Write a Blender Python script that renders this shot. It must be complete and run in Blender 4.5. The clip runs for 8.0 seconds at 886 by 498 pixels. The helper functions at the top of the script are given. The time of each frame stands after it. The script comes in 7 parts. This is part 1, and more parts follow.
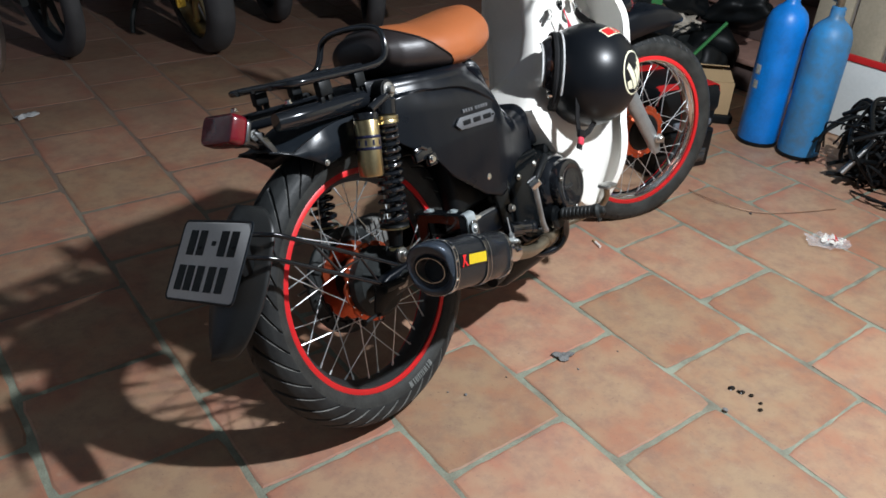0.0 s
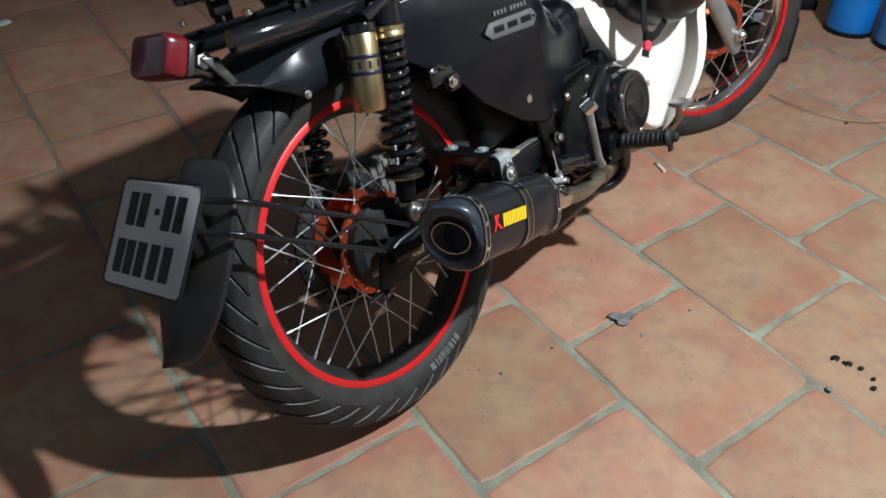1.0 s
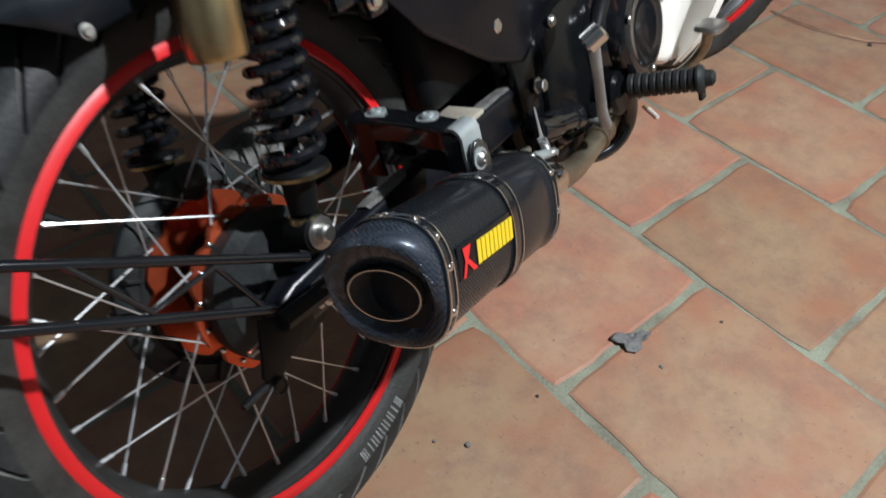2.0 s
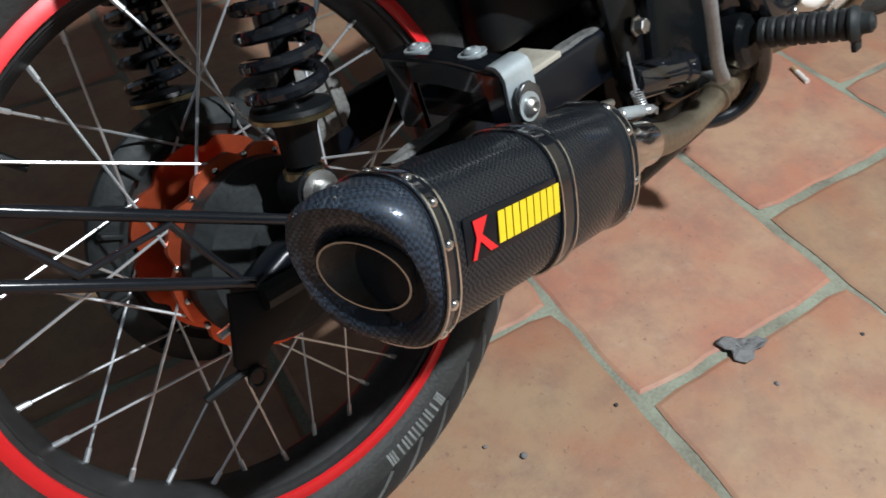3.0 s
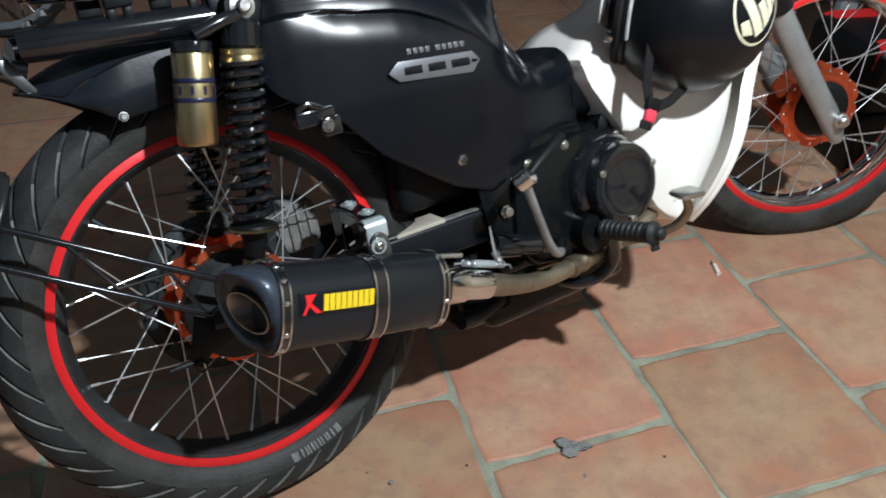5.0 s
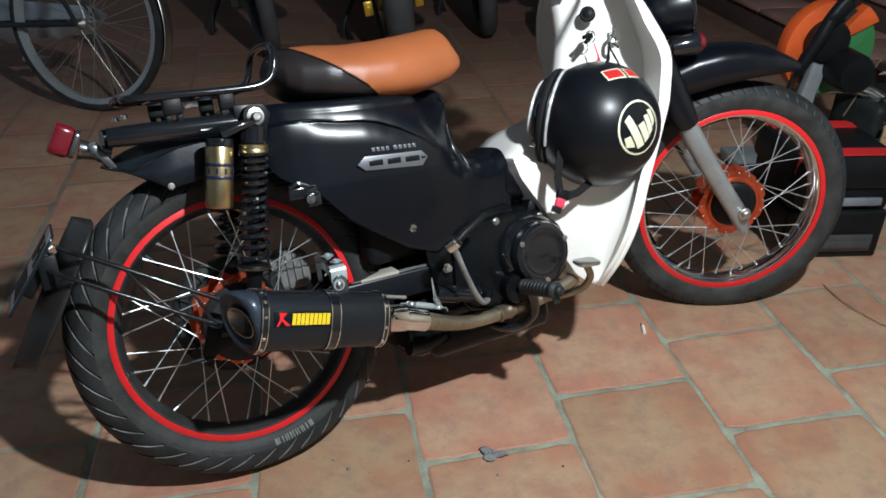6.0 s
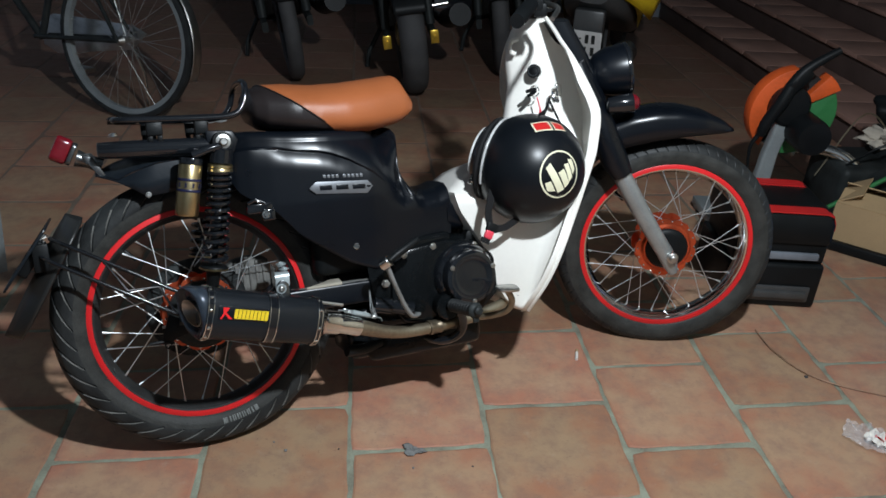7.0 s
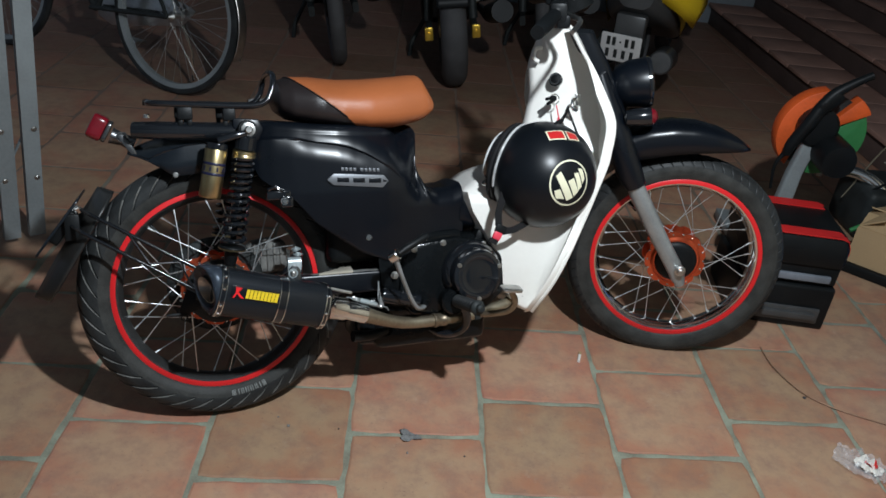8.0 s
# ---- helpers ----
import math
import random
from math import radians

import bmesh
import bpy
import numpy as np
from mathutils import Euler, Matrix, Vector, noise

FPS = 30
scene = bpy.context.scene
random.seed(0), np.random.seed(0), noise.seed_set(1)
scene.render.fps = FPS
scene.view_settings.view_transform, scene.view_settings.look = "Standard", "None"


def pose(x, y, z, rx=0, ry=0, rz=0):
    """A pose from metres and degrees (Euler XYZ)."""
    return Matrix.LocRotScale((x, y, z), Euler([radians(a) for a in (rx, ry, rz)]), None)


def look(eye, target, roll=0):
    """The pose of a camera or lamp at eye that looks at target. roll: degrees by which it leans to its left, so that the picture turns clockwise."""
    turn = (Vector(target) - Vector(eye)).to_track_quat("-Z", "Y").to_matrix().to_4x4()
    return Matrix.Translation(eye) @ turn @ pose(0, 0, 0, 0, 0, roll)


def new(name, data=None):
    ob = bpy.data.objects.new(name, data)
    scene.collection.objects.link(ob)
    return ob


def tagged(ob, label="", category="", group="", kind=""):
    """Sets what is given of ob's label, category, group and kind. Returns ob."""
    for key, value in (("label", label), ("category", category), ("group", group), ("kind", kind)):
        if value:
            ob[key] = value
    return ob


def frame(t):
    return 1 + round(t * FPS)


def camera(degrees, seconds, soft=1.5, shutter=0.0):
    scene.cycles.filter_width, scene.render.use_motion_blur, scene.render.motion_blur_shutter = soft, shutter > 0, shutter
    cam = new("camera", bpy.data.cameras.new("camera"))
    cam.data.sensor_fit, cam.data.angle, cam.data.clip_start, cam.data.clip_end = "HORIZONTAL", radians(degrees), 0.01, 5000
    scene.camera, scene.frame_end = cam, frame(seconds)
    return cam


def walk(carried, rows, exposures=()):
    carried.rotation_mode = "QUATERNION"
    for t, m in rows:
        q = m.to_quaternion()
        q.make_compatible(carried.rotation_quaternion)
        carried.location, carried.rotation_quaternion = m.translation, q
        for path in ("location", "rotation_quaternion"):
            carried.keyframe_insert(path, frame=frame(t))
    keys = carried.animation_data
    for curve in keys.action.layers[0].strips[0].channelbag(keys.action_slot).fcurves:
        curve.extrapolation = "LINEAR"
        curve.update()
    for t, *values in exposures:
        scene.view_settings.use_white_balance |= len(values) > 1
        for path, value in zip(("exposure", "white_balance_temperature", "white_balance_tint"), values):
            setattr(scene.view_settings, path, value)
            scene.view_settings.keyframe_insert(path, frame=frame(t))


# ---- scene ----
cam = camera(56.99, 8.0, soft=1.6, shutter=0.3)
PATH = [
    (0, (-1.3367, -1.0449, 1.1420), (-0.6549, -0.1445, 0.4981), 3.97),
    (0.5, (-1.2624, -0.9484, 1.1066), (-0.6141, -0.0511, 0.4249), 2.08),
    (1, (-1.1012, -0.7595, 1.0356), (-0.5216, 0.0955, 0.2463), 1.31),
    (1.5, (-0.9965, -0.5725, 0.9672), (-0.4256, 0.2170, 0.1066), 1.52),
    (2, (-0.8439, -0.3828, 0.8100), (-0.2136, 0.3447, -0.0637), 3.00),
    (2.2, (-0.8002, -0.3556, 0.7511), (-0.1786, 0.3594, -0.1391), 3.18),
    (3.3, (-0.6885, -0.3416, 0.7083), (-0.3094, 0.5080, -0.1996), -3.36),
    (3.5, (-0.6784, -0.3452, 0.7070), (-0.2948, 0.4997, -0.2035), -2.51),
    (4, (-0.6891, -0.4041, 0.7241), (-0.3185, 0.4533, -0.1801), -1.39),
    (4.5, (-0.7010, -0.5671, 0.8370), (-0.3556, 0.3860, 0.0232), -0.74),
    (5, (-0.5936, -0.7550, 0.9441), (-0.3002, 0.2738, 0.2055), 0.51),
    (5.2, (-0.5372, -0.8328, 0.9867), (-0.2827, 0.2152, 0.2609), 1.09),
    (6.3, (-0.4642, -1.2186, 1.1685), (-0.2610, -0.0989, 0.5400), 1.34),
    (6.5, (-0.4192, -1.2576, 1.1891), (-0.2209, -0.1363, 0.5619), 2.27),
    (7, (-0.3094, -1.3675, 1.2454), (-0.1665, -0.2304, 0.6318), 3.95),
    (7.5, (-0.2824, -1.4102, 1.2879), (-0.1795, -0.2679, 0.6759), 6.00),
    (8, (-0.2498, -1.4191, 1.3052), (-0.1680, -0.2896, 0.6669), 6.86),
]
walk(cam, [(t, look(eye, target, roll)) for t, eye, target, roll in PATH],
     exposures=[(0, 0.18, 6370, 10), (1.0, 0.10, 6420, 10), (1.5, 0.05, 6480, 10), (2.2, 0.08, 6450, 10), (3.5, 0.23, 6330, 9), (4.5, 0.02, 6330, 9), (5.2, 0.03, 6320, 8), (6.5, -0.06, 6250, 7), (7.2, -0.38, 6220, 7), (8, -0.38, 6220, 7)])

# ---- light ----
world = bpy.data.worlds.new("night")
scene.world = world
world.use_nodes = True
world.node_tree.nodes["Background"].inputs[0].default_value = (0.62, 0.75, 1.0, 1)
# Strength tuned as soft fill that enters by the assumed west gateway.
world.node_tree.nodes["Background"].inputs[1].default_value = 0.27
bulb = new("work_lamp", bpy.data.lights.new("work_lamp", "POINT"))
bulb.location = (0.20, -0.75, 1.86)
bulb.data.energy = 185
bulb.data.color = (0.955, 1.0, 1.05)
bulb.data.shadow_soft_size = 0.035

# ---- materials ----
def shader(name, color, rough=0.5, metal=0.0, vary=0.25, scale=8.0, fine=90.0, bump=0.15, tint=None, coat=0.0, spread=0.0, rough_vary=0.15):
    """Principled material: stains at one scale, grain at another, fine relief, an optional tint per object."""
    m = bpy.data.materials.new(name)
    m.use_nodes = True
    nt = m.node_tree
    b = nt.nodes["Principled BSDF"]
    N, L = nt.nodes.new, nt.links.new
    co = N("ShaderNodeTexCoord")
    info = N("ShaderNodeObjectInfo")
    big, small = N("ShaderNodeTexNoise"), N("ShaderNodeTexNoise")
    big.inputs["Scale"].default_value, small.inputs["Scale"].default_value = scale, fine
    big.inputs["Detail"].default_value, small.inputs["Detail"].default_value = 6, 3
    shift = N("ShaderNodeVectorMath")
    shift.operation = "MULTIPLY_ADD"
    shift.inputs[1].default_value = (7, 7, 7)
    L(info.outputs["Random"], shift.inputs[0])
    L(co.outputs["Object"], shift.inputs[2])
    L(shift.outputs[0], big.inputs["Vector"])
    L(shift.outputs[0], small.inputs["Vector"])
    mix = N("ShaderNodeMix")
    mix.data_type = "RGBA"
    dark = tint if tint else [c * (1 - vary) for c in color]
    mix.inputs[6].default_value, mix.inputs[7].default_value = (*dark, 1), (*[min(1, c * (1 + vary * 0.5)) for c in color], 1)
    add = N("ShaderNodeMath")
    add.operation = "MULTIPLY_ADD"
    add.inputs[1].default_value = 0.35
    L(small.outputs[0], add.inputs[0])
    ramp = N("ShaderNodeMapRange")
    ramp.inputs[1].default_value, ramp.inputs[2].default_value = 0.35, 0.85
    L(big.outputs[0], add.inputs[2])
    L(add.outputs[0], ramp.inputs[0])
    L(ramp.outputs[0], mix.inputs[0])
    last = mix.outputs[2]
    if spread:
        hsv = N("ShaderNodeHueSaturation")
        val = N("ShaderNodeMapRange")
        val.inputs[3].default_value, val.inputs[4].default_value = 1 - spread, 1 + spread
        L(info.outputs["Random"], val.inputs[0])
        L(val.outputs[0], hsv.inputs["Value"])
        L(last, hsv.inputs["Color"])
        last = hsv.outputs[0]
    L(last, b.inputs["Base Color"])
    rr = N("ShaderNodeMapRange")
    rr.inputs[3].default_value, rr.inputs[4].default_value = max(0.02, rough - rough_vary * rough), min(1, rough + rough_vary * rough)
    L(big.outputs[0], rr.inputs[0])
    L(rr.outputs[0], b.inputs["Roughness"])
    b.inputs["Metallic"].default_value = metal
    b.inputs["Coat Weight"].default_value = coat
    if bump:
        bp = N("ShaderNodeBump")
        bp.inputs["Strength"].default_value, bp.inputs["Distance"].default_value = bump, 0.002
        L(small.outputs[0], bp.inputs["Height"])
        L(bp.outputs[0], b.inputs["Normal"])
    return m


def weave(name, color, size):
    """Twill-woven carbon: small checks, each row tilted the other way."""
    m = shader(name, color, 0.28, 0.35, 0.2, 10, 200, 0, coat=0.25)
    nt = m.node_tree
    b = nt.nodes["Principled BSDF"]
    co, ch = nt.nodes.new("ShaderNodeTexCoord"), nt.nodes.new("ShaderNodeTexChecker")
    ch.inputs["Scale"].default_value = 1 / size
    ch.inputs["Color1"].default_value, ch.inputs["Color2"].default_value = (*[c * 3.2 for c in color], 1), (*color, 1)
    nt.links.new(co.outputs["Object"], ch.inputs["Vector"])
    nt.links.new(ch.outputs[0], b.inputs["Base Color"])
    gloss = nt.nodes.new("ShaderNodeMapRange")
    gloss.inputs[3].default_value, gloss.inputs[4].default_value = 0.52, 0.24
    nt.links.new(ch.outputs[1], gloss.inputs[0])
    nt.links.new(gloss.outputs[0], b.inputs["Roughness"])
    bp = nt.nodes.new("ShaderNodeBump")
    bp.inputs["Strength"].default_value, bp.inputs["Distance"].default_value = 0.5, 0.001
    nt.links.new(ch.outputs[1], bp.inputs["Height"])
    nt.links.new(bp.outputs[0], b.inputs["Normal"])
    return m


def clear(name, color, rough=0.05, ior=1.45):
    m = bpy.data.materials.new(name)
    m.use_nodes = True
    b = m.node_tree.nodes["Principled BSDF"]
    b.inputs["Base Color"].default_value, b.inputs["Roughness"].default_value = (*color, 1), rough
    b.inputs["Transmission Weight"].default_value, b.inputs["IOR"].default_value = 1.0, ior
    return m


def tile_material(name, per_tile):
    """Fired clay: tan where feet have worn it, redder and dirtier towards the rim, scuffs and a shade per tile."""
    m = bpy.data.materials.new(name)
    m.use_nodes = True
    nt = m.node_tree
    b = nt.nodes["Principled BSDF"]
    N, L = nt.nodes.new, nt.links.new
    co, info, geo = N("ShaderNodeTexCoord"), N("ShaderNodeObjectInfo"), N("ShaderNodeNewGeometry")
    rnd = info.outputs["Random"] if per_tile else geo.outputs["Random Per Island"]

    def mth(op, a_, b_=None, c_=None):
        n_ = N("ShaderNodeMath")
        n_.operation = op
        for i, v in enumerate((a_, b_, c_)):
            if v is None:
                continue
            if isinstance(v, (int, float)):
                n_.inputs[i].default_value = v
            else:
                L(v, n_.inputs[i])
        return n_.outputs[0]

    shift = N("ShaderNodeVectorMath")
    shift.operation = "MULTIPLY_ADD"
    shift.inputs[1].default_value = (9, 5, 3)
    L(rnd, shift.inputs[0])
    L(co.outputs["Object"], shift.inputs[2])

    def tex(scale, detail=5.0, rough=0.55):
        n_ = N("ShaderNodeTexNoise")
        n_.inputs["Scale"].default_value, n_.inputs["Detail"].default_value, n_.inputs["Roughness"].default_value = scale, detail, rough
        L(shift.outputs[0], n_.inputs["Vector"])
        return n_.outputs[0]

    blot, grain, fine, scuff = tex(9), tex(60), tex(420, 2), tex(22, 8, 0.7)
    if per_tile:
        sep = N("ShaderNodeSeparateXYZ")
        L(co.outputs["Object"], sep.inputs[0])
        rim = mth("MAXIMUM", mth("ABSOLUTE", sep.outputs[0]), mth("ABSOLUTE", sep.outputs[1]))
        rim = mth("ADD", mth("MULTIPLY_ADD", rim, 3.2, 0.22), mth("MULTIPLY_ADD", blot, 2.2, -1.1))
    else:
        rim = mth("MULTIPLY_ADD", blot, 1.6, -0.05)
    worn = N("ShaderNodeMapRange")
    worn.interpolation_type = "SMOOTHSTEP"
    worn.inputs[1].default_value, worn.inputs[2].default_value = 1.15, 0.15
    L(rim, worn.inputs[0])

    def mixc(fac, c1, c2):
        n_ = N("ShaderNodeMix")
        n_.data_type = "RGBA"
        L(fac, n_.inputs[0])
        for i, c in ((6, c1), (7, c2)):
            if isinstance(c, tuple):
                n_.inputs[i].default_value = (*c, 1)
            else:
                L(c, n_.inputs[i])
        return n_.outputs[2]

    col = mixc(worn.outputs[0], (0.394, 0.171, 0.104), (0.412, 0.268, 0.165))
    dirt = N("ShaderNodeMapRange")
    dirt.inputs[1].default_value, dirt.inputs[2].default_value, dirt.inputs[4].default_value = 0.44, 0.74, 0.80
    L(scuff, dirt.inputs[0])
    col = mixc(dirt.outputs[0], col, (0.26, 0.155, 0.115))
    speck = N("ShaderNodeMapRange")
    speck.inputs[1].default_value, speck.inputs[2].default_value, speck.inputs[4].default_value = 0.64, 0.74, 0.6
    L(tex(150, 3, 0.6), speck.inputs[0])
    col = mixc(speck.outputs[0], col, (0.17, 0.105, 0.08))
    pale = N("ShaderNodeMapRange")
    pale.inputs[1].default_value, pale.inputs[2].default_value, pale.inputs[4].default_value = 0.60, 0.80, 0.45
    L(tex(34, 6, 0.65), pale.inputs[0])
    col = mixc(pale.outputs[0], col, (0.47, 0.36, 0.27))
    # Swirled stains in a darker brown that grows towards the back of the floor.
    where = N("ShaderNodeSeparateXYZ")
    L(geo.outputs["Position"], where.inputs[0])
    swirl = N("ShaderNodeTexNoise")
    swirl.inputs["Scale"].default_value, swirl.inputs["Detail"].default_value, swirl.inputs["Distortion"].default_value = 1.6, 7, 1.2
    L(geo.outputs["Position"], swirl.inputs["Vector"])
    back_dark = N("ShaderNodeMapRange")
    back_dark.interpolation_type = "SMOOTHSTEP"
    back_dark.inputs[1].default_value, back_dark.inputs[2].default_value, back_dark.inputs[4].default_value = 2.2, 3.5, 0.58
    L(mth("MULTIPLY_ADD", swirl.outputs[0], 1.7, where.outputs[1]), back_dark.inputs[0])
    col = mixc(back_dark.outputs[0], col, (0.125, 0.078, 0.060))
    if per_tile:
        skew = mth("MULTIPLY_ADD", sep.outputs[0], -0.045, sep.outputs[1])
        brink = mth("MULTIPLY_ADD", scuff, 0.022, mth("MAXIMUM", mth("ABSOLUTE", sep.outputs[0]), mth("ABSOLUTE", skew)))
        crust = N("ShaderNodeMapRange")
        crust.interpolation_type = "SMOOTHSTEP"
        crust.inputs[1].default_value, crust.inputs[2].default_value, crust.inputs[4].default_value = 0.148, 0.168, 0.34
        L(brink, crust.inputs[0])
        col = mixc(crust.outputs[0], col, (0.285, 0.140, 0.090))
    hsv = N("ShaderNodeHueSaturation")
    L(mth("MULTIPLY_ADD", rnd, 0.26, 0.87), hsv.inputs["Value"])
    L(mth("MULTIPLY_ADD", rnd, -0.012, 0.506), hsv.inputs["Hue"])
    L(col, hsv.inputs["Color"])
    L(hsv.outputs[0], b.inputs["Base Color"])
    L(mth("MULTIPLY_ADD", scuff, 0.35, 0.38), b.inputs["Roughness"])
    bp = N("ShaderNodeBump")
    bp.inputs["Strength"].default_value, bp.inputs["Distance"].default_value = 0.3, 0.003
    L(mth("ADD", mth("MULTIPLY", grain, 0.7), mth("MULTIPLY", fine, 0.3)), bp.inputs["Height"])
    L(bp.outputs[0], b.inputs["Normal"])
    return m


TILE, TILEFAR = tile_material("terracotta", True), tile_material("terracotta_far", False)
GROUT = shader("grey_green_grout", (0.250, 0.272, 0.205), 0.92, 0, 0.5, 16, 240, 0.7, tint=(0.13, 0.105, 0.078))
gt = GROUT.node_tree
gpos, gsep, gnoise, gsum, gramp, gmix = (gt.nodes.new(n) for n in ("ShaderNodeNewGeometry", "ShaderNodeSeparateXYZ", "ShaderNodeTexNoise", "ShaderNodeMath", "ShaderNodeMapRange", "ShaderNodeMix"))
gmix.data_type = "RGBA"
gsum.operation = "MULTIPLY_ADD"
gsum.inputs[1].default_value = 1.6
gnoise.inputs["Scale"].default_value, gnoise.inputs["Detail"].default_value = 2.2, 6
gt.links.new(gpos.outputs["Position"], gsep.inputs[0])
gt.links.new(gpos.outputs["Position"], gnoise.inputs["Vector"])
gt.links.new(gnoise.outputs[0], gsum.inputs[0])
gt.links.new(gsep.outputs[1], gsum.inputs[2])
gramp.inputs[1].default_value, gramp.inputs[2].default_value, gramp.inputs[4].default_value = 1.2, 2.4, 0.8
gt.links.new(gsum.outputs[0], gramp.inputs[0])
gt.links.new(gramp.outputs[0], gmix.inputs[0])
gbase = gt.nodes["Principled BSDF"].inputs["Base Color"]
gt.links.new(gbase.links[0].from_socket, gmix.inputs[6])
gmix.inputs[7].default_value = (0.19, 0.115, 0.086, 1)
gt.links.new(gmix.outputs[2], gbase)
PLASTER = shader("grey_plaster", (0.19, 0.215, 0.235), 0.9, 0, 0.3, 2, 40, 0.3)
CEILDARK = shader("dark_ceiling_paint", (0.060, 0.067, 0.074), 0.9, 0, 0.3, 2, 40, 0.3)
CONCRETE = shader("worn_concrete", (0.25, 0.22, 0.2), 0.85, 0, 0.35, 4, 60, 0.4)
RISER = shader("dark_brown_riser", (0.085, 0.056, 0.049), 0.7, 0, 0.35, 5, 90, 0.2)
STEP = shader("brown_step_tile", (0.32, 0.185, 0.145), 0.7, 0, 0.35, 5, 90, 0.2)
BLACK = shader("satin_black_paint", (0.0034, 0.0050, 0.0080), 0.285, 0, 0.3, 6, 140, 0.02)
VISOR = shader("smoky_visor_plastic", (0.022, 0.022, 0.026), 0.08, 0, 0.3, 30, 200, 0.02, coat=0.5)
VISOREDGE = shader("pale_visor_edge", (0.60, 0.61, 0.60), 0.2, 0, 0.35, 40, 200, 0.05, tint=(0.25, 0.26, 0.26), coat=0.4)
GALV = shader("galvanised_steel", (0.40, 0.45, 0.46), 0.34, 0.4, 0.25, 30, 220, 0.06)
RODBLK = shader("worn_black_rod", (0.009, 0.0105, 0.013), 0.16, 0.0, 0.3, 20, 160, 0.05)
LETTER = shader("worn_tyre_marking", (0.19, 0.205, 0.20), 0.6, 0, 0.5, 60, 300, 0.1, tint=(0.06, 0.065, 0.06))
GUARD = shader("dull_black_plastic", (0.010, 0.0135, 0.018), 0.29, 0, 0.3, 9, 160, 0.05)
FLAP = shader("dusty_black_flap", (0.019, 0.020, 0.020), 0.38, 0, 0.4, 14, 160, 0.08)
GLOSS = shader("gloss_black_enamel", (0.008, 0.0095, 0.012), 0.12, 0, 0.3, 6, 140, 0.02, coat=0.6)
MATT = shader("matt_black_plastic", (0.0062, 0.0074, 0.0082), 0.45, 0, 0.4, 10, 220, 0.12)
ENGINE = shader("black_engine_paint", (0.0055, 0.0066, 0.0074), 0.16, 0.0, 0.5, 14, 160, 0.2)
DUSTY = shader("dusty_black_metal", (0.024, 0.0275, 0.0275), 0.55, 0.2, 0.6, 18, 150, 0.3)
RUBBER = shader("tyre_rubber", (0.026, 0.0285, 0.029), 0.5, 0, 0.4, 14, 240, 0.15, tint=(0.008, 0.008, 0.0085))
OLDRUB = shader("grey_worn_rubber", (0.05, 0.05, 0.052), 0.75, 0, 0.4, 12, 200, 0.3)
REDRIM = shader("red_rim_paint", (0.72, 0.018, 0.022), 0.35, 0, 0.15, 9, 120, 0.03)
RED = shader("red_plastic", (0.55, 0.02, 0.02), 0.4, 0, 0.2, 9, 120, 0.05)
CHROME = shader("chrome", (0.78, 0.78, 0.76), 0.14, 1, 0.15, 12, 200, 0.02)
STEEL = shader("dull_steel", (0.50, 0.50, 0.48), 0.36, 1, 0.35, 16, 200, 0.15)
ALLOY = shader("cast_alloy", (0.36, 0.385, 0.39), 0.38, 0.6, 0.3, 14, 220, 0.2)
HEATED = shader("heat_tinted_steel", (0.31, 0.275, 0.20), 0.38, 0.8, 0.4, 9, 160, 0.06, tint=(0.15, 0.105, 0.07))
GOLD = shader("gold_anodised", (0.60, 0.49, 0.27), 0.30, 1, 0.25, 12, 160, 0.05)
BRIGHTGOLD = shader("bright_gold_anodised", (0.75, 0.50, 0.07), 0.30, 0.8, 0.2, 12, 160, 0.05)
ORANGE = shader("orange_anodised", (0.66, 0.125, 0.050), 0.30, 0.80, 0.3, 12, 160, 0.05, tint=(0.42, 0.070, 0.028))
SPOKE = shader("bright_spoke_steel", (0.68, 0.71, 0.72), 0.30, 0.75, 0.1, 12, 200, 0.02)
SIDEWALL = shader("dusty_grey_sidewall", (0.036, 0.037, 0.035), 0.55, 0, 0.6, 26, 260, 0.35, tint=(0.016, 0.017, 0.016))
PALE = shader("worn_pale_marking", (0.42, 0.45, 0.43), 0.6, 0, 0.5, 60, 300, 0.1, tint=(0.10, 0.11, 0.105))
RIMGREY = shader("dusty_black_rim", (0.035, 0.036, 0.036), 0.4, 0.2, 0.5, 10, 160, 0.1)
DUST = shader("grey_caked_dust", (0.15, 0.15, 0.14), 0.9, 0, 0.6, 40, 320, 0.8, tint=(0.05, 0.05, 0.05))
BEIGEDUST = shader("beige_dust", (0.40, 0.37, 0.30), 0.9, 0, 0.3, 25, 240, 0.3)
# Pale colour imitates light on the groove edge as well as dust.
GROOVELIT = shader("dusty_lit_groove_edge", (0.15, 0.15, 0.14), 0.55, 0, 0.5, 20, 220, 0.2, tint=(0.05, 0.05, 0.047))
NAVY = shader("navy_band", (0.012, 0.014, 0.045), 0.35, 0, 0.2, 12, 160, 0.03)
COPPER = shader("dull_copper_wire", (0.42, 0.26, 0.17), 0.45, 0.4, 0.3, 30, 200, 0.05)
DARKMET = shader("dark_polished_steel", (0.16, 0.165, 0.17), 0.25, 0.9, 0.2, 12, 200, 0.03)
CARBON = weave("carbon_weave", (0.016, 0.022, 0.031), 0.0024)
SLEEVE = weave("carbon_sleeve", (0.0068, 0.0084, 0.0105), 0.0021)
WHITE = shader("cream_white_paint", (0.89, 0.87, 0.81), 0.3, 0, 0.06, 4, 90, 0.03, coat=0.2)
TAN = shader("tan_seat_vinyl", (0.365, 0.110, 0.036), 0.42, 0, 0.16, 7, 420, 0.28)
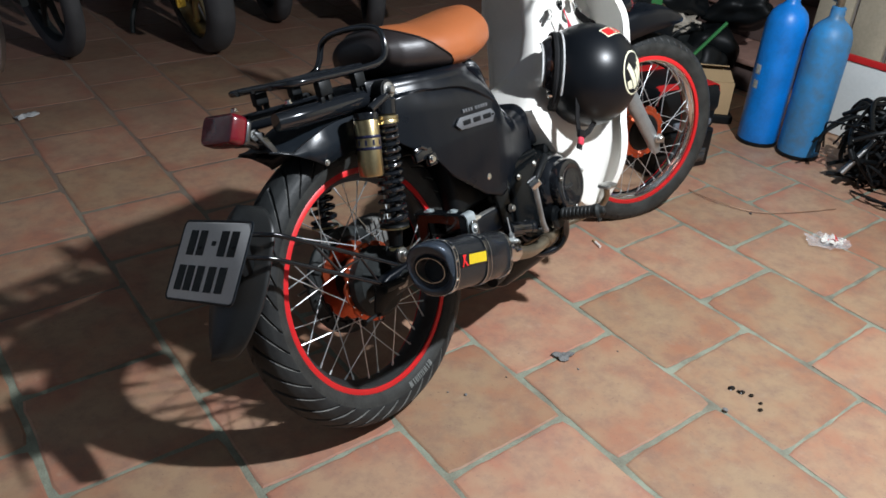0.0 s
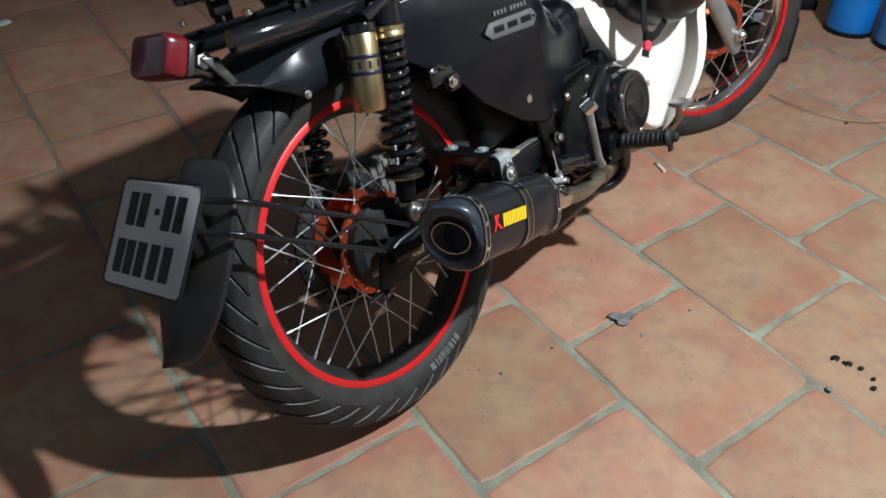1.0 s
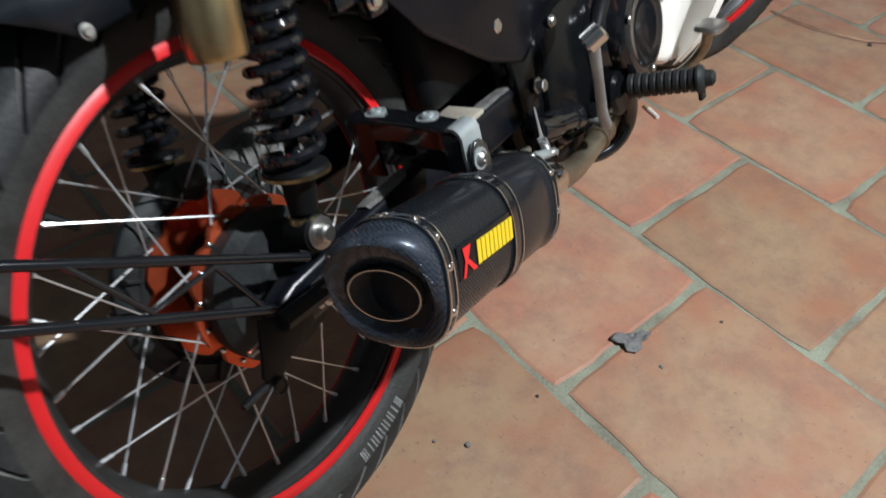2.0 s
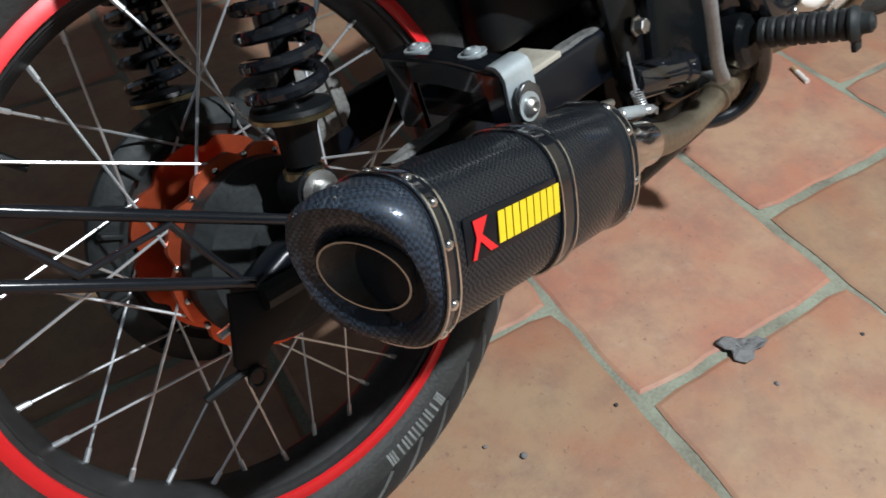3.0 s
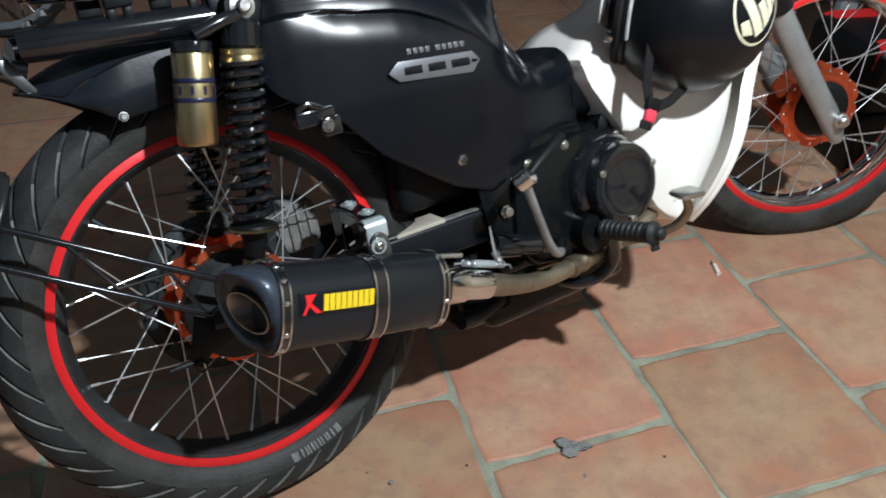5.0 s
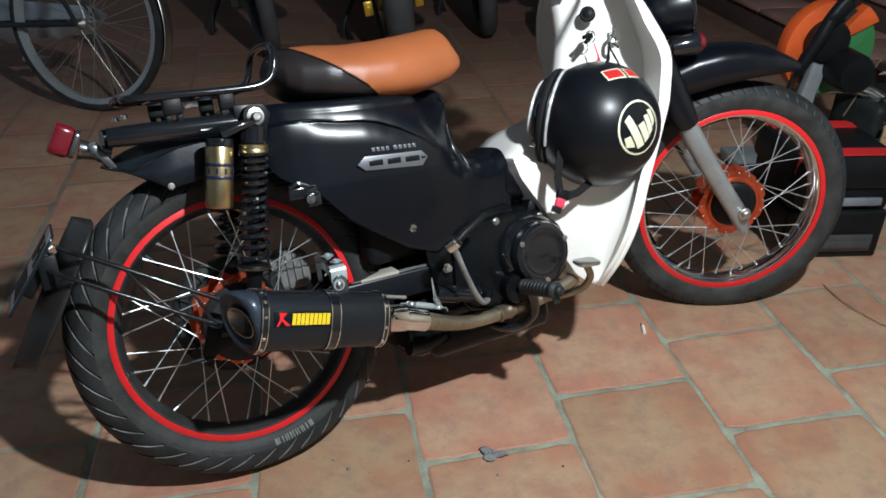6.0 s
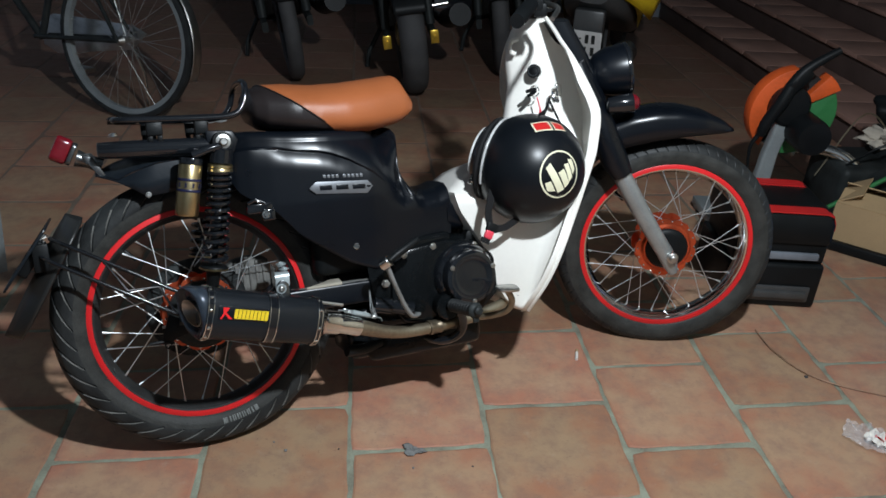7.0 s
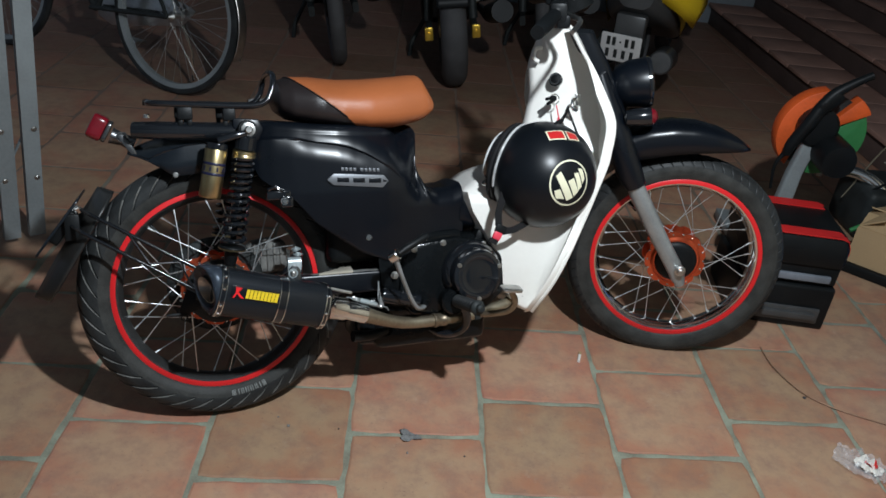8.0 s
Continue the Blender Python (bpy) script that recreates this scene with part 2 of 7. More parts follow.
SEATBLK = shader("black_seat_vinyl", (0.018, 0.014, 0.014), 0.36, 0, 0.3, 8, 420, 0.22)
HELMET = shader("satin_black_helmet", (0.0050, 0.0066, 0.0090), 0.34, 0, 0.2, 6, 200, 0.03)
CREAM = shader("cream_sticker", (0.78, 0.76, 0.55), 0.5, 0, 0.1, 20, 200, 0.02)
YELLOW = shader("yellow_sticker", (0.80, 0.58, 0.02), 0.4, 0, 0.08, 20, 200, 0.02)
SILVER = shader("silver_badge", (0.18, 0.19, 0.205), 0.4, 0.5, 0.2, 20, 200, 0.05)
PLATE = shader("white_number_plate", (0.60, 0.60, 0.59), 0.45, 0, 0.15, 8, 160, 0.08)
LENS = shader("red_lamp_lens", (0.15, 0.005, 0.012), 0.22, 0, 0.25, 25, 120, 0.1, coat=0.5)
STRAP = shader("black_webbing", (0.015, 0.015, 0.016), 0.8, 0, 0.3, 30, 500, 0.5)
PINK = shader("red_buckle_plastic", (0.75, 0.06, 0.10), 0.35, 0, 0.1, 20, 200, 0.05)
BLUE = shader("blue_cylinder_paint", (0.003, 0.19, 0.62), 0.4, 0, 0.3, 10, 90, 0.15, tint=(0.008, 0.125, 0.40))
TEAL = shader("faded_blue_paint", (0.022, 0.20, 0.46), 0.5, 0, 0.4, 13, 60, 0.3, tint=(0.075, 0.135, 0.19))
CARD = shader("brown_cardboard", (0.42, 0.29, 0.155), 0.85, 0, 0.15, 6, 160, 0.15)
SAWORANGE = shader("orange_guard_paint", (0.64, 0.095, 0.014), 0.55, 0, 0.35, 9, 120, 0.08)
GREEN = shader("green_paint", (0.03, 0.17, 0.05), 0.5, 0, 0.3, 8, 140, 0.1)
GREYMET = shader("grey_painted_steel", (0.25, 0.275, 0.28), 0.5, 0.2, 0.25, 7, 130, 0.12)
GREYPLA = shader("grey_black_plastic", (0.055, 0.057, 0.058), 0.38, 0, 0.35, 9, 160, 0.1)
KICK = shader("worn_lever_steel", (0.27, 0.285, 0.29), 0.40, 0.25, 0.35, 18, 200, 0.12, tint=(0.13, 0.125, 0.11))
LATCH = shader("blue_grey_plastic", (0.17, 0.19, 0.22), 0.45, 0, 0.3, 12, 150, 0.1)
BIKEYEL = shader("yellow_scooter_paint", (0.72, 0.50, 0.02), 0.3, 0, 0.15, 6, 120, 0.03)
BEIGE = shader("beige_wall_board", (0.48, 0.42, 0.31), 0.7, 0, 0.3, 4, 90, 0.2)
BOARD = shader("white_sign_board", (0.66, 0.68, 0.66), 0.5, 0, 0.12, 5, 90, 0.05)
LEAF = shader("dry_grey_scrap", (0.19, 0.19, 0.185), 0.8, 0, 0.4, 40, 300, 0.5)
OIL = shader("dark_oil_drop", (0.012, 0.009, 0.007), 0.2, 0, 0.2, 40, 300, 0.05)
PAPER = shader("white_paper", (0.75, 0.72, 0.66), 0.7, 0, 0.1, 40, 300, 0.1)
FILM = shader("clear_plastic_film", (0.75, 0.75, 0.76), 0.25, 0, 0.1, 30, 200, 0.2)
FILM.node_tree.nodes["Principled BSDF"].inputs["Alpha"].default_value = 0.30
GLASS = clear("lamp_glass", (0.95, 0.95, 0.95), 0.05)


BLACK.node_tree.nodes["Principled BSDF"].inputs["Specular IOR Level"].default_value = 0.42
for dull, level in ((MATT, 0.20), (ENGINE, 0.24), (SLEEVE, 0.28), (RUBBER, 0.24), (SIDEWALL, 0.24), (STRAP, 0.15), (HELMET, 0.32), (GUARD, 0.32), (DUSTY, 0.25), (GROOVELIT, 0.25)):
    dull.node_tree.nodes["Principled BSDF"].inputs["Specular IOR Level"].default_value = level


# ---- mesh helpers ----
def part(name, bm, material, parent=None, label="", m=None, sharp=38, smooth=True):
    me = bpy.data.meshes.new(name)
    if isinstance(bm, bmesh.types.BMesh):
        bmesh.ops.recalc_face_normals(bm, faces=bm.faces[:])
        bm.to_mesh(me)
        bm.free()
    else:
        me.from_pydata(*bm)
        me.update()
    me.materials.append(material)
    if smooth:
        me.shade_smooth()
        me.set_sharp_from_angle(angle=radians(sharp))
    ob = new(name, me)
    ob.parent = parent
    if m is not None:
        ob.matrix_basis = m
    if label:
        ob["label"] = label
    return ob


def share(name, me, parent, m):
    ob = new(name, me)
    ob.parent = parent
    ob.matrix_basis = m
    return ob


def thing(name, m, label, category, group="", kind=""):
    ob = new(name)
    ob.empty_display_size = 0.05
    ob.matrix_basis = m
    return tagged(ob, label, category, group, kind)


def merge(*bms):
    """Several bmeshes made into one."""
    out = bms[0]
    for b in bms[1:]:
        me = bpy.data.meshes.new("tmp")
        b.to_mesh(me)
        b.free()
        out.from_mesh(me)
        bpy.data.meshes.remove(me)
    return out


def moved(bm, m):
    bmesh.ops.transform(bm, matrix=m, verts=bm.verts[:])
    return bm


def box(cx, cy, cz, sx, sy, sz, bevel=0.004, seg=2):
    bm = bmesh.new()
    bmesh.ops.create_cube(bm, size=1, matrix=Matrix.Translation((cx, cy, cz)) @ Matrix.Diagonal((sx, sy, sz, 1)))
    if bevel:
        bmesh.ops.bevel(bm, geom=bm.edges[:], offset=min(bevel, min(sx, sy, sz) * 0.45), segments=seg, affect="EDGES", profile=0.5)
    return bm


def loft(rings, closed=True, caps=True):
    bm = bmesh.new()
    vs = [[bm.verts.new(p) for p in r] for r in rings]
    for a, b in zip(vs, vs[1:]):
        n = len(a)
        for i in range(n if closed else n - 1):
            j = (i + 1) % n
            bm.faces.new((a[i], a[j], b[j], b[i]))
    if caps and closed:
        bm.faces.new(vs[0][::-1])
        bm.faces.new(vs[-1])
    return bm


def curve_points(pts, steps=6):
    """A smooth line through the points."""
    p = [Vector(q) for q in pts]
    p = [2 * p[0] - p[1]] + p + [2 * p[-1] - p[-2]]
    out = []
    for i in range(1, len(p) - 2):
        for k in range(steps):
            t = k / steps
            a, b, c, d = p[i - 1], p[i], p[i + 1], p[i + 2]
            out.append(0.5 * ((2 * b) + (c - a) * t + (2 * a - 5 * b + 4 * c - d) * t * t + (3 * b - 3 * c + d - a) * t ** 3))
    out.append(p[-2])
    return out


def tube(pts, r, n=10, smooth=0, flat=1.0, ring=False):
    """A round bar along points; r a number or one for each point."""
    if smooth:
        k = len(pts)
        rs = r if isinstance(r, (list, tuple)) else None
        pts = curve_points(pts, smooth)
        if rs:
            r = [rs[min(k - 2, i // smooth)] + (rs[min(k - 1, i // smooth + 1)] - rs[min(k - 2, i // smooth)]) * ((i % smooth) / smooth) for i in range(len(pts))]
            r[-1] = rs[-1]
    p = [Vector(q) for q in pts]
    rad = r if isinstance(r, (list, tuple)) else [r] * len(p)
    t0 = (p[1] - p[0]).normalized()
    up = Vector((0, 0, 1)) if abs(t0.z) < 0.9 else Vector((0, 1, 0))
    side = t0.cross(up).normalized()
    rings = []
    for i, q in enumerate(p):
        if ring:
            t = (p[(i + 1) % len(p)] - p[i - 1]).normalized()
        else:
            t = (p[min(i + 1, len(p) - 1)] - p[max(i - 1, 0)]).normalized()
        side = (side - t * side.dot(t)).normalized()
        nrm = t.cross(side)
        rings.append([q + (side * math.cos(a) + nrm * flat * math.sin(a)) * rad[i] for a in (2 * math.pi * k / n for k in range(n))])
    if ring:
        rings.append(rings[0])
        bm = loft(rings, caps=False)
        bmesh.ops.remove_doubles(bm, verts=bm.verts[:], dist=1e-6)
        return bm
    return loft(rings)


def lathe(profile, n=48, m=None, close=False):
    """Turns (radius, height) round the z axis."""
    prof = profile + [profile[0]] if close else profile
    rings = [[Vector((r * math.cos(a), r * math.sin(a), h)) for a in (2 * math.pi * k / n for k in range(n))] for r, h in prof]
    bm = loft(rings, caps=False)
    if not close:
        for ring_, flip in ((0, True), (len(prof) - 1, False)):
            if prof[ring_][0] > 1e-5:
                bm.verts.ensure_lookup_table()
                vs = [bm.verts[ring_ * n + k] for k in range(n)]
                bm.faces.new(vs[::-1] if flip else vs)
    bmesh.ops.remove_doubles(bm, verts=bm.verts[:], dist=1e-6)
    return moved(bm, m) if m is not None else bm


def plate(outline, lo, hi, axis="y", bevel=0.0015):
    """A flat outline of (a, b) made thick from lo to hi along an axis."""
    put = {"y": lambda a, b, d: (a, d, b), "z": lambda a, b, d: (a, b, d), "x": lambda a, b, d: (d, a, b)}[axis]
    bm = bmesh.new()
    f = bm.faces.new([bm.verts.new(put(a, b, lo)) for a, b in outline])
    ext = bmesh.ops.extrude_face_region(bm, geom=[f])
    d = Vector(put(0, 0, hi)) - Vector(put(0, 0, lo))
    bmesh.ops.translate(bm, vec=d, verts=[v for v in ext["geom"] if isinstance(v, bmesh.types.BMVert)])
    if bevel:
        bmesh.ops.bevel(bm, geom=[e for e in bm.edges if len(e.link_faces) == 2 and e.calc_face_angle(0) > 0.8], offset=bevel, segments=2, affect="EDGES", profile=0.5)
    return bm


def rounded(w, h, r, k=5):
    """The outline of a rounded rectangle."""
    out = []
    for cx, cy, a0 in ((w / 2 - r, h / 2 - r, 0), (-w / 2 + r, h / 2 - r, 90), (-w / 2 + r, -h / 2 + r, 180), (w / 2 - r, -h / 2 + r, 270)):
        out += [(cx + r * math.cos(radians(a0 + 90 * i / k)), cy + r * math.sin(radians(a0 + 90 * i / k))) for i in range(k + 1)]
    return out


def along(a, b):
    """A pose whose z axis runs from a to b."""
    a, b = Vector(a), Vector(b)
    return Matrix.Translation(a) @ (b - a).to_track_quat("Z", "Y").to_matrix().to_4x4()


def lerp_table(rows, x):
    for a, b in zip(rows, rows[1:]):
        if x <= b[0]:
            t = (x - a[0]) / (b[0] - a[0])
            t = max(0, t)
            return [p + (q - p) * t for p, q in zip(a, b)]
    return list(rows[-1])


def bolt(parent, at_, way, r=0.007, material=None, name="bolt", h=0.006):
    bm = lathe([(r * 1.35, 0), (r * 1.35, 0.0015), (r, 0.0016), (r, h), (r * 0.8, h + 0.001), (0, h + 0.001)], 6 if r > 0.0065 else 10)
    return part(name, bm, material or CHROME, parent, m=along(at_, Vector(at_) + Vector(way)), sharp=30)


TO_Y = Matrix.Rotation(radians(90), 4, "X")


# ---- structure ----
PITCH, JOINT = 0.312, 0.013
floor = tagged(part("floor", box(0.05, 0.7, -0.0520, 6.9, 8.2, 0.1, 0), GROUT), "brick-red terracotta tile floor with grey-green mortar joints", "floor", kind="structure")
# Assumed ceiling, out of view; its dark tone cuts the bounce into shadows.
ceiling = tagged(part("ceiling", box(0.05, 0.7, 3.35, 6.9, 8.2, 0.1, 0), CEILDARK), "unseen dark ceiling, added to keep the shadows deep", "ceiling", kind="structure")
WALLS = {"wall_north": (0.05, 4.7, 6.9, 0.2), "wall_south": (0.05, -3.3, 6.9, 0.2), "wall_east": (3.4, 0.7, 0.2, 7.8)}
for wname, (cx, cy, sx, sy) in WALLS.items():
    tagged(part(wname, box(cx, cy, 1.647, sx, sy, 3.3, 0), PLASTER), "grey plastered wall closing the yard", "wall", kind="structure")
# assumed gateway, out of view: added so sky glow fills the back and rear
tagged(part("wall_west", merge(box(-3.3, -1.35, 1.647, 0.2, 3.7, 3.3, 0), box(-3.3, 2.5, 3.097, 0.2, 4.0, 0.4, 0), box(-3.3, 4.55, 1.647, 0.2, 0.1, 3.3, 0)), PLASTER), "grey plastered wall, out of view, with an assumed open gateway", "wall", kind="structure")
tagged(part("pavement", box(-6.9, 1.7, -0.056, 7.0, 8.0, 0.1, 0), CONCRETE), "assumed concrete pavement outside the gateway, out of view", "pavement", kind="structure")


# ---- the motorcycle ----
BIKE = Matrix.Translation((-0.601, 0.048, 0.006)) @ pose(0, 0, 0, 0, 0, 18.2) @ pose(0, 0, 0, -20.5, 0, 0)
cub = thing("motorcycle", BIKE, "small black step-through motorcycle with cream leg shield, leaning on stand", "motorcycle")
STEER_AT = Vector((1.130, 0, 0.242))
STEER = Matrix.Translation(STEER_AT) @ Matrix.Rotation(radians(-28), 4, Vector((-math.sin(radians(27)), 0, math.cos(radians(27))))) @ Matrix.Translation(-STEER_AT)


def tyre_mesh(profile, count, sweep, lo, hi, width, depth, steps, cols=40, blocks=0):
    """A tyre with curved grooves cut square into its shoulders; profile: (half width, radius) from bead to crown; lo, hi: metres from the crown."""
    full = [(-y, r) for y, r in profile] + [(y, r) for y, r in profile[-2::-1]]
    seg = [0]
    for a, b in zip(full, full[1:]):
        seg.append(seg[-1] + math.hypot(b[0] - a[0], b[1] - a[1]))
    us = np.linspace(0, seg[-1], cols + 1)
    ys, rs = np.interp(us, seg, [p[0] for p in full]), np.interp(us, seg, [p[1] for p in full])
    for _ in range(2):
        rs[1:-1] = 0.25 * rs[:-2] + 0.5 * rs[1:-1] + 0.25 * rs[2:]
        ys[1:-1] = 0.25 * ys[:-2] + 0.5 * ys[1:-1] + 0.25 * ys[2:]
    dy, dr = np.gradient(ys), np.gradient(rs)
    ln = np.hypot(dy, dr)
    ny, nr = -dr / ln, dy / ln
    th = np.linspace(0, 2 * math.pi, steps, endpoint=False)
    T, U = np.meshgrid(th, us - us[-1] / 2, indexing="ij")
    a = np.abs(U)
    s = np.clip((a - lo) / (hi - lo), 0, 1)
    step = 2 * math.pi / count
    phase = T / step
    T = T + sweep * s ** 1.3 + np.where(U > 0, step / 2, 0) * np.clip(a / lo, 0, 1)
    d = np.abs(phase - np.round(phase)) * step * 0.28
    taper = width * (1.15 - 0.45 * s)
    cut = np.clip(1.6 - d / (taper / 2), 0, 1) * ((a > lo) & (a < hi))
    if blocks:
        cut = np.maximum(cut, (np.abs(a - 0.014) < 0.0016) * 1.0)
    shoulder = (a > hi) * np.clip(1 - (a - hi) / 0.004, 0, 1) * 0.25
    D = depth * (cut - shoulder * 0.3)
    Rr, Y = rs[None] - nr[None] * D, ys[None] - ny[None] * D
    verts = np.stack([Rr * np.cos(T), Y, Rr * np.sin(T)], -1).reshape(-1, 3)
    n, c = steps, cols + 1
    i = np.arange(n)[:, None] * c + np.arange(cols)[None]
    j = ((np.arange(n) + 1) % n)[:, None] * c + np.arange(cols)[None]
    faces = np.stack([i, i + 1, j + 1, j], -1).reshape(-1, 4)
    mid_u = (a[:, :-1] + a[:, 1:]) / 2
    side_face = (mid_u > hi + 0.0015) * 1
    lead = (phase - np.round(phase))[:, :-1]
    # Only one wall per groove is coloured pale, as if it caught the lamp.
    wall = (cut[:, :-1] > 0.02) & (cut[:, :-1] < 0.98) & (lead > 0) & (mid_u < hi) & (mid_u > lo + 0.032)
    if not blocks:
        side_face = np.where(wall, 2, side_face)
    side_face = side_face.reshape(-1)
    return verts.tolist(), [], faces.tolist(), side_face


def scallop(bm, r):
    """Nine shallow bites round the rim of a flange."""
    for v in bm.verts:
        q = math.hypot(v.co.x, v.co.z)
        if q > r - 0.006:
            k = 1 - 0.075 * max(0, math.cos(9 * math.atan2(v.co.z, v.co.x))) ** 2
            v.co.x *= k
            v.co.z *= k
    return bm


def wheel(name, m, tyre, rim_mat, flange_r, flange_y, drum, stripe, lettering=(), wire=0.00115, side_wall=SIDEWALL):
    w = part(name, lathe([(0.221, -0.027), (0.224, -0.0255), (0.224, -0.0235), (0.207, -0.021), (0.199, -0.010), (0.197, 0), (0.199, 0.010), (0.207, 0.021), (0.224, 0.0235), (0.224, 0.0255), (0.221, 0.027), (0.209, 0.0245), (0.203, 0.012), (0.2015, 0), (0.203, -0.012), (0.209, -0.0245)], 96, TO_Y, close=True), rim_mat, cub, "spoked rim", m)
    rubber = part("tyre", tyre[:3], RUBBER, w, "black rubber tyre with curved tread grooves", sharp=25)
    rubber.data.materials.append(side_wall)
    rubber.data.materials.append(GROOVELIT)
    rubber.data.polygons.foreach_set("material_index", tyre[3].astype(np.int32))
    if lettering:
        for deg, strokes in lettering:
            for off in strokes:
                q = radians(deg + off)
                part("sidewall_bar", box(0, 0, 0, 0.0125, 0.0012, 0.0026, 0.0003), LETTER, rubber, m=Matrix.Rotation(-q, 4, "Y") @ Matrix.Translation((0.2400, -0.0407, 0)) @ Matrix.Rotation(radians(-14), 4, "Z"))
    for side in (-1, 1):
        part("rim_stripe", lathe([(stripe, 0.0280 * side), (stripe + 0.0006, 0.0312 * side), (0.2238, 0.0306 * side), (0.2248, 0.0298 * side), (0.2240, 0.0280 * side)], 96, TO_Y, close=True), REDRIM, w, "bright red rim edge")
    # hub with two drilled flanges
    hub = part("hub", lathe([(0.012, -flange_y - 0.006), (0.046, -flange_y - 0.004), (0.046, -flange_y + 0.010), (0.040, 0), (0.046, flange_y - 0.010), (0.046, flange_y + 0.004), (0.012, flange_y + 0.006)], 60, TO_Y), MATT, w, "black hub barrel")
    for side in (-1, 1):
        part("hub_flange", scallop(lathe([(0.044, (flange_y - 0.004) * side), (flange_r, (flange_y - 0.0035) * side), (flange_r, (flange_y + 0.002) * side), (flange_r - 0.014, (flange_y + 0.003) * side), (flange_r - 0.020, (flange_y + 0.009) * side), (0.044, (flange_y + 0.009) * side)], 180, TO_Y, close=True), flange_r), ORANGE, hub, "orange anodised drilled flange")
    for k in range(18):
        a = 2 * math.pi * k / 18
        at_ = ((flange_r - 0.006) * math.cos(a), -flange_y - 0.0028, (flange_r - 0.006) * math.sin(a))
        part("rivet", lathe([(0.0026, 0), (0.0026, 0.001), (0.0012, 0.0022), (0, 0.0023)], 8), CHROME, hub, m=along(at_, Vector(at_) + Vector((0, -1, 0))))
    part("axle", tube([(0, -0.115, 0), (0, 0.115, 0)], 0.0075, 12), STEEL, w)
    drum(w, flange_y)
    # laced spokes
    ends = []
    for k in range(36):
        side = -1 if k % 2 else 1
        a_rim = 2 * math.pi * (k + 0.4) / 36
        a_hub = a_rim + radians(40 if (k // 2) % 2 else -40)
        ends.append((Vector(((flange_r - 0.006) * math.cos(a_hub), flange_y * side, (flange_r - 0.006) * math.sin(a_hub))), Vector((0.2005 * math.cos(a_rim), 0.004 * side, 0.2005 * math.sin(a_rim)))))
    length = (ends[0][1] - ends[0][0]).length
    first = part("spoke", lathe([(wire, 0), (wire, length - 0.014), (0.0021, length - 0.013), (0.0023, length), (0, length)], 7), SPOKE, w, "steel spoke", along(*ends[0]))
    for a, b in ends[1:]:
        share("spoke", first.data, w, along(a, b))
    # valve
    part("valve", tube([(0.200 * math.cos(2.3), 0, 0.200 * math.sin(2.3)), (0.168 * math.cos(2.3), -0.004, 0.168 * math.sin(2.3))], [0.0045, 0.0035], 8), MATT, w)
    return w


TO_L = Matrix.Rotation(radians(-90), 4, "X")


def rear_drum(w, fy):
    part("brake_drum", lathe([(0.010, -fy - 0.036), (0.030, -fy - 0.036), (0.033, -fy - 0.032), (0.050, -fy - 0.030), (0.060, -fy - 0.029), (0.070, -fy - 0.018), (0.070, -fy - 0.002), (0.010, -fy - 0.002)], 48, TO_L), DUSTY, w, "black brake drum cover")
    teeth = []
    for k in range(36 * 4):
        a = 2 * math.pi * k / 144
        r = 0.088 + (0.004 if k % 4 in (1, 2) else -0.002)
        teeth.append((r * math.cos(a), r * math.sin(a)))
    part("sprocket", plate(teeth, fy + 0.012, fy + 0.018, "y", 0), DUSTY, w, "dark rear sprocket")
    dp = part("drum_plate", lathe([(0.014, fy + 0.005), (0.082, fy + 0.002), (0.088, fy - 0.004), (0.102, fy - 0.002), (0.108, fy + 0.003), (0.108, fy + 0.010), (0.060, fy + 0.012)], 64, TO_L), DUSTY, w, "black hub plate")
    for k in range(12):
        a = 2 * math.pi * k / 12
        part("plate_rib", box(0, 0, 0, 0.020, 0.006, 0.004, 0.001), DUSTY, dp, m=Matrix.Rotation(-a, 4, "Y") @ Matrix.Translation((0.094, fy - 0.004, 0)))


def front_drum(w, fy):
    part("brake_drum", lathe([(0.010, -fy - 0.018), (0.040, -fy - 0.018), (0.050, -fy - 0.015), (0.055, -fy - 0.010), (0.056, -fy - 0.002), (0.05, -fy + 0.002)], 48, TO_L), MATT, w, "black hub cover")
    part("brake_plate", lathe([(0.012, fy + 0.018), (0.050, fy + 0.016), (0.056, fy + 0.008), (0.056, fy)], 40, TO_L), ALLOY, w)


REAR = [(0.0285, 0.2215), (0.0345, 0.2265), (0.0405, 0.239), (0.0430, 0.253), (0.0400, 0.268), (0.0310, 0.2805), (0.0160, 0.2885), (0.0, 0.2915)]
FRONT = [(0.0275, 0.2215), (0.0325, 0.2265), (0.0370, 0.238), (0.0385, 0.250), (0.0355, 0.264), (0.0270, 0.2755), (0.0140, 0.2825), (0.0, 0.285)]
rear_wheel = wheel("rear_wheel", Matrix.Translation((0, 0, 0.288)), tyre_mesh(REAR, 38, 0.30, 0.003, 0.0680, 0.0062, 0.0036, 1900, 72), RIMGREY, 0.079, 0.032, rear_drum, 0.2125, [(-85.6, (-0.75, 0.0, 0.75)), (-83.0, (0,)), (-81.0, (-0.5, 0.5)), (-78.5, (-0.6, 0.6)), (-75.9, (-0.6, 0.5)), (-73.4, (-0.5, 0.45)), (-71.2, (0,)), (-69.0, (-0.65, 0.0, 0.65))])
front_wheel = wheel("front_wheel", STEER @ Matrix.Translation((1.196, 0, 0.276)), tyre_mesh(FRONT, 64, -0.06, 0.002, 0.046, 0.0032, 0.0018, 1024, 72, blocks=1), CHROME, 0.079, 0.028, front_drum, 0.2125, wire=0.0010, side_wall=SIDEWALL)


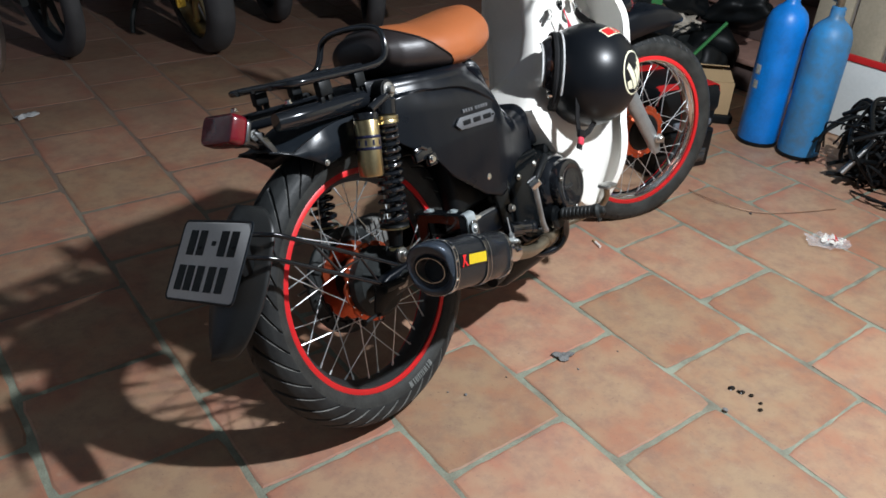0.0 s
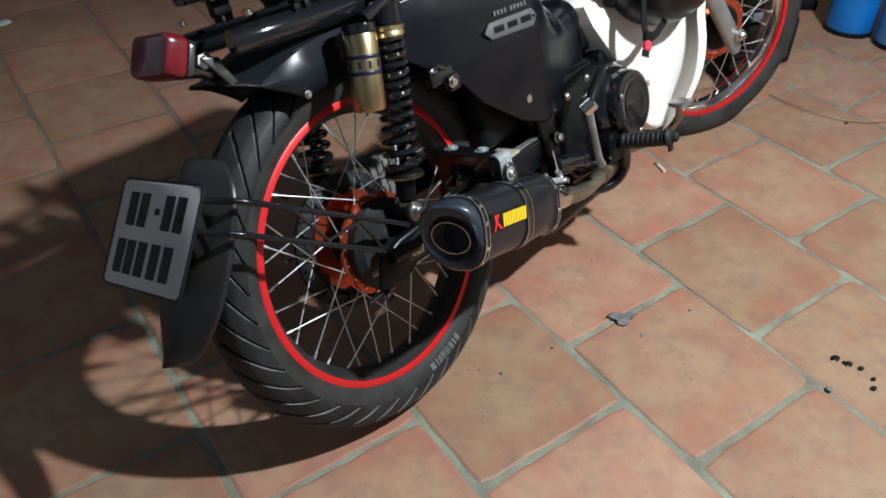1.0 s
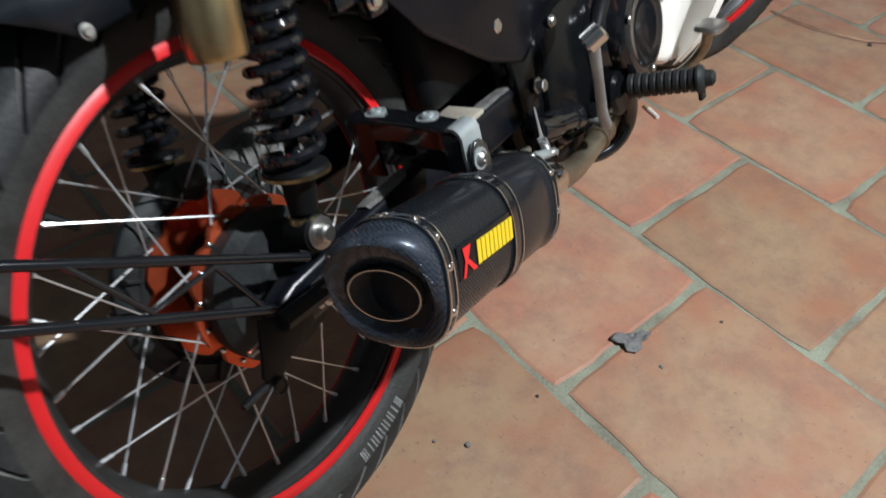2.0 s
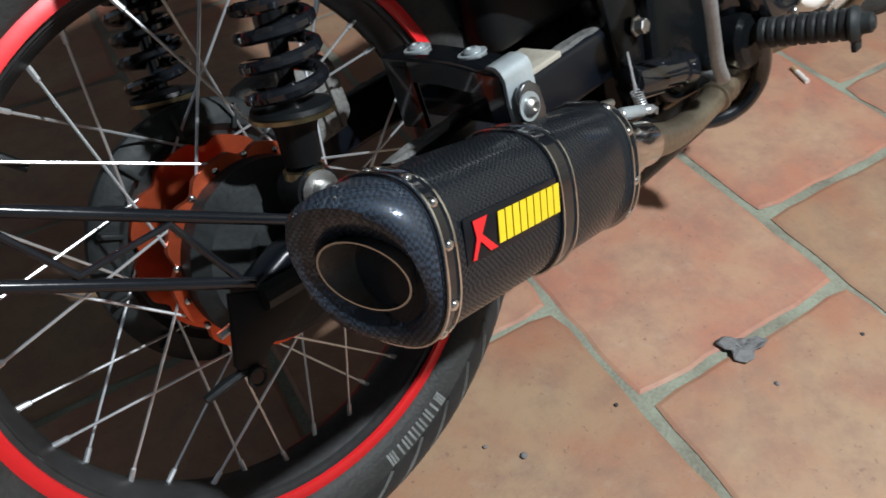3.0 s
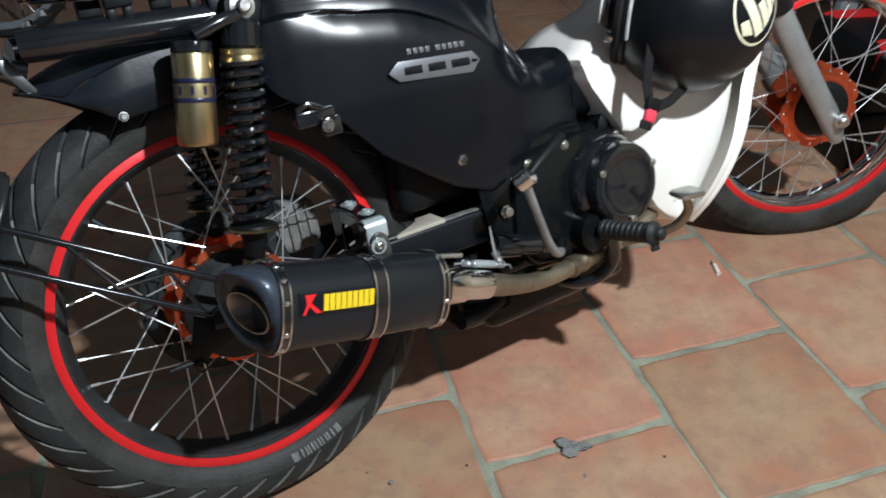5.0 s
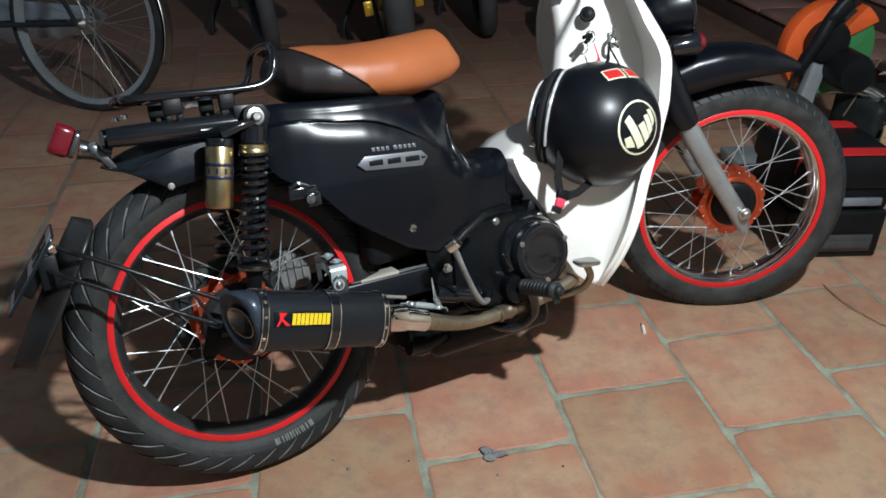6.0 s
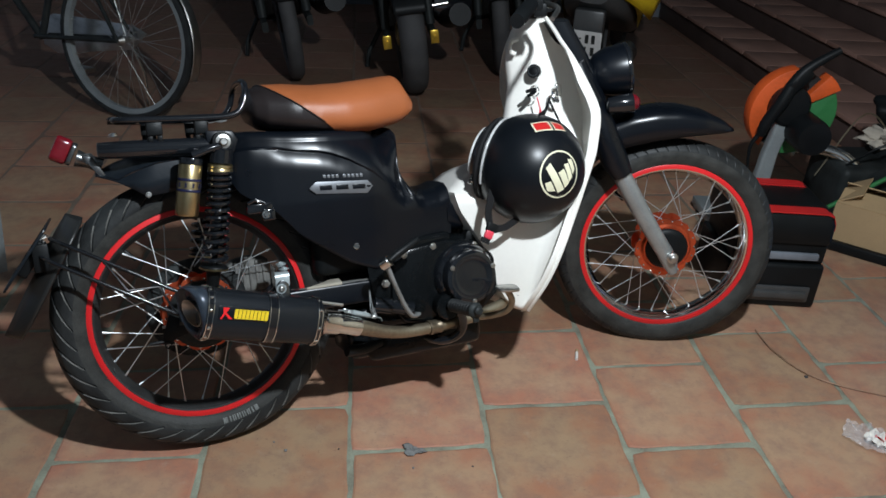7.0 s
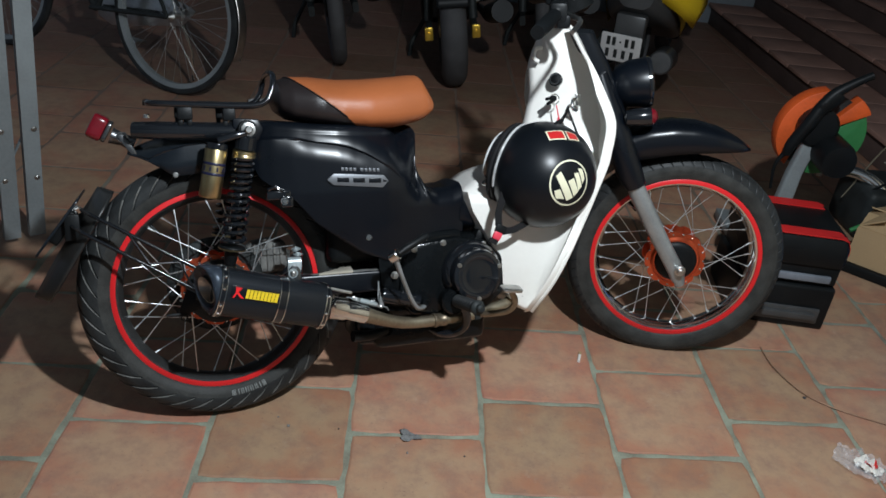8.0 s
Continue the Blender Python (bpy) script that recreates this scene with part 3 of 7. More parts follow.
# seat: a tan cover over the top and front, black vinyl at the back
SEAT = [(0.140, 0.690, 0.728, 0.050), (0.150, 0.672, 0.742, 0.078), (0.175, 0.655, 0.749, 0.095), (0.22, 0.646, 0.748, 0.113), (0.28, 0.637, 0.741, 0.122), (0.34, 0.633, 0.741, 0.120), (0.40, 0.634, 0.746, 0.106), (0.45, 0.642, 0.751, 0.091), (0.470, 0.647, 0.751, 0.085), (0.478, 0.651, 0.744, 0.082), (0.488, 0.658, 0.726, 0.075), (0.498, 0.667, 0.706, 0.066), (0.503, 0.678, 0.697, 0.050)]


def seat_point(x, a):
    _, lo, hi, hw = lerp_table(SEAT, x)
    c, s = math.cos(a), math.sin(a)
    y = hw * math.copysign(abs(c) ** 0.62, c)
    z = (hi + lo) / 2 + (hi - lo) / 2 * math.copysign(abs(s) ** (0.75 if s > 0 else 0.5), s)
    return Vector((x, y * (1 - 0.30 * s) if s > 0 else y, z))


def seat_ring(x, n=40):
    return [seat_point(x, 2 * math.pi * k / n) for k in range(n)]


def seat_half(tan):
    """One side of the slanting seam; the tan part stands a little proud."""
    xs = [0.140 + 0.363 * (1 - math.cos(math.pi * i / 60)) / 2 for i in range(61)]
    bm = loft([seat_ring(x) for x in xs])
    bmesh.ops.bisect_plane(bm, geom=bm.verts[:] + bm.edges[:] + bm.faces[:], plane_co=(0.178, 0, 0.744), plane_no=(1, 0, 1.30), clear_inner=tan, clear_outer=not tan)
    if tan:
        for v in bm.verts:
            v.co += (v.co - Vector((0.33, 0, 0.69))).normalized() * 0.0022
    return bm


part("seat_cover", seat_half(True), TAN, cub, "tan vinyl seat cover", sharp=60)
seam = []
for k in range(-6, 73):
    a = math.pi * k / 66
    lo_x, hi_x = 0.142, 0.45
    for _ in range(24):
        mid = (lo_x + hi_x) / 2
        p = seat_point(mid, a)
        if (p.x - 0.178) + 1.30 * (p.z - 0.744) > 0:
            hi_x = mid
        else:
            lo_x = mid
    seam.append(p + (p - Vector((0.3, 0, 0.69))).normalized() * 0.0012)
part("seam_piping", tube(seam, 0.0016, 6), SEATBLK, cub, "dark stitched seam")
part("seat_back_panel", seat_half(False), SEATBLK, cub, "black vinyl rear seat panel", sharp=60)

# body shell under the seat
SHELL = [(0.078, 0.575, 0.635, 0.088), (0.095, 0.535, 0.652, 0.100), (0.125, 0.512, 0.655, 0.110), (0.165, 0.486, 0.652, 0.119), (0.21, 0.432, 0.648, 0.126), (0.26, 0.396, 0.645, 0.131), (0.31, 0.361, 0.642, 0.133), (0.37, 0.337, 0.640, 0.132), (0.395, 0.345, 0.640, 0.127), (0.415, 0.351, 0.641, 0.119), (0.430, 0.356, 0.639, 0.108), (0.4395, 0.359, 0.636, 0.095), (0.4455, 0.362, 0.624, 0.084), (0.448, 0.364, 0.595, 0.079), (0.4515, 0.366, 0.558, 0.078), (0.457, 0.368, 0.530, 0.080), (0.467, 0.372, 0.510, 0.084), (0.480, 0.376, 0.498, 0.088), (0.50, 0.381, 0.492, 0.090), (0.54, 0.386, 0.494, 0.088), (0.565, 0.387, 0.503, 0.084)]


CREASE = [(0.07, 0.624), (0.108, 0.622), (0.166, 0.616), (0.214, 0.607), (0.262, 0.600), (0.287, 0.594), (0.324, 0.578), (0.374, 0.548), (0.41, 0.515), (0.57, 0.44)]


FLANK = [(0.078, 0.088), (0.095, 0.100), (0.125, 0.110), (0.165, 0.119), (0.21, 0.126), (0.26, 0.131), (0.31, 0.133), (0.37, 0.132), (0.40, 0.128), (0.44, 0.119), (0.48, 0.108), (0.52, 0.097), (0.565, 0.086)]


def shell_ring(x):
    """Upright flank with a rounded shoulder, a sharp undercut crease, a swelling rail above it and a rounded top."""
    _, lo, hi, hw = lerp_table(SHELL, x)
    r = 0.021 + 0.021 * min(1, max(0, (x - 0.44) / 0.05))
    flank = lerp_table(FLANK, x)[1]
    zc = min(lerp_table(CREASE, x)[1], hi - r - 0.016)
    fade = min(1, max(0, (0.405 - x) / 0.10)) * min(1, max(0.25, (x - 0.10) / 0.09))
    lean = min(1, max(0, (0.46 - x) / 0.05))
    levels = [lo + (zc - 0.040 - lo) * i / 24 for i in range(24)] + [zc - 0.040 + 0.040 * i / 16 for i in range(16)] + [zc + 0.005 * i / 6 for i in range(7)] + [zc + 0.005 + (hi - r - zc - 0.005) * i / 12 for i in range(1, 13)]
    half = []
    for z in levels:
        low = min(1, max(0, (0.50 - z) / 0.14))
        nose = min(1, max(0, (z - 0.455) / 0.075))
        nose = nose * nose * (3 - 2 * nose)
        y = (flank + (hw - flank) * nose) * (1 - 0.16 * low)
        u = z - zc
        shoulder = 0.0105 * min(1, max(0, (u + 0.040) / 0.040)) ** 2
        lip = 0.0062 * min(1, max(0, u / 0.004))
        rail = max(0, u - 0.005)
        inward = fade * (shoulder - lip) + lean * (0.22 * rail + 8.0 * rail * rail)
        waist = 0.5 * max(0, 0.27 - x) ** 2 * min(1, max(0, u) / 0.006)
        half.append((y - inward - waist, z))
    y0 = half[-1][0]
    for i in range(1, 11):
        b = math.pi / 2 * i / 10
        half.append((y0 - r * (1 - math.cos(b)), hi - r + r * math.sin(b)))
    half.append((half[-1][0] * 0.5, hi + 0.001))

    def forward(z):
        """The nose leans forward under the seat and hollows below it."""
        return x + min(1, max(0, (x - 0.36) / 0.09)) * 0.016 * max(0, min(1, (z - 0.545) / 0.075)) ** 1.5
    return [Vector((forward(z), -y, z)) for y, z in half] + [Vector((forward(z), y, z)) for y, z in reversed(half)]


shell = part("body_cover", loft([shell_ring(x) for x in [0.078 + 0.352 * i / 50 for i in range(51)] + [0.430 + 0.135 * i / 60 for i in range(1, 61)]], closed=False), BLACK, cub, "satin black side cover", sharp=50)
mod = shell.modifiers.new("thick", "SOLIDIFY")
mod.thickness = 0.003
TUNNEL = [(0.425, 0.350, 0.497, 0.114), (0.45, 0.362, 0.497, 0.110), (0.48, 0.376, 0.499, 0.102), (0.52, 0.384, 0.502, 0.092), (0.552, 0.386, 0.502, 0.085), (0.572, 0.388, 0.470, 0.080), (0.60, 0.388, 0.428, 0.074), (0.628, 0.388, 0.404, 0.064)]
rings = []
for i in range(25):
    x = 0.556 + 0.072 * i / 24
    _, lo, hi, hw = lerp_table(TUNNEL, x)
    rings.append([Vector((x, hw * math.copysign(abs(math.cos(a)) ** 0.6, math.cos(a)), (lo + hi) / 2 + (hi - lo) / 2 * math.copysign(abs(math.sin(a)) ** 0.7, math.sin(a)))) for a in (2 * math.pi * k / 28 for k in range(28))])
part("tunnel_cover", loft(rings), BLACK, cub, "black frame tunnel cover", sharp=50)
for at_ in ((0.325, -0.113, 0.395),):
    bolt(cub, at_, (0, -1, 0), 0.0080, CHROME, "cover_bolt", 0.005)

# silver badge: plain slabs
badge = part("badge", plate([(0.232, 0.5295), (0.247, 0.5415), (0.358, 0.534), (0.3685, 0.521), (0.3555, 0.507), (0.246, 0.517)], -0.1352, -0.1315, bevel=0.0006), SILVER, cub, "silver badge of plain shapes")
for x0, w_ in ((0.254, 0.026), (0.289, 0.026), (0.324, 0.028)):
    dz = -0.068 * (x0 - 0.254)
    part("badge_cell", plate([(x0, 0.5335 + dz), (x0 + w_, 0.5318 + dz), (x0 + w_, 0.5218 + dz), (x0, 0.5235 + dz)], -0.1357, -0.1345, bevel=0.0003), BLACK, badge)
part("badge_slot", plate([(0.3555, 0.5245), (0.3655, 0.5222), (0.3625, 0.5190), (0.3555, 0.5195)], -0.1357, -0.1345, bevel=0.0003), BLACK, badge)
for x0, w_ in ((0.264, 0.006), (0.273, 0.006), (0.282, 0.006), (0.291, 0.006), (0.306, 0.007), (0.316, 0.006), (0.325, 0.006), (0.334, 0.006), (0.343, 0.006)):
    dz = -0.068 * (x0 - 0.264)
    part("badge_bar", plate([(x0, 0.5475 + dz), (x0 + w_, 0.547 + dz), (x0 + w_, 0.554 + dz), (x0, 0.5545 + dz)], -0.1335, -0.131, bevel=0.0003), SILVER, badge)

# rack and tail
rack = part("rear_rack", tube([(-0.122, 0.0, 0.700), (-0.120, -0.05, 0.699), (-0.110, -0.082, 0.697), (-0.06, -0.092, 0.694), (0.06, -0.094, 0.688), (0.108, -0.094, 0.692), (0.128, -0.090, 0.712), (0.136, -0.080, 0.742), (0.138, -0.04, 0.756), (0.138, 0.04, 0.756), (0.136, 0.080, 0.742), (0.128, 0.090, 0.712), (0.108, 0.094, 0.692), (0.06, 0.094, 0.688), (-0.06, 0.092, 0.694), (-0.110, 0.082, 0.697), (-0.120, 0.05, 0.699), (-0.122, 0.0, 0.700)], 0.0065, 10, 5), GLOSS, cub, "gloss black tubular rear rack")
for y in (-0.045, 0.0, 0.045):
    part("rack_bar", tube([(-0.128, y, 0.698), (0.10, y, 0.690)], 0.0055, 8), GLOSS, rack)
for x in (-0.07, 0.02):
    part("rack_bar", tube([(x, -0.092, 0.694 - 0.03 * (x + 0.06)), (x, 0.092, 0.694 - 0.03 * (x + 0.06))], 0.005, 8), GLOSS, rack)
for side in (-1, 1):
    tubep = part("frame_tube", tube([(0.085, 0.082 * side, 0.633), (0.0, 0.080 * side, 0.636), (-0.10, 0.076 * side, 0.640), (-0.152, 0.066 * side, 0.642)], [0.0175, 0.0175, 0.0175, 0.016], 14, 5), GLOSS, cub, "black frame tail tube")
    for x, wide, z0, z1 in ((-0.048, 0.030, 0.662, 0.688), (0.040, 0.026, 0.658, 0.685)):
        part("rack_bracket", merge(box(x, 0.088 * side, (z0 + z1) / 2, wide, 0.016, z1 - z0, 0.003), box(x - wide * 0.3, 0.086 * side, z0 - 0.005, 0.010, 0.010, 0.014, 0.002), box(x + wide * 0.3, 0.086 * side, z0 - 0.005, 0.010, 0.010, 0.014, 0.002)), MATT, rack)
    bolt(rack, (-0.122, -0.075 * -side, 0.667), (0, 0, 1), 0.006)
# angular tail guard: flat flank, a sharp crease, a sloping upper face and a low ridge
FEND = [(0.060, 0.640, 0.614, 0.556), (0.020, 0.638, 0.613, 0.552), (-0.020, 0.636, 0.612, 0.550), (-0.050, 0.633, 0.609, 0.548), (-0.076, 0.629, 0.602, 0.545), (-0.100, 0.624, 0.594, 0.562), (-0.125, 0.617, 0.583, 0.577), (-0.145, 0.609, 0.590, 0.587), (-0.165, 0.600, 0.597, 0.596)]
rings = []
for x, top, mid, low in FEND:
    wide = 0.075 if x > -0.08 else 0.075 - (-0.08 - x) * 0.35
    rings.append([Vector((x, wide * c, z)) for c, z in ((-1.0, low), (-0.985, low + (mid - low) * 0.5), (-0.93, mid - 0.002), (-0.90, mid + 0.0012), (-0.62, mid + (top - mid) * 0.52), (-0.30, top - 0.002), (0, top), (0.30, top - 0.002), (0.62, mid + (top - mid) * 0.52), (0.90, mid + 0.0012), (0.93, mid - 0.002), (0.985, low + (mid - low) * 0.5), (1.0, low))])
fender = part("rear_mudguard", loft(rings, closed=False), GUARD, cub, "dull black angular rear mudguard with a sharp crease", sharp=24)
fender.modifiers.new("thick", "SOLIDIFY").thickness = 0.003
for side in (-1, 1):
    part("crease_bead", tube([(x, side * (0.075 if x > -0.08 else 0.075 - (-0.08 - x) * 0.35) * 0.915, mid) for x, top, mid, low in FEND[:-1]], 0.0016, 6), GLOSS, fender)
    bolt(fender, (-0.074, 0.0755 * side, 0.549), (0, side, 0), 0.0042, STEEL, "guard_screw", 0.003)

tail = part("tail_lamp", moved(plate(rounded(0.086, 0.052, 0.012), -0.018, 0.013, "x", 0.006), Matrix.Translation((-0.217, -0.012, 0.649)) @ pose(0, 0, 0, 0, 29, 0)), LENS, cub, "dark red tail lamp lens")
part("lamp_base", moved(plate(rounded(0.082, 0.046, 0.010), 0.013, 0.022, "x", 0.002), Matrix.Translation((-0.217, -0.012, 0.649)) @ pose(0, 0, 0, 0, 29, 0)), DARKMET, tail, "dark metal lamp base")
part("lamp_stalk", tube([(-0.195, -0.01, 0.632), (-0.172, -0.01, 0.622), (-0.150, -0.01, 0.612)], [0.018, 0.013, 0.017], 10), DARKMET, tail)
part("lamp_bracket", plate([(-0.186, 0.636), (-0.166, 0.632), (-0.146, 0.594), (-0.155, 0.588)], -0.045, -0.041), DARKMET, tail)
part("lamp_peak", lathe([(0.007, 0), (0.005, 0.008), (0, 0.011)], 10, along((-0.222, 0.026, 0.640), (-0.236, 0.044, 0.634))), LENS, tail)
bolt(tail, (-0.172, -0.030, 0.628), (0, -1, 0.2), 0.009, CHROME)

# shock absorbers
def shock(side, canister):
    top, low = Vector((0.074, 0.110 * side, 0.640)), Vector((0.019, 0.094 * side, 0.3365))
    way = (low - top).normalized()
    s = part("shock_absorber", tube([top + way * 0.02, top + way * 0.125], 0.0125, 14), GLOSS, cub, "twin rear shock absorber with black spring")
    part("damper_rod", tube([top + way * 0.12, top + way * 0.20, top + way * 0.201, low - way * 0.02], [0.0125, 0.0125, 0.0065, 0.0065], 12), GLOSS, s, "black damper body and rod")
    n, coils = 420, 12.8
    a0, a1 = 0.058, 0.247
    side_v = way.cross(Vector((0, 1, 0))).normalized()
    other = way.cross(side_v)
    pts = []
    for i in range(n + 1):
        t = i / n
        a = 2 * math.pi * coils * (t + 0.30 * t * (1 - t))
        pts.append(top + way * (a0 + (a1 - a0) * t) + (side_v * math.cos(a) + other * math.sin(a)) * (0.0205 + 0.0040 * max(0, t - 0.35) / 0.65))
    part("spring", tube(pts, 0.0047, 8), GLOSS, s, "black coil spring")
    part("top_cap", lathe([(0.018, 0), (0.0225, 0.004), (0.0225, 0.030), (0.019, 0.033)], 24, along(top + way * 0.012, low)), GLOSS, s)
    part("gold_ring", lathe([(0.019, 0), (0.0245, 0.001), (0.0245, 0.006), (0.023, 0.007), (0.0245, 0.009), (0.0245, 0.015), (0.019, 0.016)], 24, along(top + way * 0.045, low), close=True), GOLD, s, "gold preload ring")
    part("spring_seat", lathe([(0.008, -0.004), (0.014, -0.003), (0.0270, 0.000), (0.0280, 0.003), (0.0265, 0.006), (0.0165, 0.010), (0.0145, 0.016), (0.0125, 0.040), (0.008, 0.042)], 28, along(top + way * 0.250, low)), MATT, s)
    part("gold_ring", lathe([(0.0125, 0), (0.0145, 0.001), (0.0150, 0.006), (0.0125, 0.007)], 24, along(top + way * 0.293, low), close=True), GOLD, s)
    part("seat_rim", lathe([(0.0255, 0.0038), (0.0288, 0.0040), (0.0285, 0.0070), (0.0245, 0.0078)], 28, along(top + way * 0.250, low), close=True), GOLD, s, "worn gold spring seat rim")
    for e, r in ((top, 0.0195), (low, 0.017)):
        part("shock_eye", lathe([(r * 0.55, -0.014), (r, -0.013), (r, 0.013), (r * 0.55, 0.014)], 24, Matrix.Translation(e) @ TO_Y), MATT, s)
        part("eye_washer", lathe([(0.0145, 0), (0.0145, 0.002), (0.008, 0.003), (0.008, 0.010), (0.006, 0.012), (0, 0.012)], 20, along(e + Vector((0, 0.014 * side, 0)), e + Vector((0, 0.03 * side, 0)))), STEEL, s, "bright mounting nut and washer")
    if canister:
        c0, c1 = Vector((0.0085, 0.114 * side, 0.602)), Vector((-0.011, 0.113 * side, 0.506))
        w2 = (c1 - c0).normalized()
        can = part("gas_canister", lathe([(0.016, 0), (0.0215, 0.001), (0.0225, 0.003), (0.0225, 0.098), (0.0205, 0.102), (0.012, 0.103)], 32, along(c0, c1)), GOLD, s, "gold gas canister with dark band")
        for h0 in (0.028, 0.049):
            part("band", lathe([(0.0226, h0), (0.0229, h0 + 0.0004), (0.0229, h0 + 0.0050), (0.0226, h0 + 0.0054)], 32, along(c0, c1), close=True), NAVY, can, "dark blue ring")
        part("cap", lathe([(0.0215, -0.012), (0.0225, -0.010), (0.0225, 0.0), (0.02, 0.001)], 32, along(c0, c1)), GLOSS, can)
        for k in range(10):
            q = radians(k * 36)
            part("band_mark", box(0, -0.0227, 0.0412, 0.0035, 0.0008, 0.0095, 0), NAVY, can, m=along(c0, c1) @ Matrix.Rotation(q, 4, "Z"))
        part("canister_arm", tube([top + Vector((-0.005, 0.012 * side, -0.008)), (0.045, 0.126 * side, 0.628), (0.012, 0.126 * side, 0.618)], [0.0085, 0.008, 0.008], 10, 3), GLOSS, s)


shock(-1, True)
shock(1, False)
part("shock_mount", plate([(0.045, 0.664), (0.10, 0.660), (0.108, 0.640), (0.098, 0.616), (0.055, 0.618), (0.046, 0.64)], -0.098, -0.080, bevel=0.004), BLACK, cub)

# number plate on its wheel-hugging guard
arc = curve_points([(-0.230, 0, 0.526), (-0.259, 0, 0.484), (-0.292, 0, 0.430), (-0.330, 0, 0.370), (-0.372, 0, 0.300)], 10)
rings = []
for i, c in enumerate(arc):
    t = i / (len(arc) - 1)
    hw = 0.077 * math.sqrt(max(0.10, 1 - max(0, (0.34 - t) / 0.36) ** 2)) * math.sqrt(max(0.006, 1 - max(0, (t - 0.55) / 0.452) ** 2))
    rings.append([Vector((c.x + 0.030 * (abs(k) ** 2), hw * k, c.z - 0.014 * abs(k) ** 2)) for k in (-1, -0.92, -0.6, 0, 0.6, 0.92, 1)])
hugger = part("plate_guard", loft(rings, closed=False), FLAP, cub, "dusty black guard carrying the number plate", sharp=60)
hugger.modifiers.new("thick", "SOLIDIFY").thickness = 0.006
PL = Matrix.Translation((-0.3075, 0.0137, 0.453)) @ pose(0, 0, 0, 1.3, 38.2, 0.3)
nplate = part("number_plate", plate(rounded(0.19, 0.14, 0.010), -0.0015, 0.0015, "x", 0.0006), PLATE, cub, "pale number plate with dark bars", PL)
part("plate_rim", tube([(-0.0004, a, b) for a, b in rounded(0.190, 0.140, 0.010)], 0.0024, 6, ring=True), GUARD, nplate)
for b in (0.046, 0.016):
    bolt(nplate, (0.010, -0.040, b), (0.3, -1, 0), 0.008, CHROME, "plate_bolt", 0.010)
for row, marks in ((0.031, (-0.058, -0.030, 0.004, 0.030, 0.058)), (-0.031, (-0.066, -0.040, -0.012, 0.020, 0.050))):
    for y in marks:
        big_ = not (row > 0 and abs(y - 0.004) < 0.001)
        part("plate_bar", box(-0.0022, -y, row if big_ else row, 0.001, 0.020 if big_ else 0.010, 0.044 if big_ else 0.008, 0), DUSTY, nplate)
part("plate_back", plate(rounded(0.10, 0.08, 0.008), 0.002, 0.020, "x", 0.003), MATT, nplate)
part("guard_rod", tube([(-0.262, -0.050, 0.484), (-0.24, -0.090, 0.475), (-0.225, -0.094, 0.4665), (0.0, -0.105, 0.3240)], 0.0041, 10), RODBLK, hugger, "black guard stay rod")
part("guard_rod", tube([(-0.284, -0.050, 0.452), (-0.262, -0.090, 0.4425), (-0.246, -0.094, 0.4325), (-0.050, -0.105, 0.3065)], 0.0041, 10), RODBLK, hugger, "black guard stay rod")
zig = [(-0.174, -0.098, 0.433), (-0.1385, -0.101, 0.370), (-0.0800, -0.102, 0.369), (-0.056, -0.105, 0.3115)]
part("guard_rod", tube(zig, 0.0027, 8), RODBLK, hugger, "thin zigzag stay rod")
for side in (-1, 1):
    part("rod_mount", box(-0.282, 0.046 * side, 0.448, 0.03, 0.016, 0.055, 0.004), MATT, hugger)
    part("rod_foot", tube([(-0.052, 0.110 * side, 0.296), (0.0, 0.108 * side, 0.290), (0.02, 0.106 * side, 0.30)], 0.009, 8), DUSTY, hugger)

# swing arm
for side in (-1, 1):
    arm = part("swing_arm", loft([[Vector((x, side * 0.088 + a, z + b)) for a, b in rounded(0.026, h, 0.007, 3)] for x, z, h in ((-0.045, 0.288, 0.030), (-0.02, 0.288, 0.046), (0.03, 0.289, 0.048), (0.18, 0.292, 0.050), (0.30, 0.291, 0.050), (0.395, 0.290, 0.050))]), BLACK, cub, "black box-section swing arm, dusty on top")
    part("caked_dust", loft([[Vector((x, side * 0.088 + b, 0.3168 + 0.0018 * noise.noise(Vector((x * 60, b * 90, side))) - (0.002 if abs(b) > 0.009 else 0))) for b in (-0.0100, -0.006, -0.002, 0.002, 0.006, 0.0100)] for x in np.linspace(0.09, 0.385, 60)], closed=False), DUST, arm, "grey caked dust", sharp=20)
    bolt(arm, (0, side * 0.104, 0.288), (0, side, 0), 0.011, STEEL, "axle_nut", 0.010)
    part("chain_adjuster", tube([(-0.05, side * 0.1, 0.288), (-0.085, side * 0.1, 0.286)], 0.003, 6), STEEL, arm)
bolt(cub, (0.383, -0.112, 0.303), (0, -1, 0), 0.0072, STEEL, "pivot_nut", 0.010)
part("axle_plate", plate([(-0.070, 0.312), (-0.049, 0.300), (-0.020, 0.300), (-0.020, 0.272), (-0.060, 0.262), (-0.074, 0.252), (-0.084, 0.254), (-0.088, 0.266), (-0.080, 0.285)], -0.109, -0.105, bevel=0.001), MATT, cub, "black axle adjuster plate")
part("adjuster_ring", tube([(-0.0785 + 0.0062 * math.cos(a), -0.111, 0.2505 + 0.0062 * math.sin(a)) for a in np.linspace(0, 2 * math.pi, 18, endpoint=False)], 0.0015, 6, ring=True), DUSTY, cub, "thin black adjuster ring")
part("adjuster_lever", tube([(-0.114, -0.107, 0.258), (-0.100, -0.107, 0.2585), (-0.082, -0.107, 0.258)], [0.0030, 0.0040, 0.0034], 8), MATT, cub, "black adjuster lever")
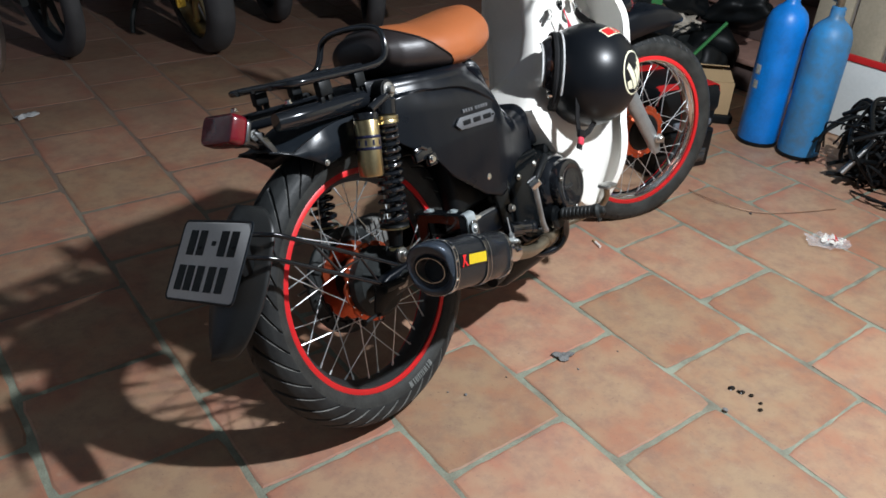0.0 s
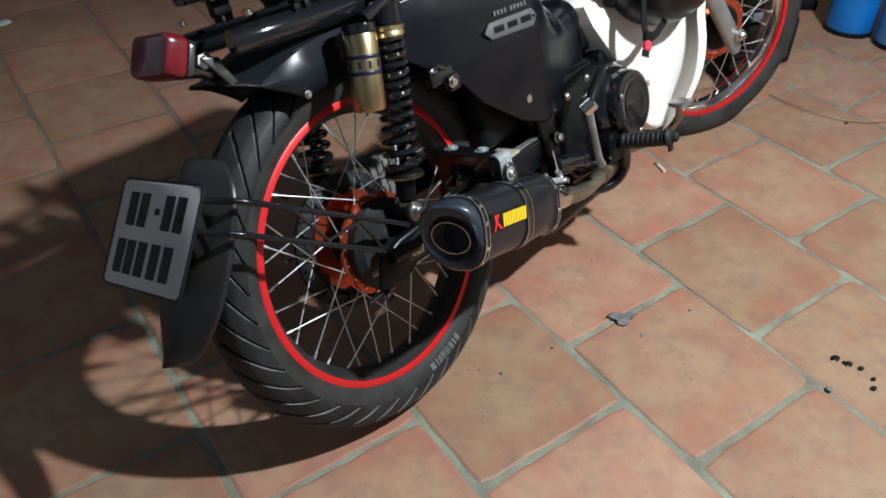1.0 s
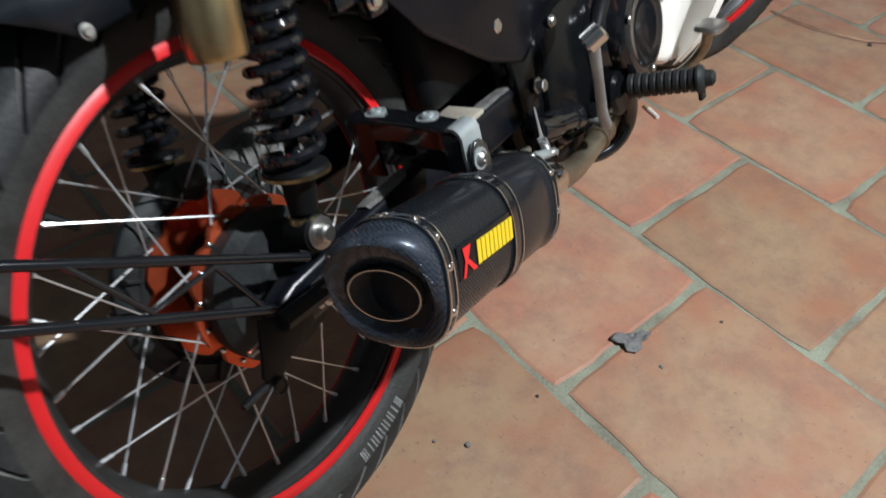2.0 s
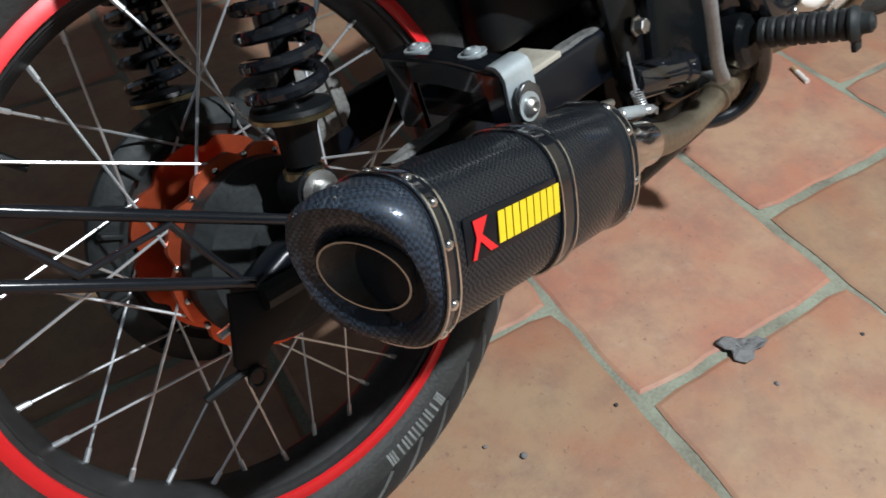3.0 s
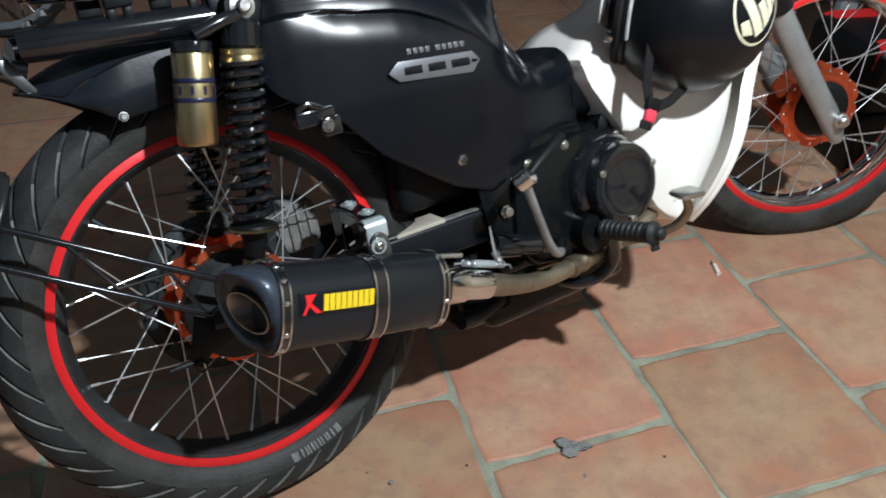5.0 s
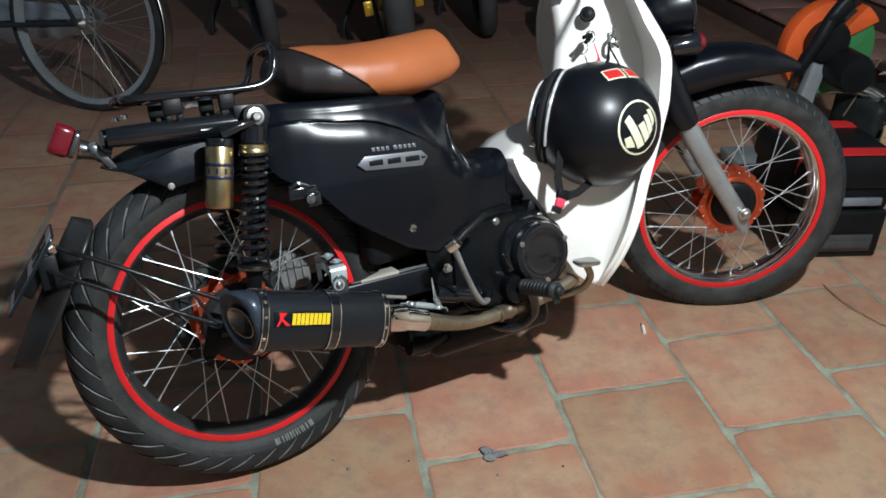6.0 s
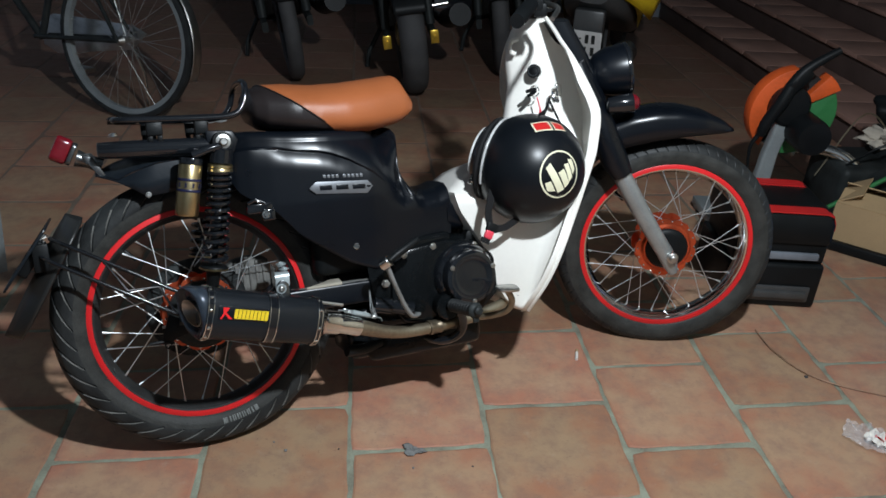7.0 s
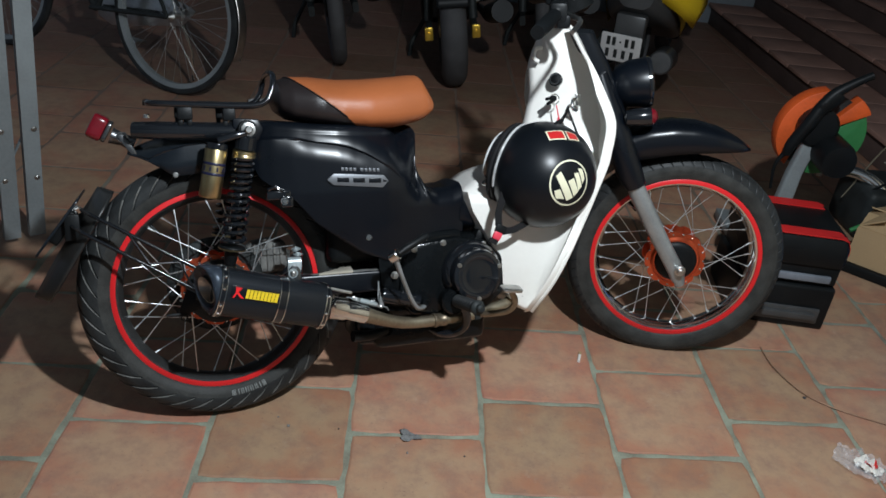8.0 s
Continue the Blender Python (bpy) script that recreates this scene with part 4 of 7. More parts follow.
part("pivot_plate", plate([(0.345, 0.365), (0.40, 0.375), (0.42, 0.30), (0.40, 0.215), (0.36, 0.22)], -0.108, -0.098), ENGINE, cub)
part("seat_lock_bracket", merge(box(0.130, -0.118, 0.500, 0.052, 0.014, 0.020, 0.004), box(0.146, -0.124, 0.486, 0.026, 0.014, 0.024, 0.004), tube([(0.108, -0.120, 0.512), (0.122, -0.124, 0.518), (0.14, -0.122, 0.508)], 0.004, 8)), GLOSS, cub, "black bracket at the wheel arch")
bolt(cub, (0.140, -0.130, 0.488), (0, -1, 0), 0.0062, CHROME)
part("inner_mudguard", loft([[Vector((0.308 * math.cos(a), y, 0.288 + 0.308 * math.sin(a))) for y in (-0.058, -0.05, 0.05, 0.058)] for a in np.linspace(radians(12), radians(70), 20)], closed=False), DUSTY, cub, "dusty inner mudguard").modifiers.new("thick", "SOLIDIFY").thickness = 0.003
part("air_box", box(0.315, 0.0, 0.42, 0.15, 0.15, 0.18, 0.02, 3), MATT, cub, "black air box")
part("arm_brace", plate([(0.212, -0.100), (0.262, -0.064), (0.270, -0.050), (0.296, -0.050), (0.290, -0.100)], 0.314, 0.3195, "z", 0.001), BEIGEDUST, cub, "dust-covered swing arm brace plate")
guard = part("chain_guard", loft([[Vector((x, 0.075 + a, 0.338 + b)) for a, b in rounded(0.05, h, 0.012, 3)] for x, h in ((0.075, 0.05), (0.085, 0.07), (0.12, 0.082), (0.155, 0.076), (0.165, 0.06))]), DUST, cub, "dusty grey ribbed chain guard")
for k in range(5):
    part("rib", box(0.092 + 0.015 * k, 0.049, 0.338, 0.005, 0.006, 0.066, 0.0015), DUST, guard)
coil = []
for k in range(140):
    t = k / 139
    a = 2 * math.pi * 16 * t
    coil.append(Vector((0.275, -0.150, 0.268)).lerp(Vector((0.345, -0.140, 0.240)), t) + Vector((0.4 * math.cos(a), math.sin(a), 0.9 * math.cos(a))) * 0.0038)
part("retaining_spring", merge(tube(coil, 0.0011, 6), tube([(0.345, -0.140, 0.240), (0.356, -0.138, 0.236), (0.360, -0.134, 0.228)], 0.0014, 6), tube([(0.275, -0.150, 0.268), (0.262, -0.152, 0.272), (0.258, -0.158, 0.266)], 0.0014, 6)), SPOKE, cub, "bright exhaust retaining spring")
part("spring_sleeve", lathe([(0.0030, 0), (0.0052, 0.0004), (0.0056, 0.002), (0.0056, 0.038), (0.0052, 0.0396), (0.0030, 0.040)], 20, along((0.292, -0.1476, 0.2612), (0.345, -0.140, 0.240))), GALV, cub, "pale spring sleeve")
coil = []
for k in range(90):
    t = k / 89
    a = 2 * math.pi * 6 * t
    coil.append(Vector((0.3415, -0.130, 0.258)).lerp(Vector((0.346, -0.130, 0.242)), t) + Vector((math.cos(a), math.sin(a), 0)) * 0.0050)
part("return_spring", merge(tube(coil, 0.0007, 6), tube([(0.337, -0.134, 0.262), (0.340, -0.130, 0.296), (0.344, -0.127, 0.256)], 0.0011, 6)), SPOKE, cub, "thin return spring")
part("shaft_housing", lathe([(0.010, 0), (0.0165, 0.002), (0.0175, 0.008), (0.0175, 0.040), (0.0145, 0.043), (0.0145, 0.075), (0.0165, 0.077), (0.0165, 0.092), (0.012, 0.095), (0, 0.095)], 28, along((0.348, -0.118, 0.262), (0.446, -0.122, 0.236))), GLOSS, cub, "black shaft housing")
# Low masses added under the engine to make its floor shadow dense.
part("sump", merge(box(0.48, 0.0, 0.165, 0.28, 0.17, 0.09, 0.02, 3), box(0.36, 0.0, 0.19, 0.12, 0.15, 0.12, 0.02, 3)), ENGINE, cub, "black engine sump, assumed bulk to fill out the floor shadow")
for side in (-1, 1):
    part("stand_leg", tube([(0.37, 0.075 * side, 0.165), (0.33, 0.085 * side, 0.160), (0.285, 0.095 * side, 0.165)], [0.012, 0.012, 0.013], 10, 3), MATT, cub, "folded centre stand leg, assumed, thickening the floor shadow")
part("stand_bar", tube([(0.37, -0.085, 0.165), (0.37, 0.085, 0.165)], 0.013, 10), MATT, cub, "assumed centre stand pivot bar")

# engine
eng = part("engine", merge(box(0.50, 0, 0.285, 0.27, 0.19, 0.19, 0.03, 4), box(0.47, -0.03, 0.375, 0.17, 0.14, 0.04, 0.012, 3), box(0.68, 0, 0.300, 0.12, 0.11, 0.11, 0.015, 3)), ENGINE, cub, "black horizontal single-cylinder engine")
part("clutch_cover", lathe([(0.074, 0.085), (0.073, 0.112), (0.068, 0.124), (0.062, 0.130), (0.0610, 0.146), (0.0585, 0.152), (0.053, 0.1545), (0.046, 0.155), (0.0445, 0.1540), (0.030, 0.1545), (0, 0.1555)], 64, Matrix.Translation((0.568, -0.012, 0.297)) @ TO_Y), GLOSS, eng, "gloss black round clutch cover")
for a in (150, 20, 270):
    bolt(eng, (0.568 + 0.0545 * math.cos(radians(a)), -0.168, 0.297 + 0.0545 * math.sin(radians(a))), (0, -1, 0), 0.0042, STEEL, "cover_screw", 0.002)
part("crankcase_cover", plate([(0.40, 0.345), (0.44, 0.372), (0.53, 0.382), (0.60, 0.372), (0.655, 0.33), (0.655, 0.24), (0.61, 0.205), (0.50, 0.195), (0.42, 0.205), (0.39, 0.25)], -0.118, -0.085, bevel=0.012), ENGINE, eng, "black crankcase side cover")
part("oil_filter_boss", lathe([(0.030, 0.1), (0.030, 0.145), (0.026, 0.150), (0, 0.150)], 32, Matrix.Translation((0.515, 0, 0.235)) @ TO_Y), ENGINE, eng)
for x, z in ((0.43, 0.36), (0.50, 0.37), (0.60, 0.36)):
    bolt(eng, (x, -0.117, z), (0, -1, 0), 0.0055, STEEL, "case_bolt", 0.004)
for k in range(6):
    part("cooling_fin", box(0.665 + k * 0.014, 0, 0.305, 0.004, 0.14, 0.15, 0.001), ENGINE, eng)
part("carburettor", merge(tube([(0.60, -0.04, 0.395), (0.64, -0.05, 0.385), (0.66, -0.05, 0.355)], 0.018, 12, 4), lathe([(0.02, 0), (0.022, 0.01), (0.022, 0.03), (0.012, 0.034)], 20, along((0.615, -0.06, 0.372), (0.615, -0.10, 0.372)))), MATT, eng)
part("hose", tube([(0.618, -0.075, 0.398), (0.645, -0.085, 0.385), (0.662, -0.085, 0.345), (0.66, -0.08, 0.30)], 0.009, 10, 5), MATT, eng)
kick = part("kick_lever", tube([(0.445, -0.125, 0.236), (0.438, -0.150, 0.232), (0.418, -0.170, 0.236), (0.400, -0.178, 0.262), (0.378, -0.192, 0.312), (0.360, -0.203, 0.358)], [0.0070, 0.0070, 0.0068, 0.0062, 0.0058, 0.0066], 12, 4, 0.62), KICK, cub, "grey alloy kick-start lever")
part("kick_boss", lathe([(0.010, 0), (0.0115, 0.003), (0.0115, 0.02), (0.009, 0.024), (0.006, 0.0245), (0.005, 0.022), (0, 0.022)], 20, along((0.447, -0.125, 0.240), (0.447, -0.165, 0.240))), ENGINE, kick)
part("kick_joint", lathe([(0.010, -0.012), (0.0125, -0.01), (0.0125, 0.01), (0.010, 0.012)], 18, Matrix.Translation((0.358, -0.205, 0.366)) @ pose(0, 0, 0, 60, 0, 40)), CHROME, kick)
part("kick_pedal", tube([(0.366, -0.204, 0.369), (0.382, -0.201, 0.378), (0.432, -0.193, 0.401), (0.438, -0.192, 0.404)], [0.006, 0.0085, 0.0085, 0.005], 12), MATT, kick, "black kick pedal rubber")
for sx in (-1, 1):
    peg = part("foot_peg", tube([(0.524, 0.135 * sx, 0.239), (0.520, 0.165 * sx, 0.2395)], 0.0095, 12), DUSTY, cub, "black ribbed rubber foot peg")
    prof = []
    for k in range(9):
        prof += [(0.0134, k * 0.0092), (0.0152, k * 0.0092 + 0.0018), (0.0152, k * 0.0092 + 0.0066), (0.0134, k * 0.0092 + 0.0084)]
    part("peg_rubber", lathe([(0.01, -0.001)] + prof + [(0.010, 0.0830)], 24, along((0.5185, 0.1555 * sx, 0.2395), (0.536, 0.246 * sx, 0.241))), RUBBER, peg)
    part("peg_flange", merge(lathe([(0.010, 0.0825), (0.0170, 0.083), (0.0178, 0.086), (0.0160, 0.090), (0.0105, 0.093), (0.0095, 0.101), (0.006, 0.104), (0, 0.104)], 24, along((0.5185, 0.1555 * sx, 0.2395), (0.536, 0.246 * sx, 0.241))), box(0.534, 0.241 * sx, 0.223, 0.014, 0.006, 0.016, 0.002)), DUSTY, peg)
part("peg_bar", tube([(0.49, -0.075, 0.158), (0.49, 0.07, 0.172), (0.505, 0.115, 0.200), (0.524, 0.135, 0.239)], 0.009, 10, 3), DUSTY, cub)
part("peg_bracket", tube([(0.525, -0.146, 0.249), (0.536, -0.146, 0.226), (0.548, -0.138, 0.196), (0.546, -0.130, 0.172), (0.528, -0.120, 0.155), (0.500, -0.104, 0.150), (0.47, -0.070, 0.158)], [0.0105, 0.0105, 0.0105, 0.0105, 0.010, 0.009, 0.008], 12, 4), GLOSS, cub, "bent black foot peg bar")
pedal = part("brake_pedal", tube([(0.624, -0.222, 0.266), (0.640, -0.208, 0.238), (0.636, -0.180, 0.210), (0.606, -0.140, 0.196), (0.56, -0.100, 0.190), (0.50, -0.088, 0.190), (0.44, -0.08, 0.190)], [0.007, 0.0075, 0.0075, 0.0075, 0.007, 0.006, 0.005], 10, 4), HEATED, cub, "steel brake pedal")
part("pedal_pad", moved(plate(rounded(0.050, 0.034, 0.010), -0.003, 0.004, "z", 0.002), Matrix.Translation((0.621, -0.228, 0.273)) @ pose(0, 0, 0, 12, 6, 0)), STEEL, pedal)

# exhaust
part("exhaust_pipe", tube([(0.70, -0.03, 0.245), (0.705, -0.06, 0.222), (0.685, -0.085, 0.208), (0.64, -0.100, 0.199), (0.56, -0.112, 0.190), (0.48, -0.124, 0.190), (0.41, -0.134, 0.194), (0.355, -0.147, 0.208), (0.290, -0.160, 0.234), (0.222, -0.175, 0.260)], [0.0134] * 7 + [0.0142, 0.0172, 0.0185], 16, 6), HEATED, cub, "heat-tinted steel exhaust pipe")
part("pipe_collar", lathe([(0.0185, 0.0), (0.0196, 0.0006), (0.0200, 0.004), (0.0200, 0.052), (0.0195, 0.054), (0.0185, 0.054)], 32, along((0.300, -0.158, 0.230), (0.232, -0.173, 0.2565))), CHROME, cub, "polished pipe collar")
part("pipe_union", lathe([(0.0130, 0.0), (0.0165, 0.001), (0.0170, 0.006), (0.0155, 0.009), (0.0155, 0.024), (0.0170, 0.027), (0.0165, 0.032), (0.0130, 0.033)], 28, along((0.468, -0.1255, 0.190), (0.52, -0.118, 0.190))), HEATED, cub, "dull pipe union")
MA, MB = Vector((0.2105, -0.180, 0.263)), Vector((-0.0275, -0.219, 0.331))
MW = along(MA, MB)
upv = MW.to_3x3().inverted() @ Vector((0, 0, 1))
turn = Matrix.Rotation(math.atan2(upv.y, upv.x), 4, "Z")
MUF = MW @ turn


OUT = -1 if (MUF.to_3x3() @ Vector((0, 1, 0))).y > 0 else 1


def can_ring(h, a, b, n=56, tilt=0.0, shift=0.0, power=0.78, slant=0.0, low=-1.0):
    """An oval ring at height h; x is the can's up side. tilt: how much longer the top is; low: the least height."""
    out = []
    for k in range(n):
        t = 2 * math.pi * k / n
        c, s = math.cos(t), math.sin(t)
        x, y = a * math.copysign(abs(c) ** power, c) + shift, b * math.copysign(abs(s) ** power, s)
        out.append(Vector((x, y, max(low, h + tilt * x - slant * y * OUT))))
    return out


CA, CB = 0.0490, 0.0415
muf = part("silencer", loft([can_ring(h, a, b) for h, a, b in ((0.002, 0.030, 0.028), (0.006, 0.040, 0.037), (0.014, 0.0465, 0.0395), (0.090, 0.0480, 0.0407), (0.236, CA, CB), (0.244, CA, CB))]), SLEEVE, cub, "dark oval silencer", MUF, sharp=30)
part("inlet_cone", lathe([(0.021, -0.045), (0.0245, -0.043), (0.026, -0.012), (0.033, 0.0), (0.040, 0.006), (0.02, 0.008)], 32), CHROME, muf, "polished inlet cone")
part("spring_clip", tube([(0.038, 0.012, 0.004), (0.036, 0.012, -0.055)], 0.0035, 8), STEEL, muf)


def clamp(h, wd, a, b, material, label, edge, rivets):
    rings_ = [can_ring(h, a - 0.002, b - 0.002), can_ring(h + 0.0006, a + 0.0012, b + 0.0012), can_ring(h + wd - 0.0006, a + 0.0014, b + 0.0014), can_ring(h + wd, a - 0.002, b - 0.002)]
    band_ = part("clamp_band", loft(rings_, caps=False), material, muf, label)
    for e in edge:
        part("band_edge", loft([can_ring(h + e - 0.001, a, b), can_ring(h + e - 0.0008, a + 0.0024, b + 0.0024), can_ring(h + e + 0.0008, a + 0.0024, b + 0.0024), can_ring(h + e + 0.001, a, b)], caps=False), CHROME, band_, "thin polished edge")
    for t in range(rivets):
        q = 2 * math.pi * (t + 0.3) / rivets
        c, s = math.cos(q), math.sin(q)
        p = Vector(((a + 0.001) * math.copysign(abs(c) ** 0.78, c), (b + 0.001) * math.copysign(abs(s) ** 0.78, s), h + wd / 2))
        part("rivet", lathe([(0.0036, 0), (0.0034, 0.001), (0.002, 0.0024), (0, 0.0027)], 10), CHROME, band_, m=along(p, p + Vector((c, s, 0))))


clamp(0.010, 0.010, 0.0465, 0.0395, GLOSS, "black rivetted clamp band", (0.001, 0.009), 10)
clamp(0.103, 0.020, 0.0484, 0.0411, GLOSS, "black mounting strap with polished edges", (0.0018, 0.0182), 0)
clamp(0.2300, 0.013, CA, CB, GLOSS, "black rivetted clamp band", (0.0015, 0.0115), 12)
cap_top = 0.244
part("end_cap", loft([can_ring(cap_top, CA - 0.0004, CB - 0.0004), can_ring(cap_top + 0.0008, CA, CB), can_ring(0.2550, CA - 0.0008, CB - 0.0008, tilt=0.22, slant=0.19, low=cap_top + 0.0014), can_ring(0.2620, CA - 0.0035, CB - 0.0035, tilt=0.32, slant=0.28, low=cap_top + 0.0020, power=0.80), can_ring(0.2645, CA - 0.0075, CB - 0.0068, tilt=0.37, slant=0.33, low=cap_top + 0.0024, power=0.84), can_ring(0.2630, 0.0365, 0.0320, tilt=0.40, slant=0.36, power=0.94), can_ring(0.2570, 0.0300, 0.0280, tilt=0.48, slant=0.40, shift=-0.002, power=1), can_ring(0.2520, 0.0245, 0.0235, tilt=0.48, slant=0.40, shift=-0.003, power=1)], caps=False), CARBON, muf, "woven carbon end cap, cut at a slant", sharp=45)
part("outlet_ring", loft([can_ring(0.2500, 0.0238, 0.0232, tilt=0.48, slant=0.40, shift=-0.003, power=1), can_ring(0.2615, 0.0240, 0.0234, tilt=0.48, slant=0.40, shift=-0.003, power=1), can_ring(0.2615, 0.0229, 0.0223, tilt=0.48, slant=0.40, shift=-0.003, power=1), can_ring(cap_top - 0.024, 0.0220, 0.0215, shift=-0.003, power=1)], caps=False), STEEL, muf, "bright outlet ring")
part("baffle", lathe([(0.0216, cap_top - 0.022), (0.0212, cap_top - 0.022), (0.0205, cap_top - 0.014), (0.0190, cap_top - 0.014), (0.0180, cap_top - 0.026), (0.0140, cap_top - 0.026), (0.0132, cap_top - 0.006), (0.0114, cap_top - 0.006), (0.0105, cap_top - 0.04), (0, cap_top - 0.04)], 32), DARKMET, muf, "stepped steel baffle")
# sticker: a red mark and a yellow bar row on the outer side
sy = (CB + 0.0004) * OUT


def sticker(pts, material, name, lift):
    return part(name, plate(pts, sy + lift * OUT, sy + (lift + 0.0006) * OUT, "y", 0), material, muf)


part("sticker", moved(box(0, 0, 0, 0.026, 0.0012, 0.096, 0.0005), Matrix.Translation((0.008, sy - 0.0004 * OUT, 0.174))), BLACK, muf, "black sticker with a red mark and yellow bars")
flip = lambda pts: [(x * 1.15 + 0.008, z * 1.04 + 0.004) for x, z in pts]
sticker(flip([(0.009, 0.203), (0.009, 0.190), (0.001, 0.196), (-0.009, 0.183), (-0.009, 0.190), (-0.002, 0.198), (-0.010, 0.203), (-0.010, 0.206), (0.0, 0.201)]), REDRIM, "red_mark", 0.0008)
for k in range(9):
    z0 = 0.181 - k * 0.0072
    sticker(flip([(-0.008, z0), (-0.008, z0 - 0.0060), (0.008, z0 - 0.0068), (0.008, z0 - 0.0008)]), YELLOW, "yellow_bar", 0.0008)
def strip(points, z0, z1, thick):
    """An upright wall of some thickness over a run of (x, y) points."""
    return loft([[Vector((x, y, z0)), Vector((x, y, z1)), Vector((x + thick, y, z1)), Vector((x + thick, y, z0))] for x, y in points])


HG = Matrix.Translation((0.010, 0.002, 0.0))
hang = part("silencer_hanger", moved(merge(plate([(0.142, -0.040), (0.150, -0.034), (0.166, -0.034), (0.174, -0.046), (0.170, -0.085), (0.160, -0.136), (0.150, -0.174), (0.144, -0.187), (0.124, -0.187), (0.128, -0.160), (0.138, -0.125), (0.144, -0.085)], 0.366, 0.372, "z", 0.002), strip([(0.142, -0.042), (0.1425, -0.070)], 0.312, 0.369, 0.004), strip([(0.1425, -0.070), (0.141, -0.100), (0.134, -0.132), (0.126, -0.165), (0.122, -0.187)], 0.352, 0.369, 0.004), strip([(0.124, -0.168), (0.121, -0.187)], 0.322, 0.369, 0.004), strip([(0.166, -0.046), (0.160, -0.130), (0.146, -0.186)], 0.312, 0.368, 0.004)), HG), GLOSS, cub, "black box-shaped silencer hanger")
part("hanger_tab", moved(loft([[Vector((x0, y, z)), Vector((x1, y, z)), Vector((x1, y + 0.003, z - 0.002)), Vector((x0, y + 0.003, z - 0.002))] for x0, x1, y, z in ((0.124, 0.148, -0.176, 0.3755), (0.123, 0.149, -0.184, 0.3750), (0.122, 0.150, -0.189, 0.3715), (0.122, 0.150, -0.191, 0.366), (0.121, 0.149, -0.191, 0.352), (0.121, 0.144, -0.191, 0.340), (0.122, 0.138, -0.191, 0.331))]), HG), GALV, hang, "pale galvanised hanger tab", sharp=50)
part("strap_lug", moved(plate([(0.124, 0.356), (0.130, 0.361), (0.138, 0.360), (0.145, 0.353), (0.146, 0.336), (0.142, 0.318), (0.128, 0.318), (0.124, 0.330), (0.122, 0.345)], -0.1985, -0.194, bevel=0.0015), HG), DARKMET, hang, "dark steel strap lug")
part("washer", moved(lathe([(0.003, 0), (0.0100, 0), (0.0100, 0.0012), (0.003, 0.0012)], 20, along((0.130, -0.1985, 0.345), (0.130, -0.21, 0.345))), HG), GALV, hang)
part("bolt", moved(lathe([(0.0065, 0.0012), (0.0066, 0.0030), (0.0050, 0.0052), (0.0030, 0.0060), (0.0028, 0.0044), (0, 0.0044)], 18, along((0.130, -0.1985, 0.345), (0.130, -0.21, 0.345))), HG), STEEL, hang, "bright round-headed bolt")
for x, y in ((0.160, -0.066), (0.152, -0.135)):
    part("washer", lathe([(0.004, 0), (0.0110, 0), (0.0110, 0.0012), (0.004, 0.0012)], 20, HG @ Matrix.Translation((x, y, 0.372))), GALV, hang)
    part("bolt", lathe([(0.0066, 0.0012), (0.0068, 0.0026), (0.0052, 0.0040), (0.0034, 0.0044), (0.0030, 0.0030), (0, 0.0030)], 18, HG @ Matrix.Translation((x, y, 0.372))), GALV, hang, "flat round bolt head")

# side stand on the far side, holding the lean
part("side_stand", tube([(0.47, 0.10, 0.185), (0.46, 0.17, 0.12), (0.455, 0.205, 0.079)], 0.0095, 10, 4), DUSTY, cub, "black side stand")

# leg shield
ROWS = [(0.862, 0.816, 0.818, 0.01, 0.872, 0.034, 0.852, 0.07), (0.835, 0.799, 0.802, 0.014, 0.884, 0.048, 0.85, 0.102), (0.805, 0.786, 0.789, 0.016, 0.892, 0.06, 0.849, 0.132), (0.77, 0.777, 0.781, 0.016, 0.898, 0.074, 0.854, 0.164), (0.706, 0.78, 0.784, 0.016, 0.91, 0.086, 0.874, 0.191), (0.635, 0.763, 0.768, 0.018, 0.922, 0.092, 0.894, 0.208), (0.58, 0.737, 0.744, 0.026, 0.914, 0.096, 0.886, 0.209), (0.538, 0.700, 0.708, 0.056, 0.908, 0.108, 0.875, 0.21), (0.515, 0.620, 0.626, 0.082, 0.89, 0.122, 0.866, 0.208), (0.48, 0.572, 0.574, 0.091, 0.864, 0.14, 0.85, 0.207), (0.44, 0.575, 0.582, 0.098, 0.834, 0.15, 0.833, 0.205), (0.395, 0.6, 0.606, 0.105, 0.8, 0.152, 0.812, 0.203), (0.35, 0.624, 0.63, 0.108, 0.774, 0.15, 0.783, 0.213), (0.304, 0.638, 0.642, 0.11, 0.754, 0.146, 0.757, 0.213), (0.26, 0.65, 0.654, 0.112, 0.74, 0.138, 0.738, 0.197), (0.225, 0.668, 0.672, 0.115, 0.73, 0.13, 0.722, 0.176), (0.192, 0.7, 0.704, 0.12, 0.714, 0.126, 0.718, 0.142)]


def smooth_table(rows, x):
    """Like lerp_table, but with a rounded line through the rows."""
    k = max(0, min(len(rows) - 2, sum(1 for r in rows if r[0] <= x) - 1))
    a, b = rows[k], rows[k + 1]
    before, after = rows[max(0, k - 1)], rows[min(len(rows) - 1, k + 2)]
    h = b[0] - a[0]
    t = (x - a[0]) / h
    out = []
    for i in range(len(a)):
        m0 = (b[i] - before[i]) / (b[0] - before[0]) * h
        m1 = (after[i] - a[i]) / (after[0] - a[0]) * h
        out.append((2 * t ** 3 - 3 * t * t + 1) * a[i] + (t ** 3 - 2 * t * t + t) * m0 + (3 * t * t - 2 * t ** 3) * b[i] + (t ** 3 - t * t) * m1)
    return out


